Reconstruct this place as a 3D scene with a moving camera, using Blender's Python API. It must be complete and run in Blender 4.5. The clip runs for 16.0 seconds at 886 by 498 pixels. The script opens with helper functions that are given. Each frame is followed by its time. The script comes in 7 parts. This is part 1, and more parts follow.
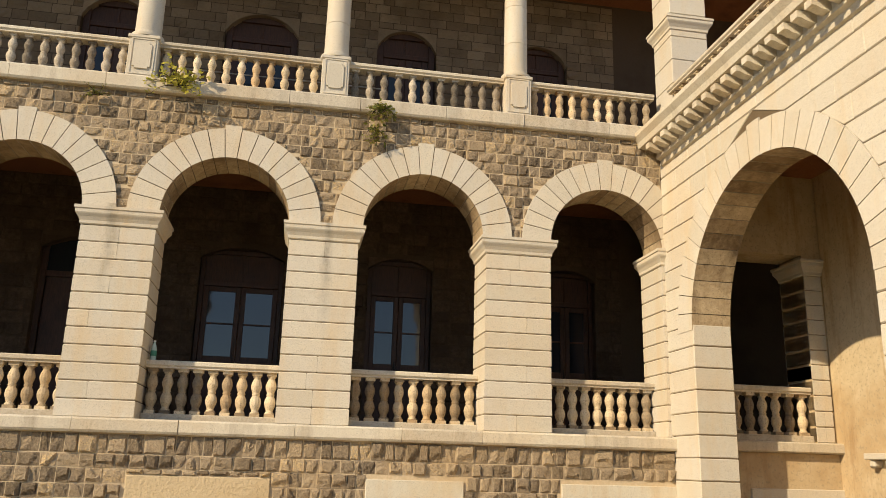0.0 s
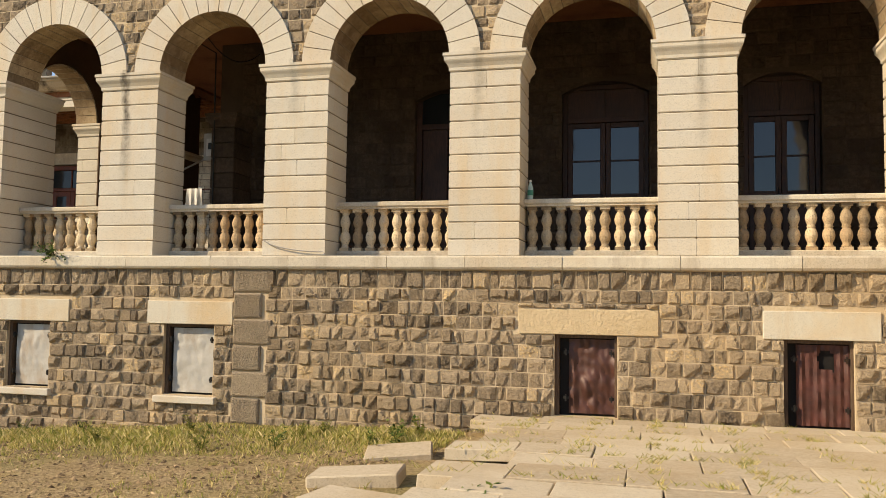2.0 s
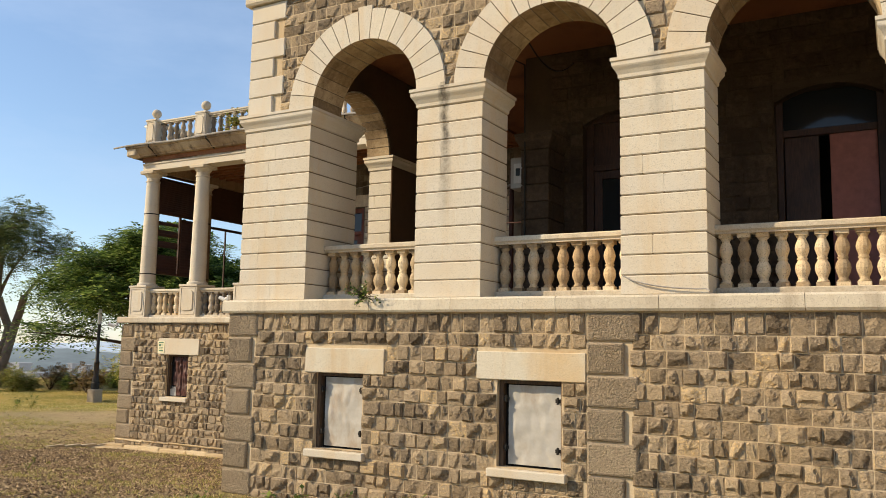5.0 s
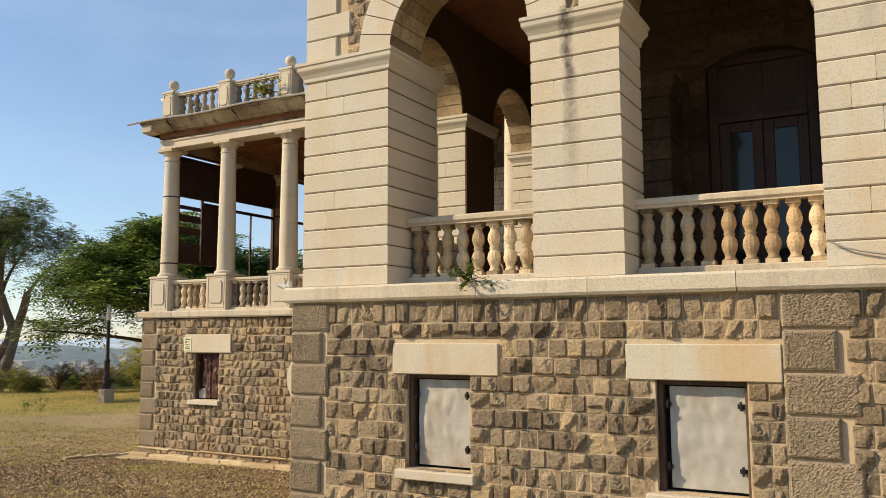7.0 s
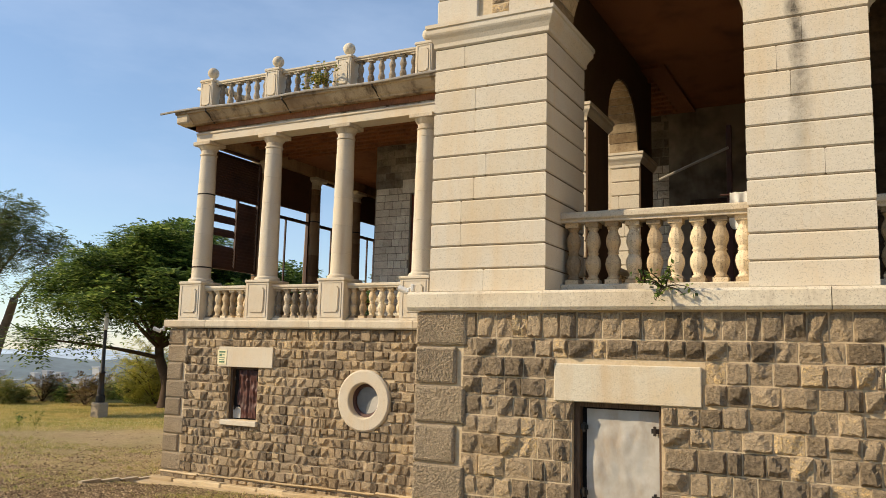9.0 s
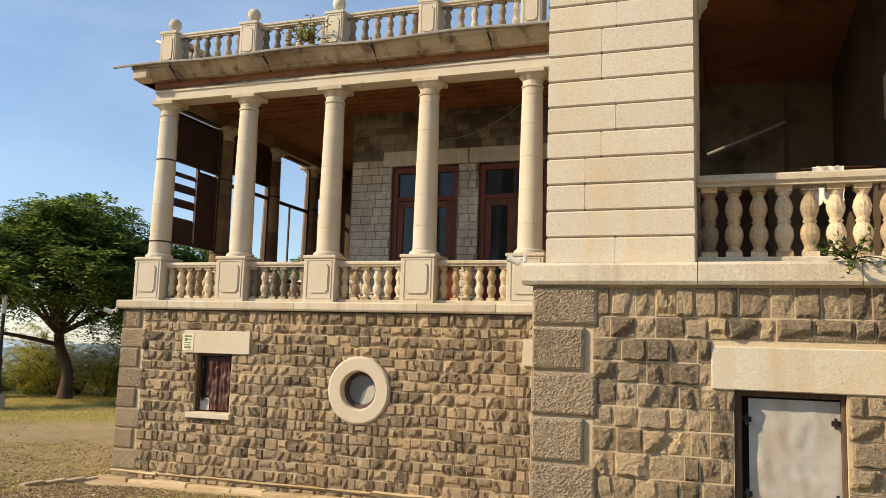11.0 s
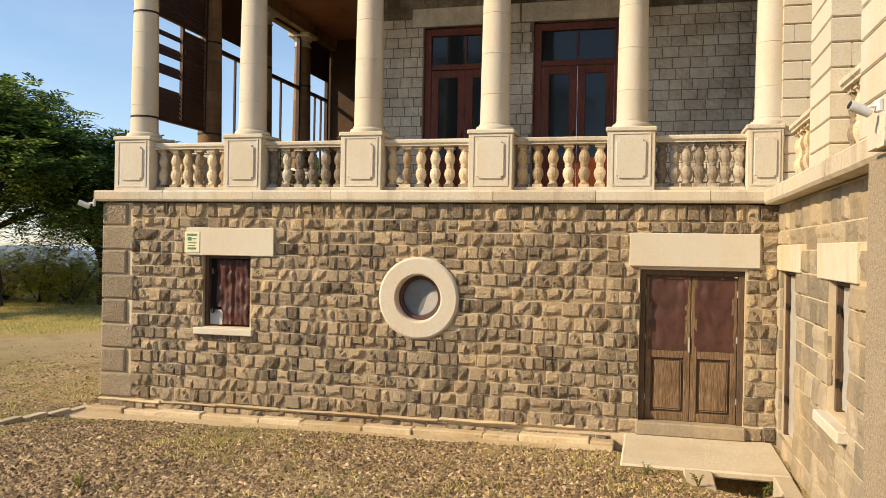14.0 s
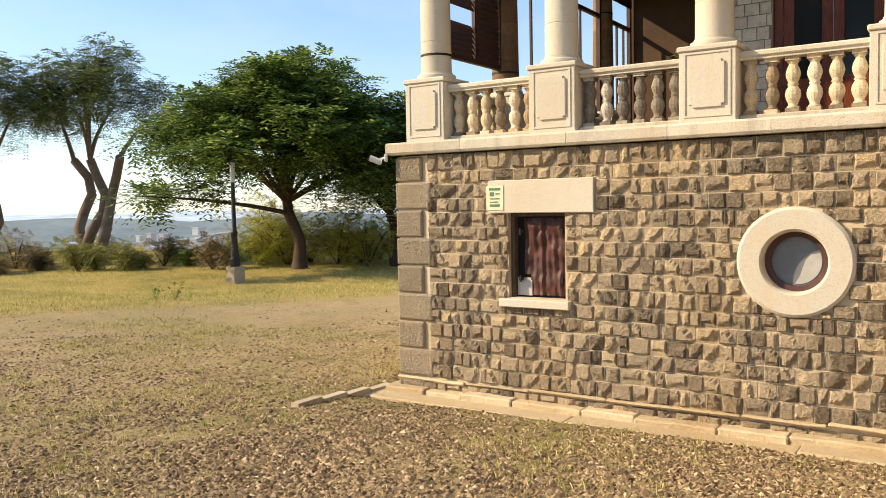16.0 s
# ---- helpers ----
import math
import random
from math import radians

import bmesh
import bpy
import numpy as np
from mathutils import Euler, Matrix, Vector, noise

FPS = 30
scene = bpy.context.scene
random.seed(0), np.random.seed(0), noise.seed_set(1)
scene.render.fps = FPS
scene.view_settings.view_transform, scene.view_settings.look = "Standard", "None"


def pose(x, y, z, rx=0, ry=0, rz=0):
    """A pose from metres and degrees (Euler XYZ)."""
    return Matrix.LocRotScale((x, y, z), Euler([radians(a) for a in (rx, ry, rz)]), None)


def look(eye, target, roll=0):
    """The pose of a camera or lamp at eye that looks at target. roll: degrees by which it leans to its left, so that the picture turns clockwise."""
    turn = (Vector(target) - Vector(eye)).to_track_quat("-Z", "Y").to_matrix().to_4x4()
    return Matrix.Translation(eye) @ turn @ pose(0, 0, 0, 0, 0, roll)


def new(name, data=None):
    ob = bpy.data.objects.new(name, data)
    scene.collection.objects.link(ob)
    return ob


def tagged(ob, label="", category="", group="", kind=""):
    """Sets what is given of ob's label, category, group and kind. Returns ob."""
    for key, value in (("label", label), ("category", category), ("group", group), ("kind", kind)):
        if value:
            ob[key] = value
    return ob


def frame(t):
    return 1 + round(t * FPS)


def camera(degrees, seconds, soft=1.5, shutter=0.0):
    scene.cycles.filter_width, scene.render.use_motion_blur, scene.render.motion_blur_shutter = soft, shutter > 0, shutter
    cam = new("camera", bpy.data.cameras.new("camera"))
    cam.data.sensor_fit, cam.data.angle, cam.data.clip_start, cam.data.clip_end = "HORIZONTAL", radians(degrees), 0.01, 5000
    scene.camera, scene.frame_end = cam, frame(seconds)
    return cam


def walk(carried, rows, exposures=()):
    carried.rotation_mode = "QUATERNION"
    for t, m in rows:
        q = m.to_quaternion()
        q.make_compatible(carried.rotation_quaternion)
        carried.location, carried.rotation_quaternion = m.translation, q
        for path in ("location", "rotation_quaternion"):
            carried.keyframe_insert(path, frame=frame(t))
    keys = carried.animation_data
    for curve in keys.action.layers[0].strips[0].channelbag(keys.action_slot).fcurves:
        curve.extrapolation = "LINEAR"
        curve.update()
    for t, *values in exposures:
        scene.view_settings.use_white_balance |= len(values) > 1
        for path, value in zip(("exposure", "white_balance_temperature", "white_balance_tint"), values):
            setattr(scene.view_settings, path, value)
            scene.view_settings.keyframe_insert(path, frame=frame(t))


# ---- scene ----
cam = camera(57.0, 16.0, soft=0.8)
PATH = [
    (0, (0.342, -0.139, 2.621), (0.67, 1.766, 3.135), 1.6),
    (0.5, (0.224, -0.14, 2.607), (0.427, 1.821, 2.942), 1.8),
    (1, (0.204, -0.172, 2.59), (0.182, 1.818, 2.788), 1.2),
    (1.5, (0.211, 0.034, 2.531), (-0.077, 2.009, 2.66), 0.8),
    (2, (-0.004, 0.344, 2.504), (-0.497, 2.278, 2.629), 0.8),
    (2.5, (-0.428, 0.512, 2.487), (-1.012, 2.419, 2.642), 0.6),
    (3, (-0.845, 0.745, 2.494), (-1.519, 2.618, 2.688), 0.4),
    (3.5, (-1.287, 1.052, 2.515), (-2.074, 2.877, 2.744), 0.6),
    (4, (-1.691, 1.403, 2.484), (-2.602, 3.164, 2.744), 1.3),
    (4.2, (-1.856, 1.523, 2.479), (-2.803, 3.264, 2.746), 1.6),
    (6.3, (-4.025, 2.696, 2.531), (-5.006, 4.431, 2.704), 0.4),
    (6.5, (-4.233, 2.843, 2.516), (-5.21, 4.579, 2.7), 0.2),
    (7, (-4.816, 3.201, 2.536), (-5.785, 4.938, 2.744), -0.2),
    (7.5, (-5.422, 3.478, 2.529), (-6.393, 5.212, 2.755), -0.6),
    (8, (-6.017, 3.665, 2.524), (-6.984, 5.399, 2.764), -0.3),
    (8.5, (-6.628, 3.781, 2.491), (-7.584, 5.52, 2.739), 0.6),
    (9, (-7.176, 3.826, 2.477), (-8.099, 5.581, 2.737), 1.5),
    (9.2, (-7.398, 3.857, 2.488), (-8.299, 5.623, 2.752), 1.8),
    (11.3, (-9.86, 4.233, 2.341), (-10.513, 6.11, 2.568), 2.0),
    (11.5, (-10.091, 4.319, 2.35), (-10.732, 6.203, 2.554), 2.2),
    (12, (-10.603, 4.565, 2.355), (-11.188, 6.473, 2.493), 2.3),
    (12.5, (-11.125, 4.855, 2.356), (-11.628, 6.79, 2.433), 2.3),
    (13, (-11.612, 5.226, 2.326), (-12.071, 7.172, 2.356), 2.2),
    (13.5, (-12.013, 5.573, 2.315), (-12.48, 7.518, 2.313), 1.7),
    (14, (-12.393, 5.949, 2.324), (-12.887, 7.887, 2.32), 1.0),
    (14.5, (-12.801, 6.309, 2.321), (-13.317, 8.242, 2.339), 0.1),
    (15, (-13.154, 6.752, 2.268), (-13.741, 8.664, 2.288), -0.7),
    (15.5, (-13.523, 7.24, 2.251), (-14.306, 9.08, 2.211), -1.0),
    (16, (-13.888, 7.815, 2.27), (-14.986, 9.483, 2.161), -1.0),
]
walk(cam, [(t, look(eye, target, roll)) for t, eye, target, roll in PATH], [(0, 0.06), (1.0, 0.08), (2.0, 0.20), (3.5, 0.30), (7, 0.10), (9, 0.16), (12.5, 0.27), (13.5, 0.31), (15.5, 0.24), (16, 0.56)])

# ---- sky, sun ----
SUN_AZ, SUN_EL = 58.0, 31.0          # degrees left of the front's normal, and above the horizon
to_sun = Vector((-math.sin(radians(SUN_AZ)) * math.cos(radians(SUN_EL)), -math.cos(radians(SUN_AZ)) * math.cos(radians(SUN_EL)), math.sin(radians(SUN_EL))))
world = bpy.data.worlds.new("world")
scene.world = world
world.use_nodes = True
wn = world.node_tree
sky = wn.nodes.new("ShaderNodeTexSky")
sky.sky_type, sky.sun_disc = "NISHITA", False
sky.sun_elevation, sky.sun_rotation = radians(SUN_EL), math.atan2(to_sun.x, to_sun.y)
sky.air_density, sky.dust_density, sky.ozone_density = 1.0, 0.15, 2.4
hsv = wn.nodes.new("ShaderNodeHueSaturation")
hsv.inputs["Saturation"].default_value = 1.04
wn.links.new(sky.outputs[0], hsv.inputs["Color"])
# thin high cloud: pale blue-white wisps over the clear sky
wisp = wn.nodes.new("ShaderNodeTexNoise")
wisp.inputs["Scale"].default_value, wisp.inputs["Detail"].default_value, wisp.inputs["Roughness"].default_value = 2.2, 6.0, 0.6
wisp_map = wn.nodes.new("ShaderNodeMapping")
wisp_map.inputs["Scale"].default_value = (1.0, 1.0, 3.2)
wn.links.new(wn.nodes.new("ShaderNodeTexCoord").outputs["Generated"], wisp_map.inputs[0])
wn.links.new(wisp_map.outputs[0], wisp.inputs["Vector"])
amount = wn.nodes.new("ShaderNodeMapRange")
for i, v in ((1, 0.40), (2, 0.75), (3, 0.16), (4, 0.55)):
    amount.inputs[i].default_value = v
wn.links.new(wisp.outputs["Fac"], amount.inputs[0])
haze = wn.nodes.new("ShaderNodeMix")
haze.data_type = "RGBA"
haze.inputs[7].default_value = (3.9, 4.8, 6.3, 1)
wn.links.new(amount.outputs[0], haze.inputs[0])
wn.links.new(hsv.outputs[0], haze.inputs[6])
wn.links.new(haze.outputs[2], wn.nodes["Background"].inputs[0])
wn.nodes["Background"].inputs[1].default_value = 0.14
sun = new("sun", bpy.data.lights.new("sun", "SUN"))
sun.data.energy, sun.data.angle, sun.data.color = 5.2, radians(0.6), (1.0, 0.80, 0.53)
sun.matrix_world = look(to_sun * 60, (0, 0, 0))


# ---- materials ----
def material(name, build):
    m = bpy.data.materials.new(name)
    m.use_nodes = True
    nt = m.node_tree
    build(nt, nt.nodes["Principled BSDF"])
    return m


def node(nt, kind, **kw):
    n = nt.nodes.new("ShaderNode" + kind)
    for k, v in kw.items():
        n.inputs[k].default_value = v
    return n


def noise_tex(nt, scale, detail=6.0, rough=0.6, stretch=(1, 1, 1)):
    geo = node(nt, "TexCoord")
    m = node(nt, "Mapping", Scale=stretch)
    t = node(nt, "TexNoise", Scale=scale, Detail=detail, Roughness=rough)
    nt.links.new(geo.outputs["Object"], m.inputs[0])
    nt.links.new(m.outputs[0], t.inputs["Vector"])
    return t.outputs["Fac"]


def world_noise(nt, scale, detail=6.0, rough=0.6, stretch=(1, 1, 1)):
    geo = node(nt, "NewGeometry")
    m = node(nt, "Mapping", Scale=stretch)
    t = node(nt, "TexNoise", Scale=scale, Detail=detail, Roughness=rough)
    nt.links.new(geo.outputs["Position"], m.inputs[0])
    nt.links.new(m.outputs[0], t.inputs["Vector"])
    return t.outputs["Fac"]


def ramp(nt, fac, stops):
    r = node(nt, "ValToRGB")
    els = r.color_ramp.elements
    while len(els) < len(stops):
        els.new(0.5)
    for e, (p, c) in zip(els, stops):
        e.position, e.color = p, (*c, 1)
    nt.links.new(fac, r.inputs[0])
    return r.outputs[0]


def mix(nt, a, b, fac, blend="MIX"):
    n = nt.nodes.new("ShaderNodeMix")
    n.data_type, n.blend_type = "RGBA", blend
    for sock, v in ((n.inputs[0], fac), (n.inputs[6], a), (n.inputs[7], b)):
        if isinstance(v, (int, float)):
            sock.default_value = v
        elif isinstance(v, tuple):
            sock.default_value = (*v, 1)
        else:
            nt.links.new(v, sock)
    return n.outputs[2]


def bump(nt, bsdf, height, strength, dist=0.02):
    b = node(nt, "Bump", Strength=strength, Distance=dist)
    nt.links.new(height, b.inputs["Height"])
    nt.links.new(b.outputs[0], bsdf.inputs["Normal"])


def obj_random(nt):
    add = node(nt, "Math")
    add.operation = "ADD"
    nt.links.new(node(nt, "ObjectInfo").outputs["Random"], add.inputs[0])
    nt.links.new(node(nt, "NewGeometry").outputs["Random Per Island"], add.inputs[1])
    fract = node(nt, "Math")
    fract.operation = "FRACT"
    nt.links.new(add.outputs[0], fract.inputs[0])
    return fract.outputs[0]


def drip_mask(nt, x, reach, amount):
    """A ragged black run-off stain that hangs down the pier front at x, from the cap to the height reach."""
    sep = node(nt, "SeparateXYZ")
    nt.links.new(node(nt, "NewGeometry").outputs["Position"], sep.inputs[0])
    wob = world_noise(nt, 4.0, 4, 0.7, (1, 1, 0.5))

    def calc(op, a, b):
        n = node(nt, "Math")
        n.operation, n.use_clamp = op, op == "MULTIPLY"
        for sock, v in zip(n.inputs, (a, b)):
            if isinstance(v, (int, float)):
                sock.default_value = v
            else:
                nt.links.new(v, sock)
        return n.outputs[0]
    off = calc("ABSOLUTE", calc("ADD", calc("SUBTRACT", sep.outputs[0], x - 0.06), calc("ADD", calc("SUBTRACT", 0.0, calc("MULTIPLY", wob, 0.24)), 0.06)), 0)
    side = node(nt, "MapRange")
    for i, v in ((1, 0.02), (2, 0.10), (3, 1.0), (4, 0.0)):
        side.inputs[i].default_value = v
    nt.links.new(off, side.inputs[0])
    fall = node(nt, "MapRange")
    for i, v in ((1, reach), (2, 5.4), (3, 0.0), (4, 1.0)):
        fall.inputs[i].default_value = v
    nt.links.new(sep.outputs[2], fall.inputs[0])
    top = node(nt, "Math")
    top.operation = "LESS_THAN"
    top.inputs[1].default_value = 5.9
    nt.links.new(sep.outputs[2], top.inputs[0])
    grain = ramp(nt, world_noise(nt, 9, 5, 0.7), [(0.3, (0.3, 0.3, 0.3)), (0.6, (1, 1, 1))])
    return calc("MULTIPLY", calc("MULTIPLY", calc("MULTIPLY", side.outputs[0], fall.outputs[0]), calc("MULTIPLY", top.outputs[0], amount)), grain)


def stony(stops, stain, stain_amount, grain=40.0, bump_amount=0.5, per_piece=0.35, rough=0.9, dist=0.01, streak=0.0, streak_col=(0.08, 0.06, 0.045), drips=(), pits=0.0, fine_amount=0.45):
    """A stone: a colour ramp by piece and noise, large stains, dark run-off streaks, fine relief."""
    def build(nt, p):
        large = world_noise(nt, 0.9, 4)
        fine = world_noise(nt, grain, 5, 0.65)
        piece = obj_random(nt)
        m1 = node(nt, "Math")
        m1.operation = "MULTIPLY_ADD"
        m1.inputs[1].default_value, m1.inputs[2].default_value = per_piece, 0.5 - per_piece / 2
        nt.links.new(piece, m1.inputs[0])
        m2 = node(nt, "Math")
        m2.operation = "MULTIPLY_ADD"
        m2.inputs[1].default_value = fine_amount
        nt.links.new(fine, m2.inputs[0])
        m3 = node(nt, "Math")
        m3.operation = "SUBTRACT"
        m3.inputs[1].default_value = fine_amount * 0.49
        nt.links.new(m1.outputs[0], m2.inputs[2])
        nt.links.new(m2.outputs[0], m3.inputs[0])
        col = ramp(nt, m3.outputs[0], stops)
        blot = ramp(nt, large, [(0.46, (0, 0, 0)), (0.67, (1, 1, 1))])
        f = node(nt, "Math")
        f.operation = "MULTIPLY"
        f.inputs[1].default_value = stain_amount
        nt.links.new(blot, f.inputs[0])
        col = mix(nt, col, stain, f.outputs[0])
        if pits:
            spots = ramp(nt, world_noise(nt, grain * 3.2, 3, 0.6), [(0.35, (1, 1, 1)), (0.44, (0, 0, 0))])
            q = node(nt, "Math")
            q.operation = "MULTIPLY"
            q.inputs[1].default_value = pits
            nt.links.new(spots, q.inputs[0])
            col = mix(nt, col, tuple(0.45 * c for c in stops[1][1]), q.outputs[0])
        if streak:
            s = world_noise(nt, 3.2, 5, 0.7, (1, 1, 0.12))
            sm = ramp(nt, s, [(0.50, (0, 0, 0)), (0.68, (1, 1, 1))])
            g = node(nt, "Math")
            g.operation = "MULTIPLY"
            g.inputs[1].default_value = streak
            nt.links.new(sm, g.inputs[0])
            col = mix(nt, col, streak_col, g.outputs[0])
        for x, reach, amount in drips:
            col = mix(nt, col, (0.035, 0.03, 0.025), drip_mask(nt, x, reach, amount))
        nt.links.new(col, p.inputs["Base Color"])
        p.inputs["Roughness"].default_value = rough
        p.inputs["Specular IOR Level"].default_value = 0.25
        bump(nt, p, fine, bump_amount, dist)
    return build


BASALT = material("basalt", stony([(0.0, (0.067, 0.051, 0.035)), (0.25, (0.179, 0.139, 0.095)), (0.5, (0.31, 0.243, 0.165)), (0.78, (0.424, 0.332, 0.221)), (0.89, (0.5, 0.374, 0.215)), (0.95, (0.618, 0.443, 0.215)), (1.0, (0.717, 0.517, 0.267))], (0.521, 0.369, 0.194), 0.28, 34, 1.0, 0.68, 0.92, 0.024, 0.24, (0.608, 0.463, 0.288), (), 0.6, 1.05))
FOOTING = material("weathered_footing", stony([(0.0, (0.40, 0.30, 0.175)), (0.5, (0.58, 0.46, 0.29)), (1.0, (0.70, 0.58, 0.39))], (0.44, 0.31, 0.16), 0.6, 22, 1.0, 0.7, 0.95, 0.02, 0.0, (0.1, 0.1, 0.1), (), 0.5))
QUOIN = material("hammered_basalt", stony([(0.0, (0.084, 0.065, 0.046)), (0.5, (0.352, 0.281, 0.196)), (1.0, (0.612, 0.494, 0.348))], (0.352, 0.263, 0.156), 0.3, 46, 1.0, 0.25, 0.95, 0.02, 0.25, (0.445, 0.362, 0.25), (), 0.95, 1.2))
# basalt paled and tanned for the side wall: direct sun put into colour
SIDE_BASALT = material("sun_paled_basalt", stony([(0.0, (0.12, 0.10, 0.075)), (0.5, (0.30, 0.25, 0.18)), (1.0, (0.46, 0.385, 0.275))], (0.50, 0.37, 0.20), 0.45, 26, 0.8, 0.6, 0.93, 0.012, 0.3, (0.54, 0.43, 0.28), (), 0.3, 0.8))
MORTAR = material("lime_mortar", stony([(0.0, (0.408, 0.316, 0.2)), (0.5, (0.597, 0.488, 0.334)), (1.0, (0.704, 0.593, 0.428))], (0.449, 0.311, 0.16), 0.6, 30, 0.6, 0.2, 0.95, 0.01, 0.0, (0.102, 0.101, 0.1), (), 0.0, 0.9))
LIME = material("cream_limestone", stony([(0.0, (0.44, 0.365, 0.265)), (0.25, (0.55, 0.50, 0.40)), (0.5, (0.605, 0.56, 0.475)), (0.72, (0.64, 0.58, 0.465)), (1.0, (0.73, 0.69, 0.605))], (0.58, 0.46, 0.31), 0.42, 30, 0.6, 0.34, 0.85, 0.007, 0.36, (0.58, 0.42, 0.22), ((-7.62, 3.9, 0.95), (-2.25, 4.4, 0.35), (0.62, 4.2, 0.4), (-4.9, 4.9, 0.3)), 0.5))
STAINED_LIME = material("dark_stained_limestone", stony([(0.0, (0.24, 0.175, 0.11)), (0.4, (0.46, 0.37, 0.25)), (1.0, (0.66, 0.56, 0.40))], (0.17, 0.10, 0.055), 0.75, 26, 0.6, 0.6, 0.9, 0.012, 0.9, (0.07, 0.05, 0.035), (), 0.6))
# browner, darker stone for the inner faces of the arch voussoirs
SOFFIT_STONE = material("brown_soffit_stone", stony([(0.0, (0.16, 0.105, 0.055)), (0.4, (0.36, 0.265, 0.155)), (1.0, (0.62, 0.50, 0.33))], (0.13, 0.08, 0.04), 0.65, 14, 0.6, 0.6, 0.92, 0.012, 0.5, (0.10, 0.06, 0.03), (), 0.5, 1.0))
RUST_STONE = material("rust_brown_stone", stony([(0.0, (0.13, 0.075, 0.04)), (0.5, (0.26, 0.165, 0.09)), (1.0, (0.40, 0.28, 0.16))], (0.09, 0.05, 0.03), 0.7, 22, 0.6, 0.6, 0.95, 0.012, 0.6, (0.06, 0.035, 0.02), (), 0.5))
# top veranda courses: soot and the ceiling's shade are put into this colour
SHADED_GREY = material("soot_and_shade_stone", stony([(0.0, (0.10, 0.08, 0.06)), (0.5, (0.22, 0.185, 0.14)), (1.0, (0.40, 0.35, 0.28))], (0.07, 0.05, 0.036), 0.8, 26, 0.9, 0.8, 0.92, 0.018, 0.4, (0.06, 0.045, 0.03), (), 0.4, 0.9))
BALUSTER = material("stained_baluster_stone", stony([(0.0, (0.14, 0.11, 0.075)), (0.25, (0.32, 0.25, 0.165)), (0.48, (0.55, 0.435, 0.28)), (0.75, (0.68, 0.56, 0.38)), (1.0, (0.74, 0.64, 0.47))], (0.60, 0.37, 0.16), 0.5, 26, 0.7, 0.95, 0.9, 0.012, 0.5, (0.14, 0.11, 0.08), (), 0.7))
# greyed stone: grey stain, plus the terrace balusters' backlit shade put into colour
GREYED_BALUSTER = material("greyed_baluster_stone", stony([(0.0, (0.10, 0.085, 0.065)), (0.35, (0.25, 0.21, 0.16)), (0.65, (0.44, 0.375, 0.285)), (1.0, (0.66, 0.58, 0.46))], (0.20, 0.15, 0.10), 0.6, 26, 0.9, 0.95, 0.92, 0.014, 0.5, (0.10, 0.08, 0.06), (), 0.7, 0.9))
LIME_OLD = material("weathered_limestone", stony([(0.0, (0.38, 0.32, 0.24)), (0.4, (0.57, 0.51, 0.405)), (0.75, (0.66, 0.605, 0.49)), (1.0, (0.75, 0.70, 0.58))], (0.54, 0.39, 0.22), 0.4, 26, 0.6, 0.5, 0.9, 0.01, 0.45, (0.26, 0.20, 0.14), (), 0.6, 0.8))
LINTEL_STONE = material("hammered_pale_stone", stony([(0.0, (0.48, 0.43, 0.34)), (0.5, (0.60, 0.555, 0.45)), (1.0, (0.68, 0.63, 0.52))], (0.60, 0.44, 0.24), 0.75, 40, 0.7, 0.4, 0.92, 0.008, 0.45, (0.50, 0.34, 0.17), (), 0.6, 0.8))
# dark plaster; on the arcade's inner faces its brown stands in for shade
DARK_PLASTER = material("dark_brown_plaster", stony([(0.0, (0.05, 0.03, 0.018)), (1.0, (0.15, 0.09, 0.05))], (0.05, 0.035, 0.025), 0.6, 10, 0.3, 0.2))
JOINT = material("dark_joint", stony([(0.0, (0.10, 0.07, 0.04)), (1.0, (0.2, 0.15, 0.09))], (0.1, 0.07, 0.04), 0.3, 30, 0.3, 0.2))
GREY_STONE = material("grey_coursed_stone", stony([(0.0, (0.47, 0.409, 0.325)), (0.5, (0.739, 0.661, 0.538)), (1.0, (0.82, 0.818, 0.694))], (0.213, 0.162, 0.118), 0.55, 22, 1.0, 0.45, 0.92, 0.02, 0.3, (0.224, 0.168, 0.118), (), 0.5, 1.0))
# gallery stone and joints: the interior's shade is put into these dark colours
SHADED_STONE = material("shade_dark_stone", stony([(0.0, (0.045, 0.03, 0.02)), (0.5, (0.09, 0.063, 0.042)), (1.0, (0.164, 0.119, 0.083))], (0.041, 0.026, 0.017), 0.6, 16, 0.8, 0.3, 0.95, 0.02, 0.3, (0.025, 0.016, 0.011), (), 0.3, 1.0))
SHADED_MORTAR = material("shade_dark_joints", stony([(0.0, (0.057, 0.039, 0.026)), (1.0, (0.115, 0.083, 0.056))], (0.041, 0.026, 0.017), 0.6, 20, 0.4, 0.2))
VER_MORTAR = material("grey_mortar", stony([(0.0, (0.216, 0.18, 0.138)), (1.0, (0.348, 0.306, 0.246))], (0.036, 0.026, 0.018), 0.8, 20, 0.4, 0.2, 0.95, 0.01, 0.4, (0.042, 0.03, 0.021)))
PAVING = material("paving_stone", stony([(0.0, (0.36, 0.285, 0.19)), (0.5, (0.54, 0.455, 0.33)), (1.0, (0.64, 0.56, 0.42))], (0.42, 0.31, 0.18), 0.5, 20, 0.7, 0.5, 0.92, 0.012, 0.0, (0.1, 0.1, 0.1), (), 0.35, 0.9))
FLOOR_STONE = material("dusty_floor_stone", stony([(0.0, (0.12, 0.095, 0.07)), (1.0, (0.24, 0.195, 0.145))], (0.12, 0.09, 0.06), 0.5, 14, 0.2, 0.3))
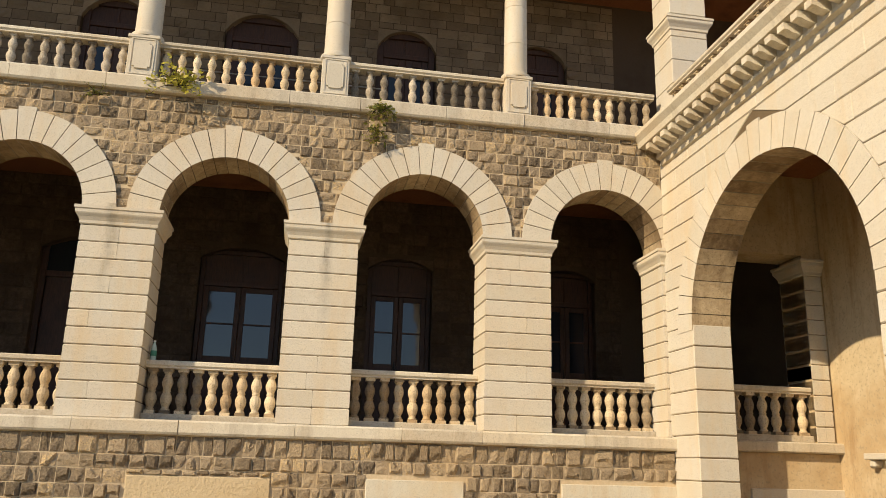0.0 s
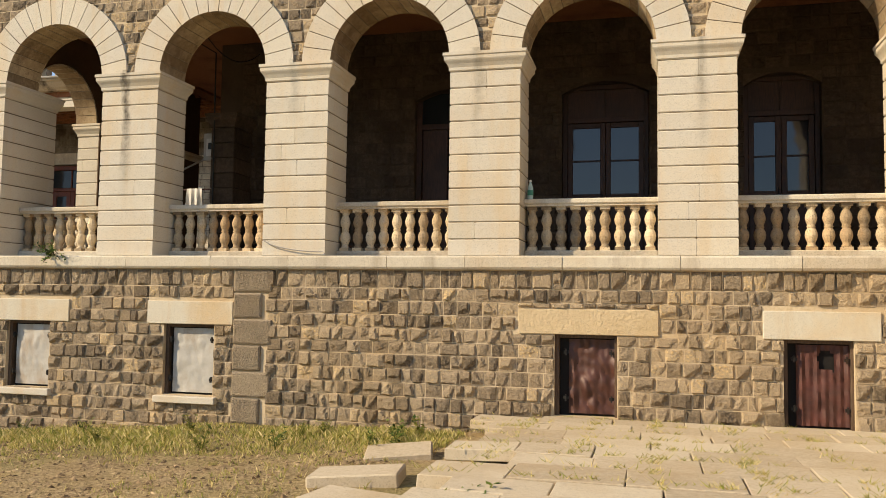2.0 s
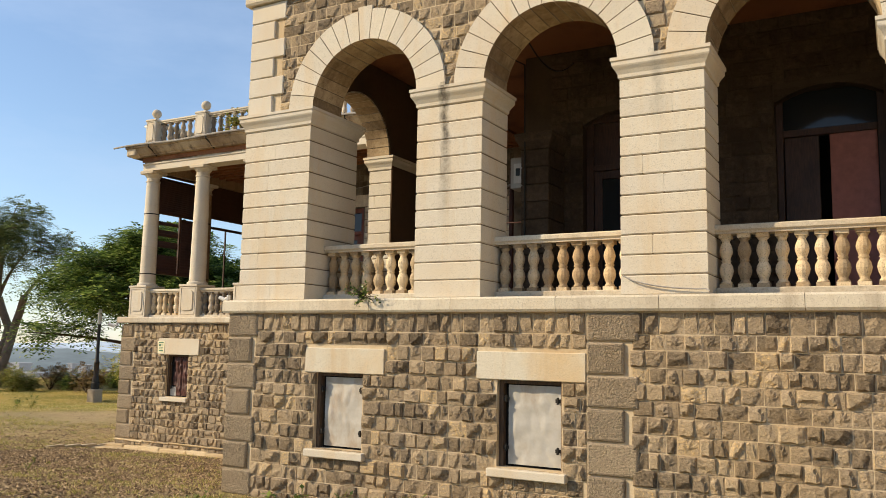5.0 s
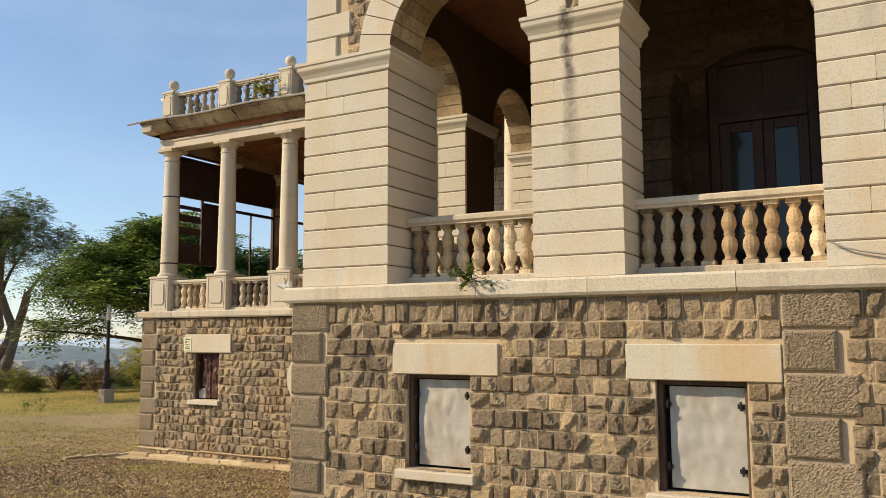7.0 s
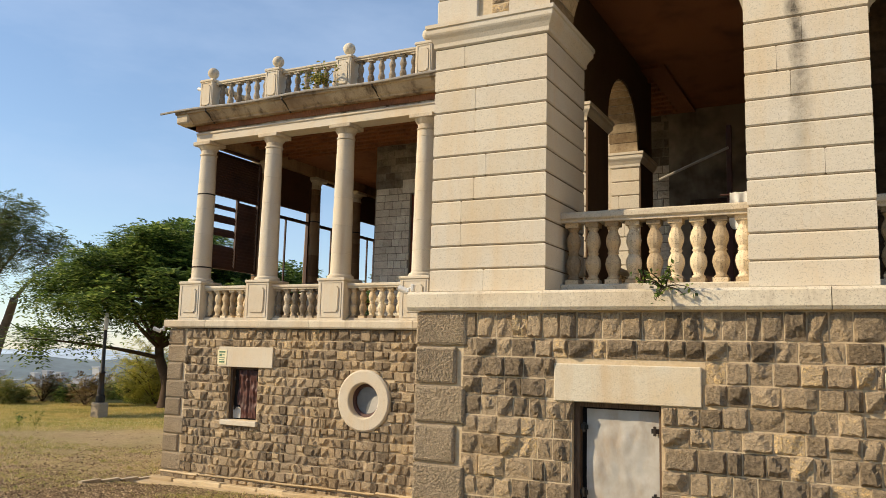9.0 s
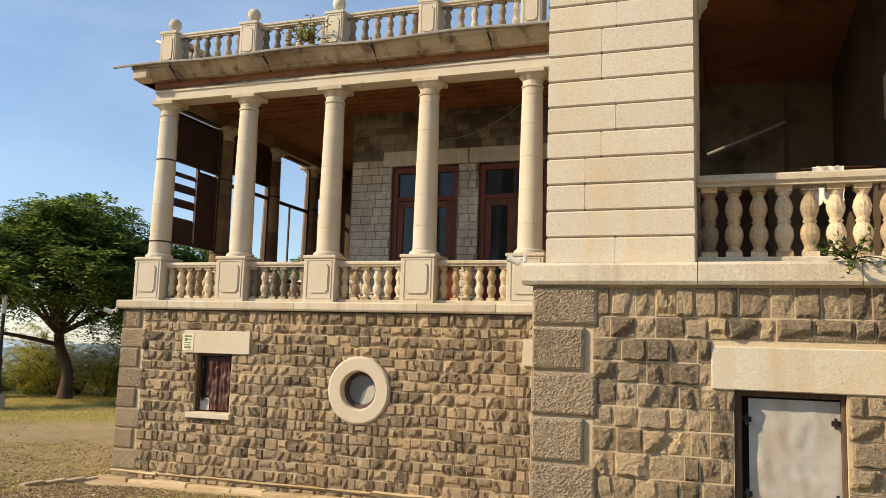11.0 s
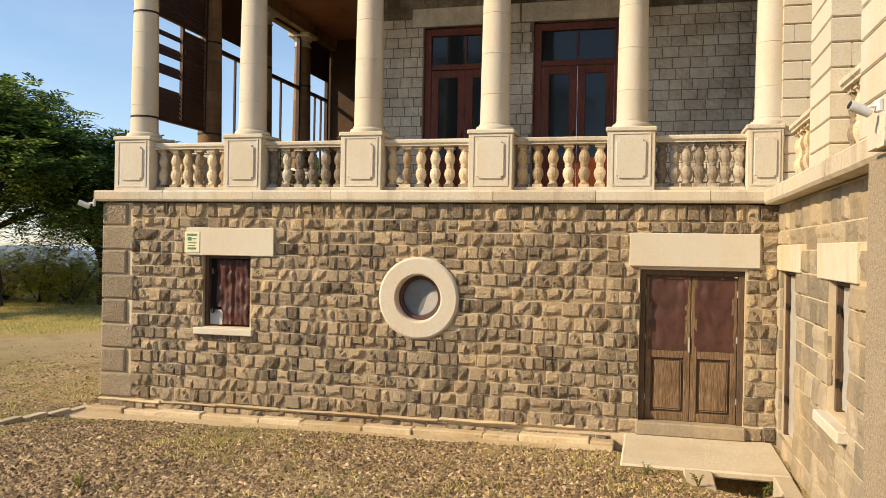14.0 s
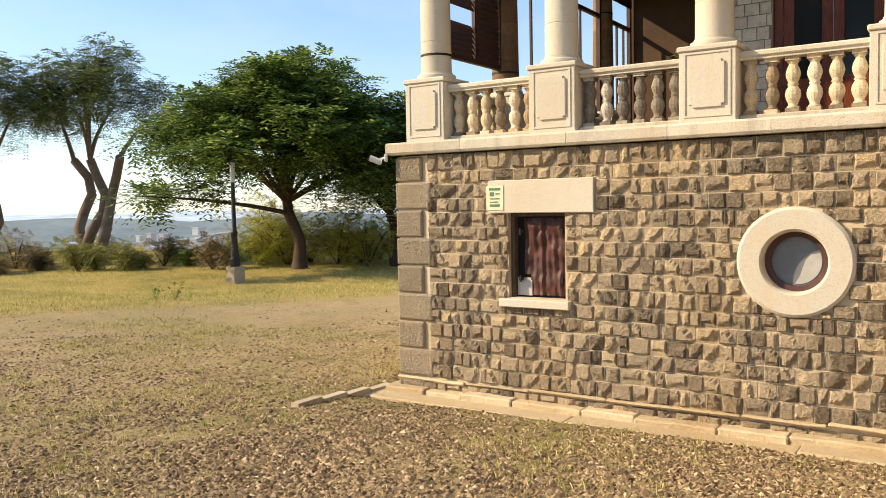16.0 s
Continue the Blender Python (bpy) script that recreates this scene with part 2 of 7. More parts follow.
PLASTER = material("stained_plaster", stony([(0.0, (0.44, 0.335, 0.20)), (1.0, (0.68, 0.57, 0.39))], (0.40, 0.26, 0.12), 0.6, 8, 0.5, 0.2, 0.9, 0.01, 0.6, (0.30, 0.17, 0.07), (), 0.5, 0.9))


def woody(dark, light, rough=0.55, spec=0.4):
    def build(nt, p):
        g = noise_tex(nt, 14, 7, 0.65, (6, 6, 0.5))
        w = world_noise(nt, 1.6, 4)
        col = ramp(nt, g, [(0.3, dark), (0.7, light)])
        col = mix(nt, col, tuple(c * 0.5 for c in dark), ramp(nt, w, [(0.5, (0, 0, 0)), (0.75, (0.6, 0.6, 0.6))]))
        nt.links.new(col, p.inputs["Base Color"])
        p.inputs["Roughness"].default_value = rough
        p.inputs["Specular IOR Level"].default_value = spec
        bump(nt, p, g, 0.35, 0.004)
    return build


OLD_WOOD = material("weathered_dark_timber", woody((0.05, 0.032, 0.02), (0.16, 0.10, 0.06), 0.75))
RED_WOOD = material("varnished_red_timber", woody((0.075, 0.015, 0.006), (0.23, 0.052, 0.015), 0.42, 0.3))
WORN_WOOD = material("sun_bleached_door_timber", woody((0.06, 0.036, 0.022), (0.30, 0.195, 0.11), 0.85, 0.2))
BROWN_WOOD = material("dark_brown_timber", woody((0.035, 0.016, 0.010), (0.09, 0.04, 0.022), 0.5))
CEIL_WOOD = material("stained_ceiling_boards", woody((0.11, 0.036, 0.014), (0.40, 0.17, 0.07), 0.85))


def sheet(stops, rust, rough=0.55, metal=0.2):
    def build(nt, p):
        n = noise_tex(nt, 5, 7, 0.65)
        n2 = world_noise(nt, 2.3, 5, 0.7, (1, 1, 0.5))
        col = ramp(nt, n, stops)
        col = mix(nt, col, rust, ramp(nt, n2, [(0.5, (0, 0, 0)), (0.72, (0.8, 0.8, 0.8))]))
        nt.links.new(col, p.inputs["Base Color"])
        p.inputs["Roughness"].default_value = rough
        p.inputs["Metallic"].default_value = metal
        bump(nt, p, n, 0.3, 0.01)
    return build


RED_SHEET = material("rusty_red_sheet", sheet([(0.3, (0.04, 0.013, 0.010)), (0.7, (0.115, 0.036, 0.026))], (0.08, 0.04, 0.028), 0.6, 0.1))
PATCH = material("brown_metal_patch", sheet([(0.3, (0.045, 0.018, 0.013)), (0.7, (0.105, 0.040, 0.028))], (0.07, 0.04, 0.028), 0.5, 0.15))
GREY_SHEET = material("pale_grey_sheet", sheet([(0.3, (0.40, 0.38, 0.34)), (0.7, (0.52, 0.50, 0.46))], (0.34, 0.24, 0.15), 0.5, 0.15))
IRON = material("black_iron", sheet([(0.3, (0.015, 0.014, 0.013)), (0.7, (0.04, 0.036, 0.032))], (0.08, 0.04, 0.02), 0.55, 0.6))
WHITE_PAINT = material("white_paint", sheet([(0.3, (0.62, 0.61, 0.58)), (0.7, (0.75, 0.74, 0.7))], (0.5, 0.46, 0.4), 0.45, 0.0))


def plain(col, rough=0.5, metal=0.0, spec=0.4):
    def build(nt, p):
        n = noise_tex(nt, 9, 4)
        c = ramp(nt, n, [(0.25, tuple(v * 0.8 for v in col)), (0.75, tuple(min(1, v * 1.12) for v in col))])
        nt.links.new(c, p.inputs["Base Color"])
        p.inputs["Roughness"].default_value, p.inputs["Metallic"].default_value = rough, metal
        p.inputs["Specular IOR Level"].default_value = spec
    return build


CLOTH = material("white_cloth", plain((0.72, 0.71, 0.68), 0.9))
CLOUDY_PANE = material("cloudy_grey_pane", plain((0.17, 0.18, 0.19), 0.35))
BROWN_STONE = material("brown_coursed_stone", stony([(0.0, (0.13, 0.095, 0.06)), (0.5, (0.22, 0.165, 0.11)), (1.0, (0.32, 0.25, 0.17))], (0.09, 0.065, 0.045), 0.5, 26, 0.8, 0.6, 0.95, 0.015))
# near-black paint stands in for the unlit gaps behind the metal sheets
BLACK_VOID = material("unlit_gap", plain((0.012, 0.010, 0.009), 0.95))
PINK = material("faded_pink_paint", plain((0.42, 0.17, 0.14), 0.7))
DARK_VOID = material("unlit_room_dark", plain((0.05, 0.042, 0.035), 0.9))
NOTICE = material("yellow_notice_paper", plain((0.74, 0.69, 0.46), 0.7))
GREEN_INK = material("green_print", plain((0.10, 0.2, 0.12), 0.7))
BOTTLE_PLASTIC = material("clear_bottle_plastic", plain((0.45, 0.58, 0.55), 0.15, 0.0, 0.5))
BOTTLE_LABEL = material("green_bottle_label", plain((0.06, 0.26, 0.17), 0.4))
CABLE = material("grey_cable", plain((0.33, 0.31, 0.28), 0.6))
BLACK_PLASTIC = material("black_plastic", plain((0.02, 0.02, 0.02), 0.4))


def glass_build(nt, p):
    p.inputs["Base Color"].default_value = (0.02, 0.024, 0.028, 1)
    p.inputs["Roughness"].default_value = 0.06
    p.inputs["IOR"].default_value = 1.5
    p.inputs["Specular IOR Level"].default_value = 0.35
    n = noise_tex(nt, 3, 2)
    bump(nt, p, n, 0.05, 0.02)


GLASS = material("dark_window_glass", glass_build)


def bright_glass(nt, p):
    glass_build(nt, p)
    p.inputs["Specular IOR Level"].default_value = 0.75
    p.inputs["Base Color"].default_value = (0.02, 0.025, 0.034, 1)


DUSTY_GLASS = material("dusty_window_glass", bright_glass)


def soil_build(nt, p):
    a = world_noise(nt, 0.22, 6, 0.6)
    b = world_noise(nt, 2.2, 6, 0.7)
    c = world_noise(nt, 22, 5, 0.75)
    d = world_noise(nt, 70, 3, 0.7)
    soil = ramp(nt, c, [(0.32, (0.12, 0.08, 0.045)), (0.5, (0.40, 0.295, 0.165)), (0.66, (0.64, 0.49, 0.29))])
    straw = ramp(nt, d, [(0.34, (0.24, 0.17, 0.08)), (0.5, (0.52, 0.40, 0.185)), (0.66, (0.72, 0.58, 0.30))])
    green = ramp(nt, d, [(0.3, (0.10, 0.105, 0.028)), (0.7, (0.31, 0.29, 0.08))])
    bare = ramp(nt, c, [(0.3, (0.33, 0.235, 0.13)), (0.55, (0.50, 0.38, 0.22)), (0.75, (0.62, 0.49, 0.30))])
    col = mix(nt, soil, straw, ramp(nt, b, [(0.42, (0, 0, 0)), (0.66, (0.6, 0.6, 0.6))]))
    col = mix(nt, col, green, ramp(nt, a, [(0.43, (0, 0, 0)), (0.60, (0.6, 0.6, 0.6))]))
    dark = world_noise(nt, 1.3, 6, 0.75)
    col = mix(nt, col, (0.13, 0.09, 0.055), ramp(nt, dark, [(0.52, (0, 0, 0)), (0.66, (0.6, 0.6, 0.6))]))
    # far meadow of dry yellow grass, and the bare track that crosses it
    sep = node(nt, "SeparateXYZ")
    nt.links.new(node(nt, "NewGeometry").outputs["Position"], sep.inputs[0])

    def math_node(op, x, y):
        n = node(nt, "Math")
        n.operation = op
        for sock, v in zip(n.inputs, (x, y)):
            if isinstance(v, (int, float)):
                sock.default_value = v
            else:
                nt.links.new(v, sock)
        return n.outputs[0]
    wob = math_node("MULTIPLY", a, 5.0)
    # distance to a line that runs beside the wing, away to the left
    line = math_node("ADD", math_node("ADD", math_node("MULTIPLY", sep.outputs[0], 0.80), math_node("MULTIPLY", sep.outputs[1], -0.60)), wob)
    far = node(nt, "MapRange")
    for i, v in ((1, -33.5), (2, -36.5), (3, 0.0), (4, 1.0)):
        far.inputs[i].default_value = v
    nt.links.new(line, far.inputs[0])
    track = ramp(nt, math_node("MULTIPLY", math_node("ABSOLUTE", math_node("ADD", line, 32.4), 0), 0.28), [(0.35, (1, 1, 1)), (0.75, (0, 0, 0))])
    meadow = mix(nt, ramp(nt, d, [(0.3, (0.34, 0.25, 0.075)), (0.7, (0.56, 0.42, 0.15))]), green, ramp(nt, world_noise(nt, 0.5, 5, 0.65), [(0.45, (0, 0, 0)), (0.62, (0.75, 0.75, 0.75))]))
    col = mix(nt, col, meadow, far.outputs[0])
    col = mix(nt, col, bare, mix(nt, (0, 0, 0), track, 0.45))
    nt.links.new(col, p.inputs["Base Color"])
    p.inputs["Roughness"].default_value = 1.0
    p.inputs["Specular IOR Level"].default_value = 0.05
    h = mix(nt, c, d, 0.4)
    bump(nt, p, h, 0.9, 0.06)


SOIL = material("dry_soil_and_grass", soil_build)


def island_mat(name, stops, rough=0.7, trans=0.0):
    def build(nt, p):
        r = node(nt, "NewGeometry").outputs["Random Per Island"]
        nt.links.new(ramp(nt, r, stops), p.inputs["Base Color"])
        p.inputs["Roughness"].default_value = rough
        p.inputs["Specular IOR Level"].default_value = 0.25
        if trans:
            t = node(nt, "BsdfTranslucent")
            nt.links.new(ramp(nt, r, [(q, tuple(v * 1.3 for v in c)) for q, c in stops]), t.inputs[0])
            mx = node(nt, "MixShader", Fac=trans)
            out = nt.nodes["Material Output"]
            nt.links.new(p.outputs[0], mx.inputs[1])
            nt.links.new(t.outputs[0], mx.inputs[2])
            nt.links.new(mx.outputs[0], out.inputs[0])
    return material(name, build)


LEAF = island_mat("green_leaves", [(0.0, (0.028, 0.052, 0.014)), (0.5, (0.08, 0.132, 0.028)), (0.85, (0.20, 0.27, 0.055)), (1.0, (0.38, 0.43, 0.13))], 0.5, 0.42)
LEAF_GREY = island_mat("grey_green_leaves", [(0.0, (0.06, 0.085, 0.03)), (0.5, (0.12, 0.155, 0.055)), (1.0, (0.22, 0.25, 0.10))], 0.6, 0.25)
LEAF_BUSH = island_mat("bush_leaves", [(0.0, (0.08, 0.11, 0.02)), (0.5, (0.21, 0.22, 0.045)), (1.0, (0.36, 0.30, 0.09))], 0.7, 0.25)
# brighter, yellower copy of the bush leaves: sunlight is put into the colour
LEAF_YELLOW = island_mat("sunlit_bush_leaves", [(0.0, (0.24, 0.25, 0.04)), (0.5, (0.44, 0.42, 0.08)), (1.0, (0.62, 0.55, 0.14))], 0.7, 0.5)
LEAF_BROWN = island_mat("brown_scrub", [(0.0, (0.12, 0.085, 0.045)), (0.5, (0.24, 0.16, 0.08)), (1.0, (0.33, 0.26, 0.10))], 0.9, 0.1)
GRASS = island_mat("grass_blades", [(0.0, (0.16, 0.19, 0.035)), (0.35, (0.36, 0.34, 0.08)), (0.7, (0.56, 0.46, 0.18)), (1.0, (0.72, 0.60, 0.32))], 0.8, 0.2)
CLOD = island_mat("soil_clods", [(0.0, (0.089, 0.058, 0.032)), (0.45, (0.237, 0.162, 0.09)), (0.85, (0.415, 0.296, 0.165)), (1.0, (0.617, 0.466, 0.277))], 1.0)
LITTER = island_mat("dry_litter", [(0.0, (0.12, 0.085, 0.045)), (0.5, (0.30, 0.22, 0.11)), (0.9, (0.48, 0.37, 0.19)), (1.0, (0.62, 0.52, 0.31))], 0.9)
BARK = material("brown_bark", woody((0.05, 0.034, 0.024), (0.13, 0.09, 0.065), 0.95, 0.1))
BARK_PALE = material("pale_bark", woody((0.12, 0.085, 0.06), (0.26, 0.19, 0.14), 0.95, 0.1))


# ---- building tools ----
def part(name, bm, mat, parent=None, label="", smooth=False):
    me = bpy.data.meshes.new(name)
    bm.normal_update()
    bm.to_mesh(me)
    bm.free()
    me.materials.append(mat)
    if smooth:
        me.shade_smooth()
        me.set_sharp_from_angle(angle=radians(38))
    ob = new(name, me)
    if parent:
        ob.parent = parent
    if label:
        tagged(ob, label)
    return ob


def piece(name, me, parent, m, label=""):
    ob = new(name, me)
    ob.parent = parent
    ob.matrix_basis = m
    if label:
        tagged(ob, label)
    return ob


def empty(name, m, label, category, group=""):
    ob = new(name)
    ob.empty_display_size = 0.2
    ob.matrix_basis = m
    return tagged(ob, label, category, group)


def add_box(bm, x0, x1, y0, y1, z0, z1):
    v = [bm.verts.new((x, y, z)) for z in (z0, z1) for y in (y0, y1) for x in (x0, x1)]
    for f in ((0, 2, 3, 1), (4, 5, 7, 6), (0, 1, 5, 4), (1, 3, 7, 5), (3, 2, 6, 7), (2, 0, 4, 6)):
        bm.faces.new([v[i] for i in f])
    return v


def box_bm(x0, x1, y0, y1, z0, z1, bevel=0.0, segs=1):
    bm = bmesh.new()
    add_box(bm, x0, x1, y0, y1, z0, z1)
    if bevel:
        bmesh.ops.bevel(bm, geom=bm.edges[:], offset=bevel, segments=segs, affect="EDGES", profile=0.5)
    return bm


def mesh_of(bm, name, mat, smooth=False):
    me = bpy.data.meshes.new(name)
    bm.normal_update()
    bm.to_mesh(me)
    bm.free()
    me.materials.append(mat)
    if smooth:
        me.shade_smooth()
    return me


BLOCKS = {}


def block_mesh(w, d, h, mat, bevel=0.012):
    """A dressed block, corner at the origin, one mesh for each size."""
    key = (round(w, 3), round(d, 3), round(h, 3), mat.name)
    if key not in BLOCKS:
        BLOCKS[key] = mesh_of(box_bm(0, w, 0, d, 0, h, bevel), "block", mat)
    return BLOCKS[key]


def sweep(bm, profile, x0, x1):
    """A straight moulding along x: profile is a closed row of (y, z)."""
    a = [bm.verts.new((x0, y, z)) for y, z in profile]
    b = [bm.verts.new((x1, y, z)) for y, z in profile]
    n = len(profile)
    for i in range(n):
        bm.faces.new((a[i], a[(i + 1) % n], b[(i + 1) % n], b[i]))
    bm.faces.new(a[::-1])
    bm.faces.new(b)


def lathe(bm, profile, segs=12, at=(0, 0, 0)):
    rings = []
    for r, z in profile:
        rings.append([bm.verts.new((at[0] + r * math.cos(2 * math.pi * k / segs), at[1] + r * math.sin(2 * math.pi * k / segs), at[2] + z)) for k in range(segs)])
    for a, b in zip(rings, rings[1:]):
        for k in range(segs):
            bm.faces.new((a[k], a[(k + 1) % segs], b[(k + 1) % segs], b[k]))
    bm.faces.new(rings[0][::-1])
    bm.faces.new(rings[-1])


def tube(bm, pts, radii, segs=6):
    rings = []
    for i, p in enumerate(pts):
        d = (Vector(pts[min(i + 1, len(pts) - 1)]) - Vector(pts[max(i - 1, 0)])).normalized()
        u = d.orthogonal().normalized() if abs(d.z) < 0.99 else Vector((1, 0, 0))
        w = d.cross(u)
        rings.append([bm.verts.new(Vector(p) + radii[i] * (math.cos(a) * u + math.sin(a) * w)) for a in (2 * math.pi * k / segs for k in range(segs))])
    for a, b in zip(rings, rings[1:]):
        # join each ring with the nearest turn of the next
        s = min(range(segs), key=lambda q: sum((a[k].co - b[(k + q) % segs].co).length for k in range(segs)))
        for k in range(segs):
            bm.faces.new((a[k], a[(k + 1) % segs], b[(k + 1 + s) % segs], b[(k + s) % segs]))
    bm.faces.new(rings[0][::-1])
    bm.faces.new(rings[-1])


# ---- rock-faced stones ----
STONE_RNG = random.Random(5)


def rock_stone(rng):
    """A rock-faced stone of unit width and height: a nearly flat split face towards -y with steep flakes struck off its edges."""
    bm = bmesh.new()
    us, ws = (0.0, 0.09, 0.26, 0.42, 0.58, 0.74, 0.91, 1.0), (0.0, 0.10, 0.3, 0.5, 0.7, 0.90, 1.0)
    base, tx, tz = rng.uniform(0.030, 0.056), rng.uniform(-0.025, 0.020), rng.uniform(-0.022, 0.014)
    flakes = []
    for _ in range(rng.choice((0, 1, 2, 2, 3, 3, 4))):
        a = rng.choice((0.0, 0.0, 0.0, -1.57, -1.57, 1.57, 3.14)) + rng.uniform(-0.7, 0.7)
        flakes.append((math.cos(a), math.sin(a), rng.uniform(0.0, 0.36), rng.uniform(0.13, 0.38)))
    grid = []
    for w in ws:
        row = []
        for u in us:
            edge = u in (0, 1) or w in (0, 1)
            x, z = u + (0 if edge else rng.uniform(-0.05, 0.05)), w + (0 if edge else rng.uniform(-0.06, 0.06))
            y = base + tx * (u - 0.5) + tz * (w - 0.5) + rng.uniform(-0.003, 0.003)
            for cx, cz, far, slope in flakes:
                y = min(y, base - slope * ((x - 0.5) * cx + (z - 0.5) * cz - far) + rng.uniform(-0.003, 0.003))
            y = min(y, 0.013) if edge else y
            row.append(bm.verts.new((0.004 + 0.992 * x + (rng.uniform(-0.007, 0.007) if edge else 0), -max(y, 0.011), 0.006 + 0.988 * z + (rng.uniform(-0.009, 0.009) if edge else 0))))
        grid.append(row)
    for j in range(len(ws) - 1):
        for i in range(len(us) - 1):
            q = (grid[j][i], grid[j][i + 1], grid[j + 1][i + 1], grid[j + 1][i])
            if rng.random() < 0.5:
                bm.faces.new((q[0], q[1], q[2]))
                bm.faces.new((q[0], q[2], q[3]))
            else:
                bm.faces.new((q[0], q[1], q[3]))
                bm.faces.new((q[1], q[2], q[3]))
    rim = grid[0] + [r[-1] for r in grid[1:]] + grid[-1][-2::-1] + [r[0] for r in grid[-2:0:-1]]
    back = [bm.verts.new((v.co.x, 0.03, v.co.z)) for v in rim]
    n = len(rim)
    for i in range(n):
        bm.faces.new((rim[(i + 1) % n], rim[i], back[i], back[(i + 1) % n]))
    return bm


ROCKS = [mesh_of(rock_stone(STONE_RNG), "rock_stone", BASALT) for _ in range(30)]


def flat_stone(rng):
    bm = rock_stone(rng)
    for v in bm.verts:
        if v.co.y < 0:
            v.co.y = min(-0.002 + 0.55 * (v.co.y + 0.006), -0.001)
    return bm


DARKS = [mesh_of(flat_stone(STONE_RNG), "coursed_stone", SHADED_STONE) for _ in range(6)]
SHADED_TOPS = [mesh_of(flat_stone(STONE_RNG), "coursed_stone", SHADED_GREY) for _ in range(5)]
BROWNS = [mesh_of(flat_stone(STONE_RNG), "coursed_stone", BROWN_STONE) for _ in range(6)]
UPPERS = [mesh_of(flat_stone(STONE_RNG), "rock_stone", BASALT) for _ in range(14)]
SIDES = [mesh_of(flat_stone(STONE_RNG), "coursed_stone", SIDE_BASALT) for _ in range(6)]
FLATS = [mesh_of(flat_stone(STONE_RNG), "coursed_stone", GREY_STONE) for _ in range(8)]


def lay_stones(parent, m, u0, u1, z0, z1, course, width, outside, rng, near=None, rocks=ROCKS, mat=None):
    """Courses of stones on a wall face. m: pose of the face (u along x, outwards along -y). outside(u, z, w, h): True where no
    stone fits. Up to 300 stones, by the stretch near of the plan, are parts; the others are one joined part."""
    cells = []
    z = z0
    while z < z1 - 0.04:
        h = min(course * rng.uniform(0.93, 1.07), z1 - z)
        if z1 - z - h < 0.07:
            h = z1 - z
        def free(u):
            """The tallest clear run of this course at u, in eighths of its height."""
            best, start = None, 0
            for i in range(9):
                if i == 8 or outside(u, z + h * (i + 0.5) / 8):
                    if i - start >= 3 and (best is None or i - start > best[1] - best[0]):
                        best = (start, i)
                    start = i + 1
            return best
        u = u0
        while u < u1 - 0.02:
            w = width * rng.choice((0.66, 0.8, 0.88, 0.94, 1.0, 1.04, 1.12, 1.3, 1.5))
            if u1 - u - w < 0.1:
                w = u1 - u
            # a stone ends where the clear run changes: at openings, lintels and arches
            run = free(u + 0.01)
            if run is None:
                u += 0.03
                continue
            lo, hi = run
            reach = 0.03
            while reach < w:
                nxt = free(u + reach)
                if nxt is None or abs(nxt[0] - run[0]) > 2 or abs(nxt[1] - run[1]) > 2:
                    break
                lo, hi = max(lo, nxt[0]), min(hi, nxt[1])
                reach += 0.02
            w = min(w, reach)
            if w > 0.05 and hi - lo >= 3:
                cells.append((u, z + h * lo / 8, w, h * (hi - lo) / 8))
            u += w
        z += h
    near = near or (u0, u1)
    order = [c for c in cells if near[0] <= c[0] <= near[1]]
    order.sort(key=lambda c: abs(c[0] - (near[0] + near[1]) / 2))
    keep = set(order[:300])
    verts, faces = [], []
    for c in cells:
        u, z, w, h = c
        rock = rng.choice(rocks)
        g = 0.0058
        local = m @ Matrix.Translation((u + g, 0.006 if rocks is ROCKS else 0.002, z + g)) @ Matrix.Diagonal((w - 2 * g, 1, h - 2 * g, 1))
        if c in keep:
            piece("stone", rock, parent, local)
        else:
            o = len(verts)
            verts += [tuple(local @ v.co) for v in rock.vertices]
            faces += [tuple(o + i for i in p.vertices) for p in rock.polygons]
    if verts:
        me = bpy.data.meshes.new("stonework")
        me.from_pydata(verts, [], faces)
        me.materials.append(mat or rocks[0].materials[0])
        ob = new("stonework", me)
        ob.parent = parent
        tagged(ob, "further stones of the same rock-faced courses", kind="stuff")


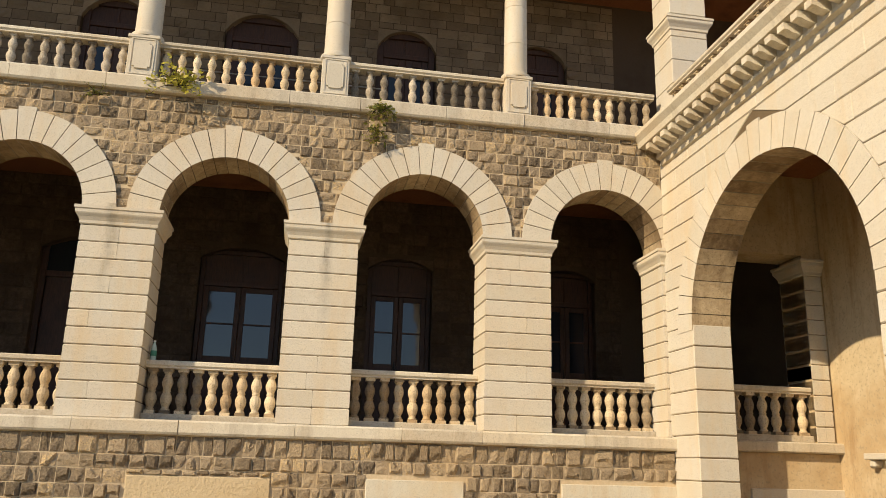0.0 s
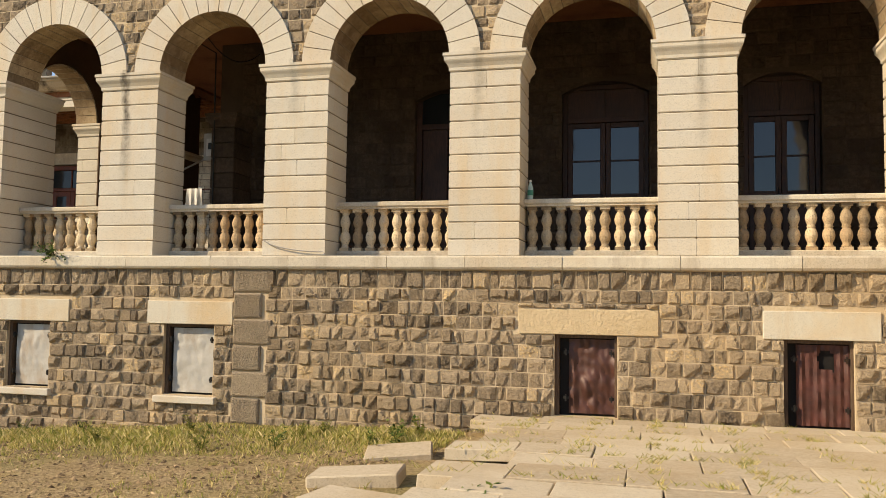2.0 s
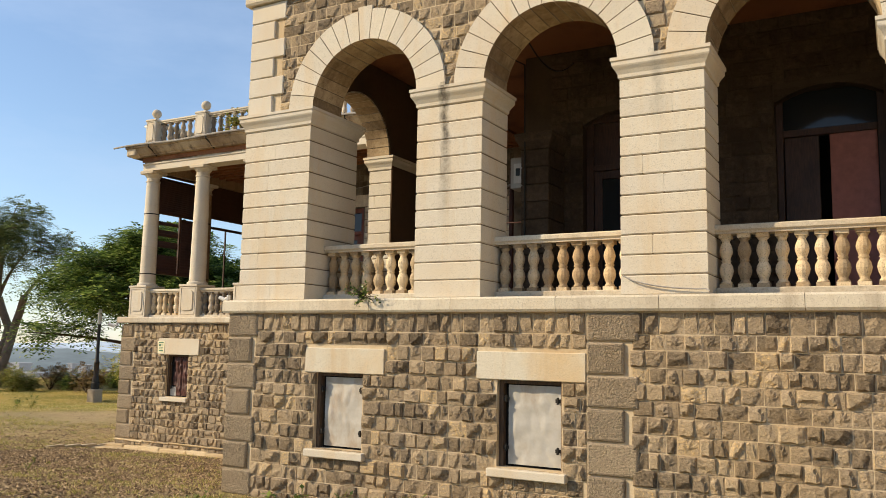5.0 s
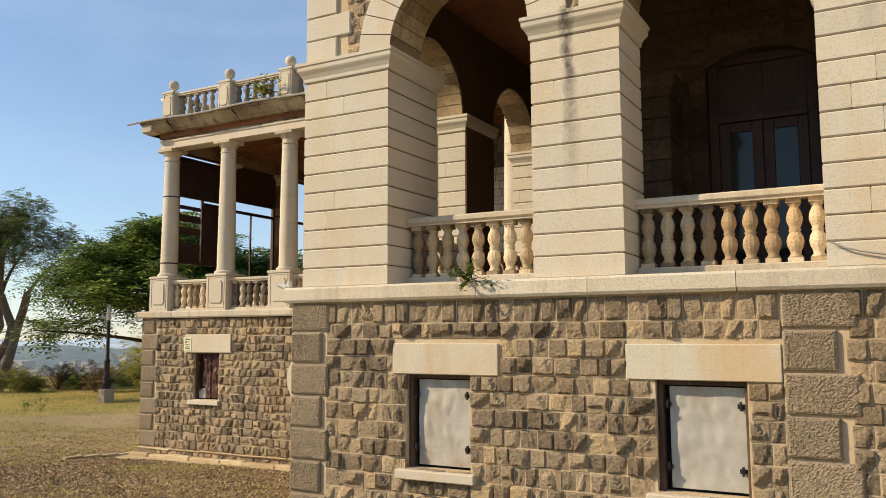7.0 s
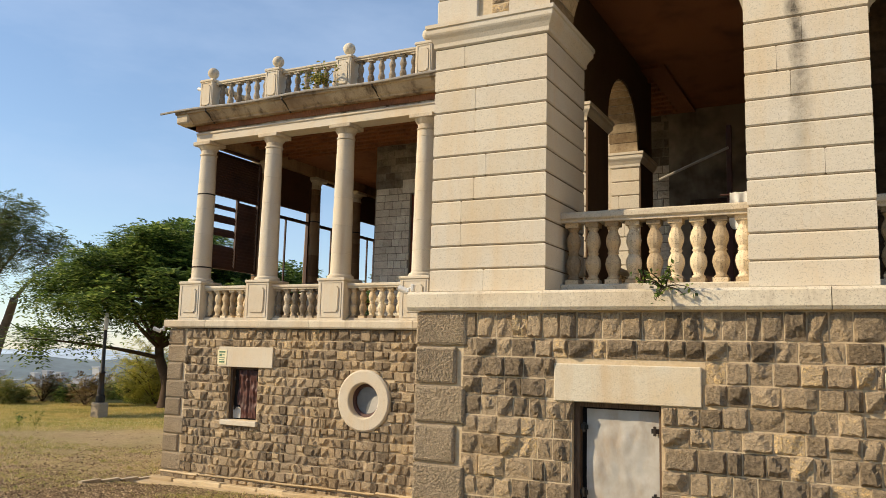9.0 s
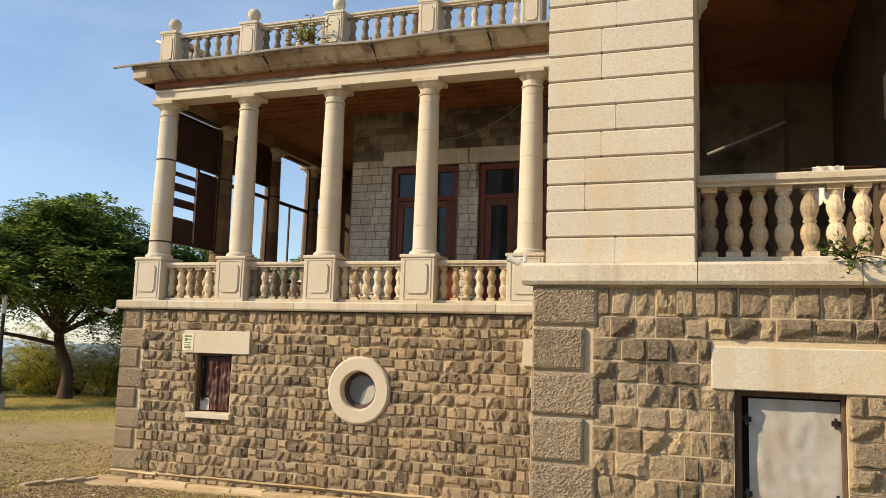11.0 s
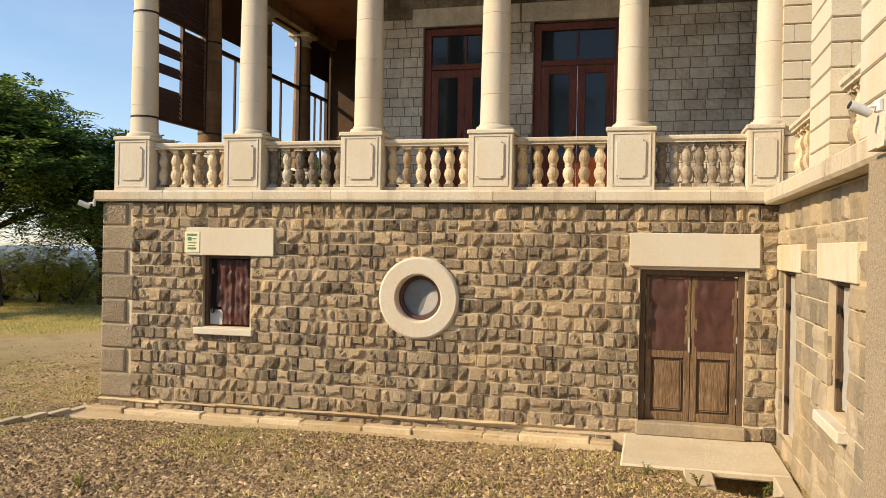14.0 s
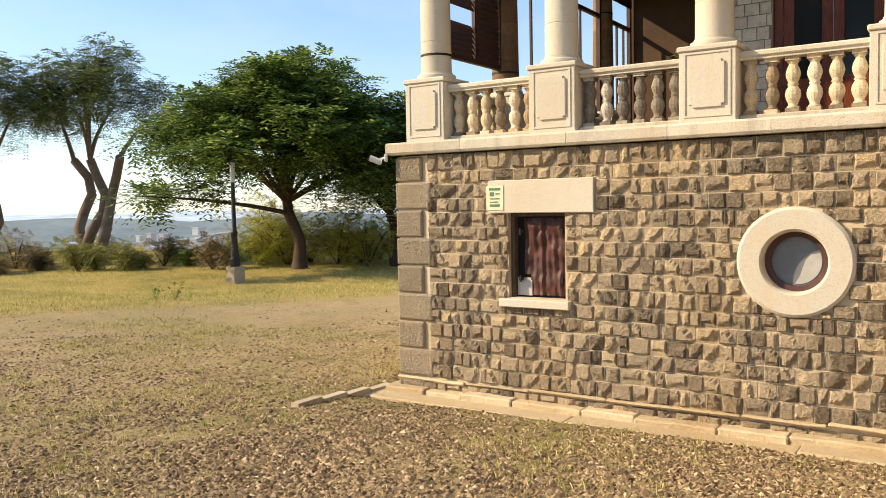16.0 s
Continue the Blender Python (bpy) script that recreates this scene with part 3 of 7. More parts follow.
def wall_grid(bm, m, u0, u1, z0, z1, thick, holes):
    """A wall slab with rectangular openings right through it: only its outer faces and the reveals."""
    us = sorted({u0, u1, *(v for h in holes for v in h[:2] if u0 < v < u1)})
    zs = sorted({z0, z1, *(v for h in holes for v in h[2:] if z0 < v < z1)})

    def solid(i, j):
        if not (0 <= i < len(us) - 1 and 0 <= j < len(zs) - 1):
            return False
        u, z = (us[i] + us[i + 1]) / 2, (zs[j] + zs[j + 1]) / 2
        return not any(a < u < b and c < z < d for a, b, c, d in holes)
    cache = {}

    def v(u, y, z):
        k = (u, y, z)
        if k not in cache:
            cache[k] = bm.verts.new(m @ Vector(k))
        return cache[k]
    t = thick
    for i in range(len(us) - 1):
        for j in range(len(zs) - 1):
            if not solid(i, j):
                continue
            a, b, c, d = us[i], us[i + 1], zs[j], zs[j + 1]
            bm.faces.new((v(a, 0, c), v(b, 0, c), v(b, 0, d), v(a, 0, d)))
            bm.faces.new((v(b, t, c), v(a, t, c), v(a, t, d), v(b, t, d)))
            if not solid(i - 1, j):
                bm.faces.new((v(a, t, c), v(a, 0, c), v(a, 0, d), v(a, t, d)))
            if not solid(i + 1, j):
                bm.faces.new((v(b, 0, c), v(b, t, c), v(b, t, d), v(b, 0, d)))
            if not solid(i, j - 1):
                bm.faces.new((v(a, t, c), v(b, t, c), v(b, 0, c), v(a, 0, c)))
            if not solid(i, j + 1):
                bm.faces.new((v(a, 0, d), v(b, 0, d), v(b, t, d), v(a, t, d)))


def structure(name, bm, mat, label):
    return tagged(part(name, bm, mat), label, kind="structure")


# ---- ground ----
GROUND_AT = [(-20.4, 16.2, -0.22), (-18.0, 16.15, -0.19), (-15.5, 16.15, -0.17), (-13.4, 16.15, -0.14), (-12.9, 15.7, -0.06), (-12.0, 15.2, -0.03), (-21.5, 15.0, -0.14), (-18.0, 15.3, -0.06), (-15.5, 15.3, -0.04), (-10.9, 14.0, 0.0), (-15.2, 13.6, 0.18), (-17.3, 13.3, 0.16), (-13.2, 14.3, 0.08),
             (-19.2, 13.7, 0.05), (-11.2, 10.7, 0.40), (-7.0, 10.7, 0.63), (-5.7, 10.7, 0.76), (-3.2, 10.7, 0.78), (0.5, 10.7, 0.9), (5.5, 10.7, 0.95),
             (0.3, 0.0, 1.05), (-2.0, 1.4, 0.95), (-7.2, 3.8, 0.88), (-10.2, 4.3, 0.78), (-12.7, 6.3, 0.7), (-14.0, 7.8, 0.62), (6.0, -6.0, 1.1), (-10.0, -8.0, 0.8),
             (-1.0, 8.5, 0.90), (-2.0, 7.0, 0.92), (2.5, 7.0, 0.98), (2.5, 4.0, 1.02), (-28.0, 14.0, -0.1), (-26.0, 20.0, -0.25), (-38.0, 29.0, -0.6), (-34.0, 36.0, -0.6), (-50.0, 40.0, -0.8), (-45.0, 15.0, -0.6), (-60.0, 30.0, -0.9), (20.0, 30.0, 0.6), (-70, 60, -1.0), (-30, -30, 0.2), (-60, 0, -0.5)]


def ground_z(x, y):
    num = den = 0.0
    for a, b, c in GROUND_AT:
        w = 1.0 / ((x - a) ** 2 + (y - b) ** 2 + 0.8) ** 1.6
        num, den = num + w * c, den + w
    z = num / den
    if -20.8 < x < -12.6 and y > 15.8:                      # the soil stops at the footing
        k = min((y - 15.8) / 0.25, 1.0)
        z = z * (1 - k) + min(z, -0.26 + (x + 20) * 0.006) * k
    z -= 1.1 * math.exp(-((x + 11.38) ** 2 / 0.07 + (y - 14.95) ** 2 / 0.12))      # broken drain pit by the side door
    d = math.hypot(x + 5, y - 5)
    if d > 75:                              # the plateau falls away to the valley
        z -= min((d - 75) * 0.10, 22)
    return z + 0.02 * noise.noise((x * 0.9, y * 0.9, 0)) + 0.012 * noise.noise((x * 3.1, y * 3.1, 4))


def ground():
    def axis(lo, hi, mid0, mid1, fine):
        out, v = [], mid0
        while v < mid1:
            out.append(v)
            v += fine
        step = fine
        v = mid1
        while v < hi:
            out.append(v)
            step *= 1.22
            v += step
        out.append(hi)
        step, v = fine, mid0
        low = []
        while v > lo:
            step *= 1.22
            v -= step
            low.append(max(v, lo))
        return sorted(set(low)) + out
    xs, ys = axis(-2500, 2500, -24, 8, 0.16), axis(-2500, 2500, -1, 19, 0.16)
    verts = [(x, y, ground_z(x, y)) for y in ys for x in xs]
    n = len(xs)
    faces = [(j * n + i, j * n + i + 1, (j + 1) * n + i + 1, (j + 1) * n + i) for j in range(len(ys) - 1) for i in range(n - 1)]
    me = bpy.data.meshes.new("ground")
    me.from_pydata(verts, [], faces)
    me.materials.append(SOIL)
    me.shade_smooth()
    tagged(new("ground", me), "dry brown soil with sparse yellow-green grass", kind="structure")


ground()

# ---- plan of the house (metres) ----
FRONT, PIER_Y, LEDGE0, LEDGE1 = 10.84, 10.89, 2.91, 3.09
SPRING, CAP0 = 5.83, 5.585
R_IN, R_OUT = 0.86, 1.29
PIERS = [(-11.03, -9.82), (-8.05, -7.10), (-5.335, -4.385), (-2.625, -1.665), (0.09, 1.045), (2.87, 3.83), (5.54, 5.60)]
BAYS = [(-8.935, -9.82, -8.05), (-6.22, -7.10, -5.335), (-3.505, -4.385, -2.625), (-0.79, -1.665, 0.09), (1.955, 1.045, 2.87), (4.695, 3.83, 5.54)]
UP0, UP1 = 7.56, 7.78
WING_Y, WING_X0, WING_X1 = 16.62, -20.40, -10.87
ENT_X = 5.60
GALLERY_Y = 14.1
IDENT = Matrix.Identity(4)
face_front = Matrix.Translation((0, FRONT, 0))
face_wing = Matrix.Translation((0, WING_Y, 0))
face_side = pose(-10.87, 0, 0, 0, 0, -90)      # u runs towards -y, outwards is -x


# openings of the basement: u0, u1, z0, z1, and lintel u0, u1, z0, z1
MAIN_OPEN = {"C": (-9.54, -8.76, 1.115, 2.11), "D": (-6.83, -6.02, 1.10, 2.11), "E": (-1.195, -0.413, 1.06, 2.09), "F": (1.53, 2.31, 1.04, 2.09), "G": (4.38, 5.20, 1.04, 2.09)}
MAIN_LINT = {"C": (-9.705, -8.42, 2.11, 2.44), "D": (-7.10, -5.72, 2.11, 2.44), "E": (-1.66, 0.096, 2.09, 2.41), "F": (1.297, 2.60, 2.09, 2.43), "G": (3.934, 5.60, 2.09, 2.43)}
WING_OPEN = {"A": (-18.72, -17.96, 1.115, 2.15), "B": (-12.52, -11.26, 0.16, 2.09)}
WING_LINT = {"A": (-18.975, -17.575, 2.15, 2.553), "B": (-12.66, -11.09, 2.13, 2.553)}
OCULUS = (-15.435, 1.63, 0.305, 0.56)
SIDE_OPEN = {"S": (-13.75, -12.95, 0.95, 2.10), "T": (-16.50, -15.35, 0.15, 2.12)}
SIDE_LINT = {"S": (-14.15, -12.65, 2.10, 2.42), "T": (-16.62, -15.05, 2.12, 2.42)}


def within(rects):
    return lambda u, z: any(a - 0.004 < u < b + 0.004 and c < z < d for a, b, c, d in rects)


def lintel(parent, r, m, proud=0.03, mat=LINTEL_STONE):
    a, b, c, d = r
    bm = box_bm(a + 0.004, b - 0.004, -proud, 0.12, c, d, 0.008)
    bm.transform(m)
    part("lintel", bm, mat, parent, "pale cream stone lintel")


def sill(parent, r, m):
    a, b, c, _ = r
    bm = box_bm(a - 0.09, b + 0.08, -0.10, 0.10, c - 0.11, c - 0.01, 0.01)
    bm.transform(m)
    part("sill", bm, LIME, parent, "cream stone sill")


HRNG = random.Random(77)


def hammer(bm, x0, x1, z0, z1, y):
    """A pitted field worked into the front of a block, inside a plain margin."""
    nx, nz = 50, 34
    g = {}
    for i in range(nx + 1):
        for j in range(nz + 1):
            x, z = x0 + (x1 - x0) * i / nx, z0 + (z1 - z0) * j / nz
            rim = i in (0, nx) or j in (0, nz)
            g[i, j] = bm.verts.new((x + (0 if rim else HRNG.uniform(-0.003, 0.003)), y - (0 if rim else 0.006 + 0.004 * noise.noise((x * 40, z * 40, y * 7)) + HRNG.choice((-0.008, -0.003, 0.0, 0.0, 0.001, 0.002, 0.003))), z + (0 if rim else HRNG.uniform(-0.003, 0.003))))
    for i in range(nx):
        for j in range(nz):
            bm.faces.new((g[i, j], g[i + 1, j], g[i + 1, j + 1], g[i, j + 1]))


def quoins(parent, m, edge, widths, z0, z1, direction, side=0.0, deep=0.035):
    """Alternating hammered corner blocks from z1 down."""
    z, k = z1, 0
    while z > z0:
        h = 0.33 if k == 0 else 0.367
        w = widths[k % 2]
        a, b = (edge, edge + w) if direction > 0 else (edge - w, edge)
        bm = box_bm(a, b, -deep, side + 0.02, z - h + 0.012, z - 0.006, 0.014, 1)
        hammer(bm, a + 0.018, b - 0.018, z - h + 0.030, z - 0.024, -deep - 0.001)
        bm.transform(m)
        part("quoin", bm, QUOIN, parent)
        z -= h
        k += 1


def main_basement():
    bm = bmesh.new()
    holes = [v for v in MAIN_OPEN.values()]
    wall_grid(bm, face_front, -11.09, ENT_X, -0.6, LEDGE0, 0.5, holes)
    w = structure("wall_front", bm, MORTAR, "rock-faced basalt basement wall with light mortar joints")
    for k, r in MAIN_LINT.items():
        lintel(w, r, face_front, 0.03, FOOTING if k == "E" else LINTEL_STONE)
    for k in "CD":
        sill(w, MAIN_OPEN[k], face_front)
    quoins(w, face_front, -11.12, (0.54, 0.44), 0.2, LEDGE0 - 0.01, 1, 0.5)
    part("corner_render", box_bm(-11.128, -11.10, 10.86, 11.36, 0.1, LEDGE0 - 0.01, 0.004), QUOIN, w, "ochre-stained render on the corner's side")
    quoins(w, face_front, -5.715, (0.585, 0.43), 0.55, LEDGE0 - 0.01, 1)
    block = [*MAIN_OPEN.values(), *MAIN_LINT.values(), (-11.2, -10.62, 0, 3), (-5.72, -5.22, 0, 3)]
    return w, within(block)


def wing_basement():
    bm = bmesh.new()
    cx, cz, ri, ro = OCULUS
    wall_grid(bm, face_wing, WING_X0 + 0.03, WING_X1, -0.6, LEDGE0, 0.5, [*WING_OPEN.values(), (cx - 0.4, cx + 0.4, cz - 0.4, cz + 0.4)])
    w = structure("wall_wing", bm, MORTAR, "rock-faced basalt basement wall of the wing")
    for r in WING_LINT.values():
        lintel(w, r, face_wing, 0.055, LIME)
    sill(w, WING_OPEN["A"], face_wing)
    quoins(w, face_wing, WING_X0, (0.42, 0.56), 0.0, LEDGE0 - 0.01, 1, 0.4)
    # round window: a dressed ring with its tunnel
    bm = bmesh.new()
    segs = 48
    prof = [(ri, 0.30), (ri, 0.0), (ri + 0.01, -0.055), (ri + 0.03, -0.075), (ro - 0.03, -0.075), (ro, -0.05), (ro, 0.06), (ro, 0.30)]
    rings = [[bm.verts.new((cx + r * math.cos(2 * math.pi * k / segs), WING_Y + y, cz + r * math.sin(2 * math.pi * k / segs))) for k in range(segs)] for r, y in prof]
    for i in range(len(prof)):
        a, b = rings[i], rings[(i + 1) % len(prof)]
        for k in range(segs):
            bm.faces.new((a[k], b[k], b[(k + 1) % segs], a[(k + 1) % segs]))
    part("window_ring", bm, LIME, w, "round cream stone window surround")
    # window frame, timber ring, and pane
    bm = bmesh.new()
    prof = [(ri - 0.055, 0.12), (ri - 0.055, 0.06), (ri, 0.05), (ri, 0.12)]
    rings = [[bm.verts.new((cx + r * math.cos(2 * math.pi * k / segs), WING_Y + y, cz + r * math.sin(2 * math.pi * k / segs))) for k in range(segs)] for r, y in prof]
    for i in range(4):
        a, b = rings[i], rings[(i + 1) % 4]
        for k in range(segs):
            bm.faces.new((a[k], b[k], b[(k + 1) % segs], a[(k + 1) % segs]))
    part("round_frame", bm, PATCH, w, "rusty round iron frame")
    bm = bmesh.new()
    bmesh.ops.create_circle(bm, cap_ends=True, segments=40, radius=ri - 0.02)
    bmesh.ops.transform(bm, matrix=pose(cx, WING_Y + 0.11, cz, 90, 0, 0), verts=bm.verts)
    ex = bmesh.ops.extrude_face_region(bm, geom=bm.faces[:])
    bmesh.ops.translate(bm, vec=(0, 0.01, 0), verts=[g for g in ex["geom"] if isinstance(g, bmesh.types.BMVert)])
    part("round_shutter", bm, CLOUDY_PANE, w, "cloudy grey pane closing the round window")
    # the pale lower-right crescent of the pane
    bm = bmesh.new()
    rr = ri - 0.07
    outer = [(rr * math.cos(radians(a)), rr * math.sin(radians(a))) for a in range(-95, 31, 9)]
    inner = [(0.55 * rr, 0.30 * rr), (0.34 * rr, 0.05 * rr), (0.22 * rr, -0.3 * rr), (0.12 * rr, -0.62 * rr)]
    f = bm.faces.new([bm.verts.new((cx + x, WING_Y + 0.104, cz + z)) for x, z in outer + inner])
    ex = bmesh.ops.extrude_face_region(bm, geom=[f])
    bmesh.ops.translate(bm, vec=(0, 0.004, 0), verts=[g for g in ex["geom"] if isinstance(g, bmesh.types.BMVert)])
    bmesh.ops.recalc_face_normals(bm, faces=bm.faces[:])
    part("pane_patch", bm, GREY_SHEET, w, "pale crescent on the lower right of the round pane")
    # footing: two low cream courses
    frng = random.Random(81)
    for y0, z0, z1, a, kind, lengths in ((-0.055, -0.05, -0.005, WING_X0 - 0.02, "mortar_band", (0.5, 1.6)), (-0.20, -0.45, -0.135, WING_X0 - 0.12, "footing_stone", (0.4, 1.1)), (-0.52, -0.6, -0.185, WING_X0 - 0.30, "footing_slab", (1.4, 3.2))):
        u = a
        while u < -12.9:
            wdt = frng.uniform(*lengths)
            end = min(u + wdt - 0.004, -12.8)
            if end - u < 0.06:
                break
            bm = box_bm(u, end, y0 + frng.uniform(-0.03, 0.02), 0.1, z0, z1 + frng.uniform(-0.02, 0.012), 0.018)
            bmesh.ops.subdivide_edges(bm, edges=[e for e in bm.edges if abs(e.verts[0].co.x - e.verts[1].co.x) > 0.1], cuts=3, use_grid_fill=True)
            for v in bm.verts:
                if v.co.y < 0.05:
                    v.co.y += 0.022 * noise.noise((v.co.x * 5, v.co.z * 9, 3)) + (0.035 * (v.co.z - z1 + 0.1) if kind == "footing_stone" else 0)
                    v.co.z += 0.014 * noise.noise((v.co.x * 4, 7, v.co.y * 5)) if v.co.z > z1 - 0.08 else 0
            bmesh.ops.translate(bm, vec=(0, 0, (u + 20) * (0.006 if kind == "footing_slab" else 0.009)), verts=bm.verts)
            bm.transform(face_wing)
            part(kind, bm, FOOTING, w)
            u += wdt
    block = [*WING_OPEN.values(), *WING_LINT.values(), (WING_X0 - 0.1, WING_X0 + 0.49, -1, 3)]
    rect = within(block)
    return w, (lambda u, z: rect(u, z) or math.hypot(u - cx, z - cz) < ro - 0.02)


def side_basement():
    bm = bmesh.new()
    wall_grid(bm, face_side, -(WING_Y + 0.4), -(FRONT + 0.5), -0.6, LEDGE0, 0.5, [tuple([*v]) for v in SIDE_OPEN.values()])
    w = structure("wall_side", bm, MORTAR, "basalt basement side wall with a door and a window")
    for r in SIDE_LINT.values():
        lintel(w, r, face_side, 0.03)
    sill(w, SIDE_OPEN["S"], face_side)
    return w, within([*SIDE_OPEN.values(), *SIDE_LINT.values()])


FRONT_WALL = main_basement()
WING_WALL = wing_basement()
SIDE_WALL = side_basement()


# ---- ledge, piers, arches ----
def ledge(name, runs, label):
    """A string course of separate slabs with a rounded nose. runs: (pose, u0, u1, z0, z1, overhang, depth)."""
    root = None
    for m, u0, u1, z0, z1, over, deep in runs:
        if root is None:
            bm = bmesh.new()
            for mm, a, b, c, d, o, dd in runs:
                sub = bmesh.new()
                add_box(sub, a + 0.01, b - 0.01, 0.02, dd, c + 0.01, d - 0.01)
                sub.transform(mm)
                tmp = bpy.data.meshes.new("tmp")
                sub.to_mesh(tmp)
                sub.free()
                bm.from_mesh(tmp)
                bpy.data.meshes.remove(tmp)
            root = structure(name, bm, LIME, label)
        u = u0
        while u < u1 - 0.01:
            w = random.uniform(0.9, 1.5)
            if u1 - u - w < 0.5:
                w = u1 - u
            bm = bmesh.new()
            d = random.uniform(-0.006, 0.006)
            sweep(bm, [(-over + d, z0 + 0.03), (-over + 0.02 + d, z0), (0.06, z0), (0.06, z1), (-over + 0.025 + d, z1), (-over + d, z1 - 0.025)], u + 0.003, u + w - 0.003)
            bm.transform(m)
            part("ledge_slab", bm, LIME_OLD, root)
            u += w
    return root


ledge("trim_ledge", [(face_front, -11.20, ENT_X, LEDGE0, LEDGE1, 0.10, 0.30), (face_wing, WING_X0 - 0.10, WING_X1 - 0.10, LEDGE0 + 0.02, LEDGE1, 0.12, 0.30),
                     (pose(-10.97, 0, 0, 0, 0, -90), -(WING_Y - 0.12), -(FRONT + 0.3), LEDGE0, LEDGE1, 0.10, 0.30)], "weathered cream stone ledge round the house")


def cap_profile(bm, x0, x1, y0, y1, z0=CAP0, z1=SPRING):
    """An impost cap: stepped mouldings round a rectangular pier."""
    h = z1 - z0
    steps = [(0.0, z0), (0.016, z0 + 0.06 * h), (0.018, z0 + 0.22 * h), (0.04, z0 + 0.40 * h), (0.066, z0 + 0.55 * h), (0.074, z0 + 0.62 * h), (0.074, z1 - 0.2 * h), (0.088, z1 - 0.16 * h), (0.088, z1)]
    rings = [[bm.verts.new(p) for p in ((x0 - o, y0 - o, z), (x1 + o, y0 - o, z), (x1 + o, y1 + o, z), (x0 - o, y1 + o, z))] for o, z in steps]
    for a, b in zip(rings, rings[1:]):
        for k in range(4):
            bm.faces.new((a[k], a[(k + 1) % 4], b[(k + 1) % 4], b[k]))
    bm.faces.new(rings[0][::-1])
    bm.faces.new(rings[-1])


def channelled_block(w, d, h, mat):
    """A dressed block whose long edges alone are chamfered, so that upright joints stay hairline."""
    key = (round(w, 3), round(d, 3), round(h, 3), mat.name, "channelled")
    if key not in BLOCKS:
        bm = box_bm(0, w, 0, d, 0, h, 0)
        bmesh.ops.bevel(bm, geom=[e for e in bm.edges if abs(e.verts[0].co.z - e.verts[1].co.z) < 1e-6], offset=0.012, segments=1, affect="EDGES")
        BLOCKS[key] = mesh_of(bm, "block", mat)
    return BLOCKS[key]


jrng = random.Random(63)


def pier(x0, x1, y0, y1, group, label="cream limestone pier with horizontal channelled joints", z0=LEDGE1, courses=11):
    root = empty("pier", pose((x0 + x1) / 2, (y0 + y1) / 2, z0), label, "pier", group)
    w, d, h = x1 - x0, y1 - y0, (CAP0 - z0) / courses
    for k in range(courses):
        g = 0.008
        cuts = [0.0, w]
        if jrng.random() < (0.8 if w > 1.1 else 0.4):
            cuts.insert(1, w * jrng.choice((0.27, 0.38, 0.48, 0.52, 0.63)))
        for a, b in zip(cuts, cuts[1:]):
            piece("block", channelled_block(b - a - (0.003 if len(cuts) > 2 else 0), d, h - g, LIME), root, Matrix.Translation((-w / 2 + a, -d / 2, k * h + g / 2)))
    bm = box_bm(-w / 2 + 0.012, w / 2 - 0.012, -d / 2 + 0.012, d / 2 - 0.012, 0, CAP0 - z0, 0)
    part("core", bm, JOINT, root, "dark recessed joints")
    bm = bmesh.new()
    cap_profile(bm, -w / 2, w / 2, -d / 2, d / 2, CAP0 - z0, SPRING - z0)
    part("cap", bm, LIME, root, "moulded cream impost cap")
    return root


PIER_D = 0.76
for x0, x1 in PIERS[:-1]:
    pier(x0, x1, PIER_Y, PIER_Y + (PIER_D if x0 > -11 else 1.15), "arcade piers")
pier(PIERS[-1][0], ENT_X + 0.02, PIER_Y, PIER_Y + PIER_D, "arcade piers", "narrow cream limestone half pier at the inner corner")
for y0, y1 in ((13.9, 14.85), (16.68, 17.5)):
    sp = pier(-10.86, -10.40, y0, y1, "side arcade piers", "cream limestone pier of the side arcade")
    part("inner_plaster", box_bm(0.232, 0.255, -(y1 - y0) / 2, (y1 - y0) / 2, 0.0, SPRING - LEDGE1 + 0.02), DARK_PLASTER, sp, "dark plaster on the inner side, shade put into its colour")

VOUSSOIRS = 17


def voussoir_mesh(r0, r1, deep, a0, a1):
    bm = bmesh.new()
    n = 3
    g = 0.006
    rows = []
    for r in (r0, r1):
        for y in (0.0, deep):
            rows.append([bm.verts.new((r * math.cos(a), y, r * math.sin(a))) for a in (a0 + g / r + (a1 - a0 - 2 * g / r) * k / n for k in range(n + 1))])
    i0, i1, o0, o1 = rows
    for k in range(n):
        bm.faces.new((i0[k], i0[k + 1], o0[k + 1], o0[k])[::-1])
        bm.faces.new((i1[k], i1[k + 1], o1[k + 1], o1[k]))
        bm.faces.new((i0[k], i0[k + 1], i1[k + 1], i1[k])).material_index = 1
        bm.faces.new((o0[k], o0[k + 1], o1[k + 1], o1[k])[::-1])
    for k, f in ((0, 1), (n, -1)):
        bm.faces.new((i0[k], o0[k], o1[k], i1[k])[::-f])
    bmesh.ops.recalc_face_normals(bm, faces=bm.faces[:])
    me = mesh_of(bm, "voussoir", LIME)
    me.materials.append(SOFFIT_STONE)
    return me


ARCH_MESH = {}


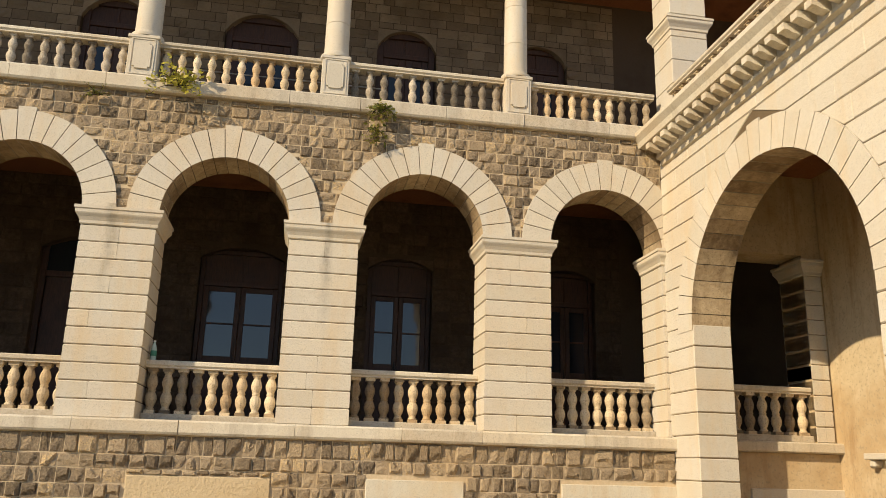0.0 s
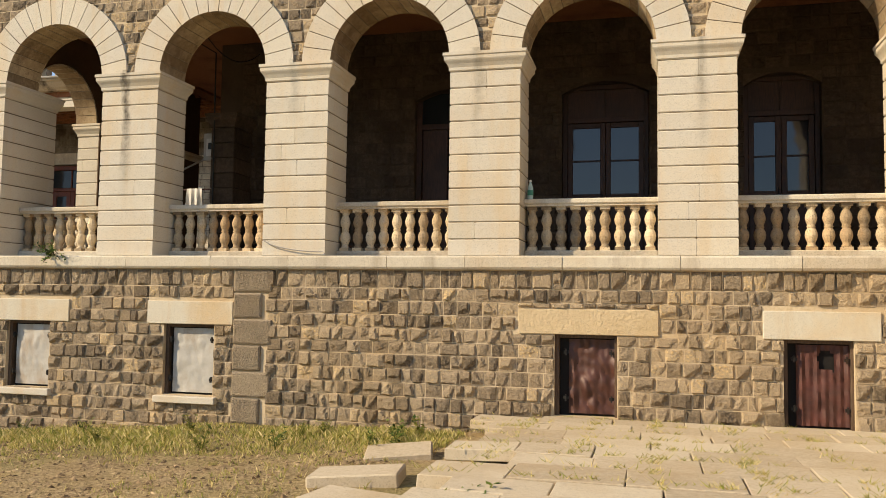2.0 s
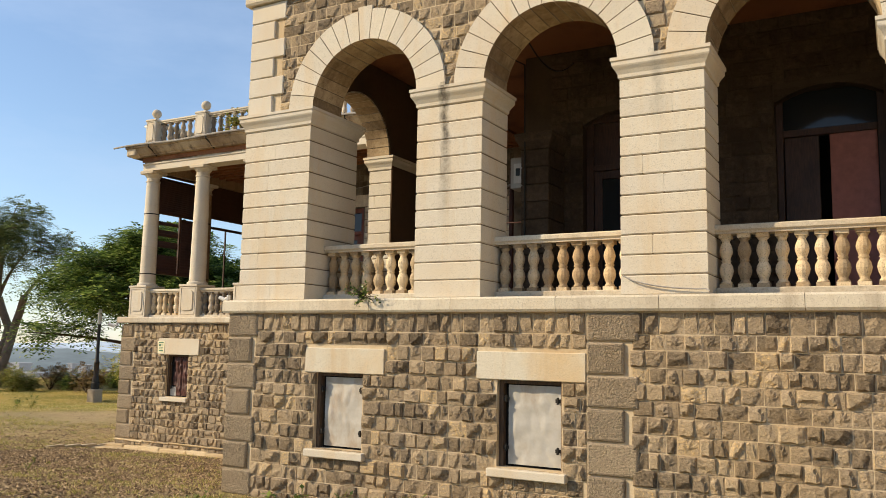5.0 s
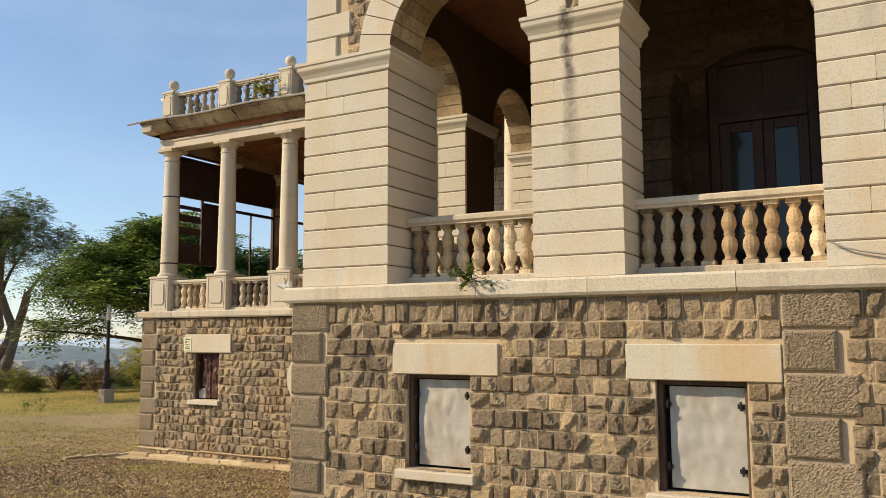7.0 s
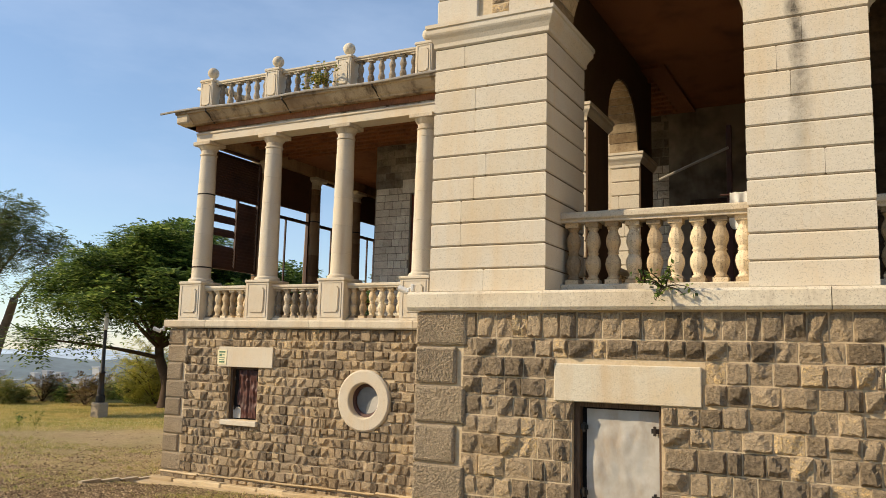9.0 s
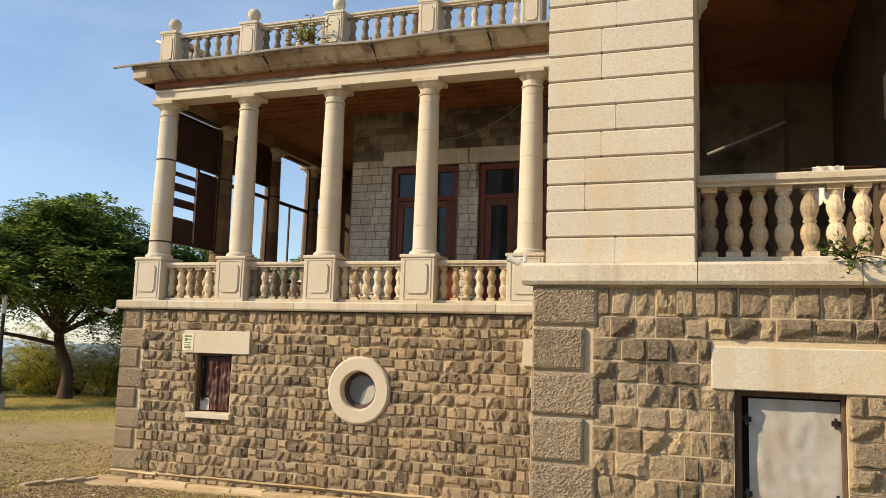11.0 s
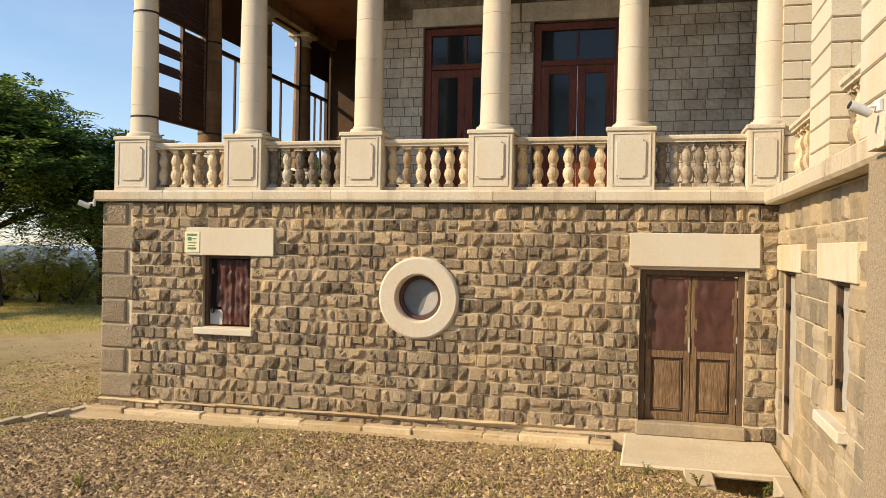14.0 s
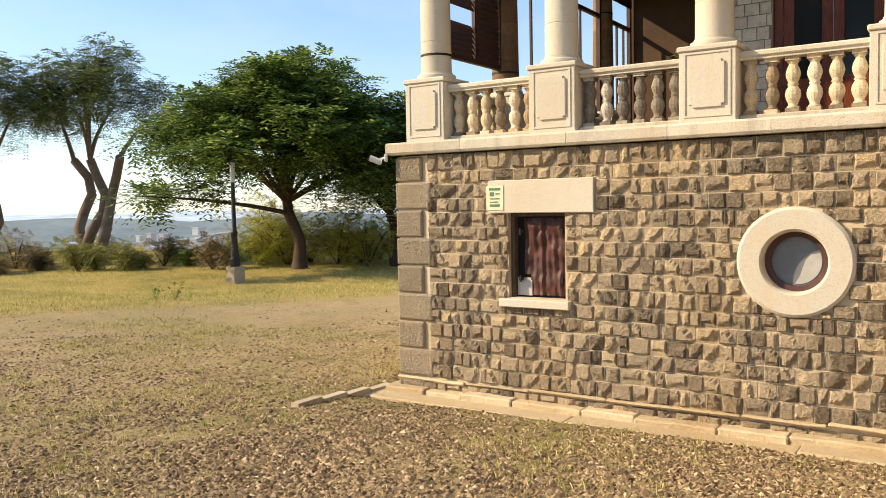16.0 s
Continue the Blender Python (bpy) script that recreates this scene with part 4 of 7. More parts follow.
def arch(m, r0, r1, deep, label, group, count=VOUSSOIRS, cut=(0.0, math.pi)):
    root = empty("arch", m, label, "arch", group)
    key = (r0, r1, deep, count)
    if key not in ARCH_MESH:
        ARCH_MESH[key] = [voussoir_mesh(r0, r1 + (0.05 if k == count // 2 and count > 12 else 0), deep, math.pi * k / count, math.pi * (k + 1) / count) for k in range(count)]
    bm = bmesh.new()
    n, ri, ro = 40, r0 + 0.012, r1 - 0.012
    rows = [[bm.verts.new((r * math.cos(a), y, r * math.sin(a))) for a in (cut[0] + (cut[1] - cut[0]) * k / n for k in range(n + 1))] for r, y in ((ri, 0.012), (ro, 0.012), (ro, deep - 0.012), (ri, deep - 0.012))]
    for q in range(4):
        for k in range(n):
            bm.faces.new((rows[q][k], rows[q][k + 1], rows[(q + 1) % 4][k + 1], rows[(q + 1) % 4][k]))
    bmesh.ops.recalc_face_normals(bm, faces=bm.faces[:])
    part("core", bm, JOINT, root, "dark recessed joints")
    for k in range(count):
        if cut[0] - 0.01 <= math.pi * (k + 0.5) / count <= cut[1] + 0.01:
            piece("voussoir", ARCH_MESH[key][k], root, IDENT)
    return root


for cx, a, b in BAYS[:-1]:
    arch(pose(cx, PIER_Y - 0.01, SPRING), R_IN, R_OUT, 0.68, "round arch of cream limestone voussoirs", "arcade arches")
arch(pose(BAYS[-1][0], PIER_Y - 0.01, SPRING), R_IN, R_OUT, 0.68, "round arch of cream limestone voussoirs beside the entrance", "arcade arches")
for cy in (12.97, 15.765):
    arch(pose(-10.87, cy, SPRING, 0, 0, -90), R_IN, R_OUT, 0.46, "round cream arch of the side arcade", "side arcade arches")


def arcade_wall(bm, m, bays, u0, u1, z0, z1, thick, extra=0.03):
    """The wall over a row of arches, with the arched openings left free."""
    us = {u0, u1}
    for cx, r in bays:
        us |= {cx + (r + extra) * math.cos(math.pi * k / 24) for k in range(25)}
    us = sorted(u for u in us if u0 <= u <= u1)

    def low(u):
        for cx, r in bays:
            d = abs(u - cx)
            if d < r + extra:
                return z0 + math.sqrt(max((r + extra) ** 2 - d * d, 0))
        return z0
    P = [[bm.verts.new(m @ Vector((u, y, z))) for y in (0, thick) for z in (low(u), z1)] for u in us]
    for a, b in zip(P, P[1:]):
        bm.faces.new((a[0], b[0], b[1], a[1]))
        bm.faces.new((b[2], a[2], a[3], b[3]))
        bm.faces.new((a[2], b[2], b[0], a[0]))
        bm.faces.new((a[1], b[1], b[3], a[3]))
    bm.faces.new((P[0][2], P[0][0], P[0][1], P[0][3]))
    bm.faces.new((P[-1][0], P[-1][2], P[-1][3], P[-1][1]))


bm = bmesh.new()
arcade_wall(bm, Matrix.Translation((0, 10.93, 0)), [(c, R_IN) for c, _, _ in BAYS], -10.99, ENT_X, SPRING, UP0, 0.66)
UPPER_WALL = structure("wall_arcade", bm, MORTAR, "basalt wall with light joints over the arcade arches")
UPPER_OUT = lambda u, z: any(math.hypot(u - c, z - SPRING) < R_OUT - 0.03 for c, _, _ in BAYS) or u < -10.45
for k in range(6):
    w = 0.66 if k % 2 else 0.46
    bm = box_bm(-11.03, -11.03 + w, 10.895, 11.6, SPRING + 0.288 * k + 0.003, SPRING + 0.288 * (k + 1) - 0.006, 0.012)
    part("corner_block", bm, LIME, UPPER_WALL, "cream corner block")
bm = bmesh.new()
arcade_wall(bm, pose(-10.83, 0, 0, 0, 0, -90), [(-12.97, R_IN), (-15.765, R_IN)], -17.5, -11.6, SPRING, UP0, 0.44)
structure("wall_side_arcade", bm, DARK_PLASTER, "dark plastered wall over the side arcade, inner shade put into its colour")
ledge("trim_upper_ledge", [(Matrix.Translation((0, 10.93, 0)), -11.12, ENT_X - 0.3, UP0, UP1, 0.10, 0.6), (pose(-11.0, 0, 0, 0, 0, -90), -17.5, -10.93, UP0, UP1, 0.08, 0.5)],
      "weathered cream stone course under the upper balustrade")


# ---- balusters ----
def baluster_mesh(h, r, mat, name="baluster"):
    bm = bmesh.new()
    s = r / 0.078
    prof = [(0.058, 0.07), (0.062, 0.10), (0.045, 0.13), (0.050, 0.17), (0.070, 0.25), (0.078, 0.32), (0.070, 0.40), (0.050, 0.46), (0.046, 0.48), (0.058, 0.50), (0.046, 0.53),
            (0.052, 0.56), (0.068, 0.63), (0.074, 0.69), (0.064, 0.77), (0.046, 0.84), (0.043, 0.87), (0.058, 0.90), (0.060, 0.93)]
    lathe(bm, [(a * s, b * h) for a, b in prof], 12)
    q = 0.066 * s
    add_box(bm, -q, q, -q, q, 0, 0.075 * h)
    add_box(bm, -q, q, -q, q, 0.925 * h, h)
    me = mesh_of(bm, name, mat)
    for p in me.polygons:
        p.use_smooth = len(p.vertices) == 4 and abs(p.normal.z) < 0.95 and p.area < 0.0012
    return me


BALUSTERS = {}


def balustrade(m, length, count, height, label, group, rail_w=0.25, mat=LIME_OLD, base_h=0.10, rail_h=0.10, r=0.078, stone=BALUSTER):
    """A stone balustrade from x = 0 to length: base course, turned balusters, moulded rail."""
    root = empty("balustrade", m, label, "balustrade", group)
    bh = height - base_h - rail_h
    key = (round(bh, 3), r, stone.name)
    if key not in BALUSTERS:
        BALUSTERS[key] = baluster_mesh(bh, r, stone)
    w = rail_w / 2
    part("base", box_bm(0, length, -w * 0.85, w * 0.85, 0, base_h, 0.01), mat, root)
    bm = bmesh.new()
    z = height - rail_h
    sweep(bm, [(-w * 0.8, z), (w * 0.8, z), (w * 0.8, z + 0.02), (w, z + 0.04), (w, height - 0.015), (w - 0.015, height), (-w + 0.015, height), (-w, height - 0.015), (-w, z + 0.04), (-w * 0.8, z + 0.02)], 0, length)
    part("rail", bm, mat, root, "moulded cream stone rail")
    for k in range(count):
        x = length * (k + 0.5) / count
        piece("baluster", BALUSTERS[key], root, pose(x, 0, base_h, 0, 0, 90 * ((k * 7) % 4)))
    return root


for i, (cx, a, b) in enumerate(BAYS):
    balustrade(pose(a, 11.41, LEDGE1), b - a, 9, 0.80, "cream stone balustrade with nine turned balusters between arcade piers", "arcade balustrades")
for y0, y1 in ((12.04, 13.9), (14.85, 16.68)):
    balustrade(pose(-10.66, y1, LEDGE1, 0, 0, -90), y1 - y0, 9, 0.80, "weathered stone balustrade of the side arcade", "side arcade balustrades")


# ---- upper gallery over the arcade ----
def pedestal(m, w, d, h, group, label, panel_faces=("front",)):
    root = empty("pedestal", m, label, "pedestal", group)
    part("shaft", box_bm(-w / 2, w / 2, -d / 2, d / 2, 0.0, h - 0.06, 0.008), LIME, root)
    part("cap", box_bm(-w / 2 - 0.02, w / 2 + 0.02, -d / 2 - 0.02, d / 2 + 0.02, h - 0.06, h, 0.012), LIME, root)
    # raised panel with notched corners in a sunk field
    pw, p0, p1, n = w * 0.30, h * 0.20, h * 0.80, 0.03
    bm = bmesh.new()
    sx = [(-pw + n, p0), (pw - n, p0), (pw - n, p0 + n), (pw, p0 + n), (pw, p1 - n), (pw - n, p1 - n), (pw - n, p1), (-pw + n, p1), (-pw + n, p1 - n), (-pw, p1 - n), (-pw, p0 + n), (-pw + n, p0 + n)]
    f = [bm.verts.new((x, -d / 2 - 0.022, z)) for x, z in sx]
    g = [bm.verts.new((x * 1.06, -d / 2 + 0.004, z)) for x, z in sx]
    bm.faces.new(f)
    for k in range(len(sx)):
        bm.faces.new((f[k], g[k], g[(k + 1) % len(sx)], f[(k + 1) % len(sx)]))
    bmesh.ops.recalc_face_normals(bm, faces=bm.faces[:])
    part("raised_panel", bm, LIME, root)
    bm = bmesh.new()
    fw, f0, f1 = w * 0.41, h * 0.10, h * 0.885
    for a, b, c, e in ((-fw, fw, f0 - 0.02, f0), (-fw, fw, f1, f1 + 0.02), (-fw, -fw + 0.02, f0, f1), (fw - 0.02, fw, f0, f1)):
        add_box(bm, a, b, -d / 2 - 0.010, -d / 2 + 0.002, c, e)
    part("panel_moulding", bm, LIME, root)
    return root


def column(m, r, h, group, label, bands=(), mat=LIME):
    """A tapered drum column with base torus, necking and moulded capital."""
    root = empty("column", m, label, "column", group)
    bm = bmesh.new()
    lathe(bm, [(r * 1.30, 0.0), (r * 1.34, 0.03), (r * 1.30, 0.06), (r * 1.12, 0.075), (r * 1.10, 0.10)], 24)
    part("base", bm, LIME, root, smooth=True)
    joints = [0.10, *[h * f for f in (0.16, 0.34, 0.52, 0.70, 0.86)], h - 0.30]
    for k, (a, b) in enumerate(zip(joints, joints[1:])):
        ra, rb = (r * (1.05 - 0.20 * (q / h) ** 1.4) for q in (a, b))
        bm = bmesh.new()
        lathe(bm, [(ra - 0.006, a), (ra, a + 0.006), (rb, b - 0.006), (rb - 0.006, b)], 24)
        part("drum", bm, mat, root, smooth=True)
    t = r * 0.85
    bm = bmesh.new()
    lathe(bm, [(t, h - 0.30), (t * 1.12, h - 0.29), (t * 1.12, h - 0.265), (t, h - 0.255), (t * 1.0, h - 0.18), (t * 1.1, h - 0.165), (t * 1.32, h - 0.11), (t * 1.42, h - 0.085)], 24)
    part("capital", bm, LIME_OLD, root, "moulded stone capital", smooth=True)
    q = t * 1.5
    part("abacus", box_bm(-q, q, -q, q, h - 0.085, h, 0.012), LIME_OLD, root)
    for f in bands:
        bm = bmesh.new()
        rr = r * (1.05 - 0.20 * f ** 1.4) + 0.004
        lathe(bm, [(rr - 0.02, h * f), (rr, h * f), (rr, h * f + 0.03), (rr - 0.02, h * f + 0.03)], 24)
        part("strap", bm, IRON, root, "black iron strap")
    return root


UP_PED = [-10.55, -7.575, -4.86, -2.145, 0.57, 3.35]
for k, x in enumerate(UP_PED):
    pedestal(pose(x, 11.12, UP1), 0.40, 0.40, 0.66, "upper gallery pedestals", "cream stone pedestal with a raised panel")
    column(pose(x, 11.12, UP1 + 0.66), 0.175, 3.6, "upper gallery columns", "plain round cream column of the upper gallery")
    if k + 1 < len(UP_PED):
        balustrade(pose(x + 0.20, 11.12, UP1), UP_PED[k + 1] - x - 0.40, 11, 0.64, "stained upper balustrade of turned stone balusters", "upper balustrades", 0.22, base_h=0.05, rail_h=0.09, r=0.066, stone=BALUSTER if k == 3 else GREYED_BALUSTER)
balustrade(pose(UP_PED[-1] + 0.20, 11.12, UP1), ENT_X - UP_PED[-1] - 0.2, 10, 0.64, "stained upper balustrade of turned stone balusters", "upper balustrades", 0.22, base_h=0.05, rail_h=0.09, r=0.066)


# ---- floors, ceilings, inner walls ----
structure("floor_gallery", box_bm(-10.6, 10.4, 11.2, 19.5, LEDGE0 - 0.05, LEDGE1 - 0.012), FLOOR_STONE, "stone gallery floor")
structure("ceiling", box_bm(-10.75, 10.4, 11.2, 19.5, UP0 - 0.27, UP0 - 0.02), CEIL_WOOD, "rust-stained gallery ceiling")
structure("floor_upper", box_bm(-10.75, 10.4, 11.0, 19.5, UP0 - 0.01, UP1 - 0.02), FLOOR_STONE, "upper gallery floor")
# roof slab and upper ceiling lie out of view, added to shade the gallery
structure("roof", box_bm(-11.4, 10.8, 10.5, 22.0, 12.05, 12.35), PLASTER, "unseen roof slab added to shade the upper gallery")
structure("ceiling_upper", box_bm(-11.0, 10.4, 10.9, 19.5, 11.9, 12.04), CEIL_WOOD, "unseen boarded ceiling added to shade the upper gallery")

DOORS = [(-4.06, -2.68), (-1.46, -0.02), (1.45, 2.62), (4.62, 5.70), (-6.91, -5.56)]
UP_WIN = [(-4.0, -2.8), (-1.45, -0.1), (1.40, 2.55), (4.05, 5.2), (-6.8, -5.6)]
bm = bmesh.new()
gal = Matrix.Translation((0, GALLERY_Y, 0))
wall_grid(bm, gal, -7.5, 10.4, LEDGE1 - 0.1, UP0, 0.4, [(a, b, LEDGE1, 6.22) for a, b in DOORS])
BACK_WALL = structure("wall_gallery", bm, SHADED_MORTAR, "coursed stone wall behind the gallery, colour darkened for the indoor shade")
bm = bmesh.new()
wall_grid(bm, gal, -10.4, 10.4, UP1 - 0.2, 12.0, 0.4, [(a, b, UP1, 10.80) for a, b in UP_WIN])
TOP_WALL = structure("wall_upper_gallery", bm, SHADED_MORTAR, "coursed brown stone wall behind the upper gallery, joints darkened for shade")
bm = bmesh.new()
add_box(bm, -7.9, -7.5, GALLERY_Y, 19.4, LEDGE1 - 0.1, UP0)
structure("wall_inner", bm, SHADED_MORTAR, "stone wall inside the corner gallery, colour darkened for shade")
structure("wall_porch_end", box_bm(8.14, 8.55, 3.0, 10.86, 0.4, 7.2), PLASTER, "sun-stained plastered wall on the far side of the porch")
structure("wall_house_end", box_bm(10.4, 10.8, 10.0, 19.5, 0.4, 12.0), PLASTER, "plain plastered end wall of the house")
structure("wall_rear", box_bm(-7.5, 10.8, 19.4, 19.8, -0.5, 12.0), PLASTER, "plain plastered wall at the back of the house")


# pilaster on the inner wall with its impost
def pilaster(x0, x1, y0, y1, z1):
    root = empty("pilaster", pose((x0 + x1) / 2, (y0 + y1) / 2, LEDGE1), "stone pilaster with a moulded cap, colour darkened for shade", "pilaster")
    h = (z1 - 0.25 - LEDGE1) / 9
    for k in range(9):
        piece("block", block_mesh(x1 - x0, y1 - y0, h - 0.008, SHADED_STONE), root, Matrix.Translation((-(x1 - x0) / 2, -(y1 - y0) / 2, k * h)))
    bm = bmesh.new()
    cap_profile(bm, -(x1 - x0) / 2, (x1 - x0) / 2, -(y1 - y0) / 2, (y1 - y0) / 2, z1 - 0.25 - LEDGE1, z1 - LEDGE1)
    part("cap", bm, SHADED_STONE, root)


pilaster(-7.68, -7.22, 13.42, 14.085, 5.80)


# ---- doors and windows of the galleries ----
def french_window(m, w, h, wood, group, label, transom=0.62, rows=2, glazed=True, low=0.20, fan=None, broad=False):
    """A pair of glazed leaves under a transom light, in a timber frame; x from 0 to w, front at y = 0."""
    root = empty("french_window", m, label, "window", group)
    t = 0.075 if not broad else 0.12
    part("jamb", box_bm(0, t, 0, 0.12, 0, h, 0.006), wood, root)
    part("jamb", box_bm(w - t, w, 0, 0.12, 0, h, 0.006), wood, root)
    part("head", box_bm(t, w - t, 0, 0.12, h - t, h, 0.006), wood, root)
    zt = h - transom
    part("transom", box_bm(t, w - t, -0.01, 0.12, zt - 0.045, zt + 0.045, 0.006), wood, root)
    part("transom_pane", box_bm(t, w - t, 0.055, 0.062, zt + 0.045, h - t), fan or GLASS, root, "dark fanlight")
    part("mullion", box_bm(w / 2 - 0.02, w / 2 + 0.02, 0.03, 0.09, zt + 0.045, h - t, 0.004), wood, root)
    for s in (0, 1):
        a, b = (t + 0.004, w / 2 - 0.003) if s == 0 else (w / 2 + 0.003, w - t - 0.004)
        st = 0.13 if broad else 0.085
        leaf = part("leaf", box_bm(a, a + st, 0.02, 0.075, 0.02, zt - 0.05, 0.006), wood, root)
        part("stile", box_bm(b - st, b, 0.02, 0.075, 0.02, zt - 0.05, 0.006), wood, leaf)
        part("top_rail", box_bm(a + st, b - st, 0.022, 0.073, zt - 0.05 - st, zt - 0.05, 0.006), wood, leaf)
        part("bottom_rail", box_bm(a + st, b - st, 0.022, 0.073, 0.02, low, 0.006), wood, leaf)
        zs = [low + (zt - 0.05 - st - low) * k / rows for k in range(rows + 1)]
        for k in range(rows):
            if k:
                part("glazing_bar", box_bm(a + st, b - st, 0.028, 0.068, zs[k] - 0.014, zs[k] + 0.014, 0.004), wood, leaf)
            part("pane", box_bm(a + st, b - st, 0.045, 0.051, zs[k] + 0.012 * (k > 0), zs[k + 1] - 0.012 * (k < rows - 1)), GLASS if broad else DUSTY_GLASS, leaf, "dark window glass")
    if glazed:
        part("handle", box_bm(w / 2 - 0.055, w / 2 - 0.04, -0.02, 0.02, zt * 0.45, zt * 0.45 + 0.16, 0.005), IRON, root, "black iron handle")
    return root


def arch_head(parent, m, w, z, rise, mat):
    """A segmental stone head that rounds the top of an opening."""
    bm = bmesh.new()
    n = 12
    R = (w * w / 4 + rise * rise) / (2 * rise)
    pts = [(w * k / n, z - rise + (math.sqrt(max(R * R - (w * k / n - w / 2) ** 2, 0)) - (R - rise))) for k in range(n + 1)]
    for y, f in ((0.0, 1), (0.30, -1)):
        lo = [bm.verts.new((x, y, q)) for x, q in pts]
        hi = [bm.verts.new((x, y, z + 0.01)) for x, q in pts]
        for k in range(n):
            bm.faces.new((lo[k], lo[k + 1], hi[k + 1], hi[k])[::f])
    bm.verts.ensure_lookup_table()
    lo0, lo1 = bm.verts[:n + 1], bm.verts[2 * n + 2:3 * n + 3]
    for k in range(n):
        bm.faces.new((lo0[k + 1], lo0[k], lo1[k], lo1[k + 1]))
    bm.transform(m)
    part("segmental_head", bm, mat, parent)


for k, (a, b) in enumerate(DOORS):
    arch_head(BACK_WALL, pose(a, GALLERY_Y + 0.003, 0), b - a, 6.22, 0.2, SHADED_STONE)
    if k == 0:
        # doorway with one faded pink leaf standing closed and the other open
        root = empty("doorway", pose(a, GALLERY_Y + 0.16, LEDGE1), "dark doorway with one faded pink door leaf", "door")
        w, h = b - a, 3.1
        part("jamb", box_bm(0, 0.09, 0, 0.12, 0, h, 0.006), BROWN_WOOD, root)
        part("jamb", box_bm(w - 0.09, w, 0, 0.12, 0, h, 0.006), BROWN_WOOD, root)
        part("transom", box_bm(0.09, w - 0.09, 0, 0.12, 2.45, 2.55, 0.006), BROWN_WOOD, root)
        part("fanlight_pane", box_bm(0.09, w - 0.09, 0.05, 0.06, 2.55, h), GLASS, root)
        part("pink_leaf", box_bm(w * 0.5, w - 0.1, 0.03, 0.07, 0.02, 2.45, 0.006), PINK, root, "faded pink painted door leaf")
        part("dark_leaf", box_bm(0.1, w * 0.40, 0.05, 0.09, 0.02, 2.45, 0.006), BROWN_WOOD, root, "dark timber door leaf")
        # dark-painted panel: the unlit room's shade is put into its colour
        part("inner_room", box_bm(-0.3, w + 0.3, 1.6, 1.7, 0, h), DARK_VOID, root, "dark panel standing in for the unlit room behind")
    elif k == 4:
        french_window(pose(a + 0.01, GALLERY_Y + 0.14, LEDGE1), b - a - 0.02, 3.1, BROWN_WOOD, "gallery windows", "dark brown timber french window with glazed leaves", 0.85, 1, fan=BROWN_WOOD, broad=True)
    else:
        french_window(pose(a + 0.01, GALLERY_Y + 0.14, LEDGE1), b - a - 0.02, 3.1, BROWN_WOOD, "gallery windows", "dark brown timber french window with glazed leaves", 0.60, low=1.24, fan=BROWN_WOOD)
for a, b in UP_WIN:
    arch_head(TOP_WALL, pose(a, GALLERY_Y + 0.003, 0), b - a, 10.80, 0.40, BROWN_STONE)
    french_window(pose(a + 0.01, GALLERY_Y + 0.12, UP1), b - a - 0.02, 3.02, BROWN_WOOD, "upper gallery windows", "dark arched timber window of the upper gallery", 0.5, 1, False, 0.5, BROWN_WOOD, True)


# ---- wing veranda ----
COLS = [-19.95, -18.13, -16.32, -14.49, -12.66, -10.95]
COL_Y = 16.94
PED_H, ENT0, ENT1 = 0.82, 6.98, 7.35
for k, x in enumerate(COLS):
    w = 0.60 if k < 5 else 0.42
    pedestal(pose(x + (0 if k < 5 else -0.10), COL_Y, LEDGE1), w, 0.60, PED_H, "veranda pedestals", "square cream stone pedestal with a raised panel")
    column(pose(x, COL_Y, LEDGE1 + PED_H), 0.195, ENT0 - LEDGE1 - PED_H, "veranda columns", "tapered cream stone column of jointed drums", (0.10, 0.62) if k == 0 else ())
    if k < 5:
        nxt = COLS[k + 1] - (0.30 if k < 4 else 0.31)
        balustrade(pose(x + 0.30, COL_Y - 0.08, LEDGE1), nxt - x - 0.30, 6 if k < 4 else 7, 0.72, "weathered stone balustrade between veranda pedestals", "veranda balustrades", 0.24, base_h=0.06, rail_h=0.09, stone=GREYED_BALUSTER if k in (1, 4) else BALUSTER)
SIDE_COLS = [18.84, 20.8, 22.7]
for k, y in enumerate(SIDE_COLS):
    pedestal(pose(-19.95, y, LEDGE1, 0, 0, -90), 0.60, 0.60, PED_H, "veranda pedestals", "square cream stone pedestal at the veranda's end")
    column(pose(-19.95, y, LEDGE1 + PED_H), 0.195, ENT0 - LEDGE1 - PED_H, "veranda side columns", "weathered rust-stained stone column along the veranda's open end", (0.10, 0.62), RUST_STONE)
    y0 = COL_Y if k == 0 else SIDE_COLS[k - 1]
    balustrade(pose(-19.95, y - 0.30, LEDGE1, 0, 0, -90), y - y0 - 0.6, 6, 0.72, "weathered stone balustrade at the veranda's end", "veranda balustrades", 0.24, base_h=0.06, rail_h=0.09)
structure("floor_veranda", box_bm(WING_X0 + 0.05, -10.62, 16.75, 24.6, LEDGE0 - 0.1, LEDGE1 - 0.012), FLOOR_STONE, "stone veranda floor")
structure("ceiling_veranda", box_bm(-20.2, -10.0, 16.75, 24.6, ENT1 - 0.12, ENT1), CEIL_WOOD, "brown stained boarded veranda ceiling")
# joists under the veranda ceiling
bm = bmesh.new()
for k in range(9):
    add_box(bm, -19.8, -10.3, 17.25 + 0.27 * k, 17.31 + 0.27 * k, ENT1 - 0.17, ENT1 - 0.12)
structure("trim_ceiling_battens", bm, CEIL_WOOD, "thin brown ceiling battens")


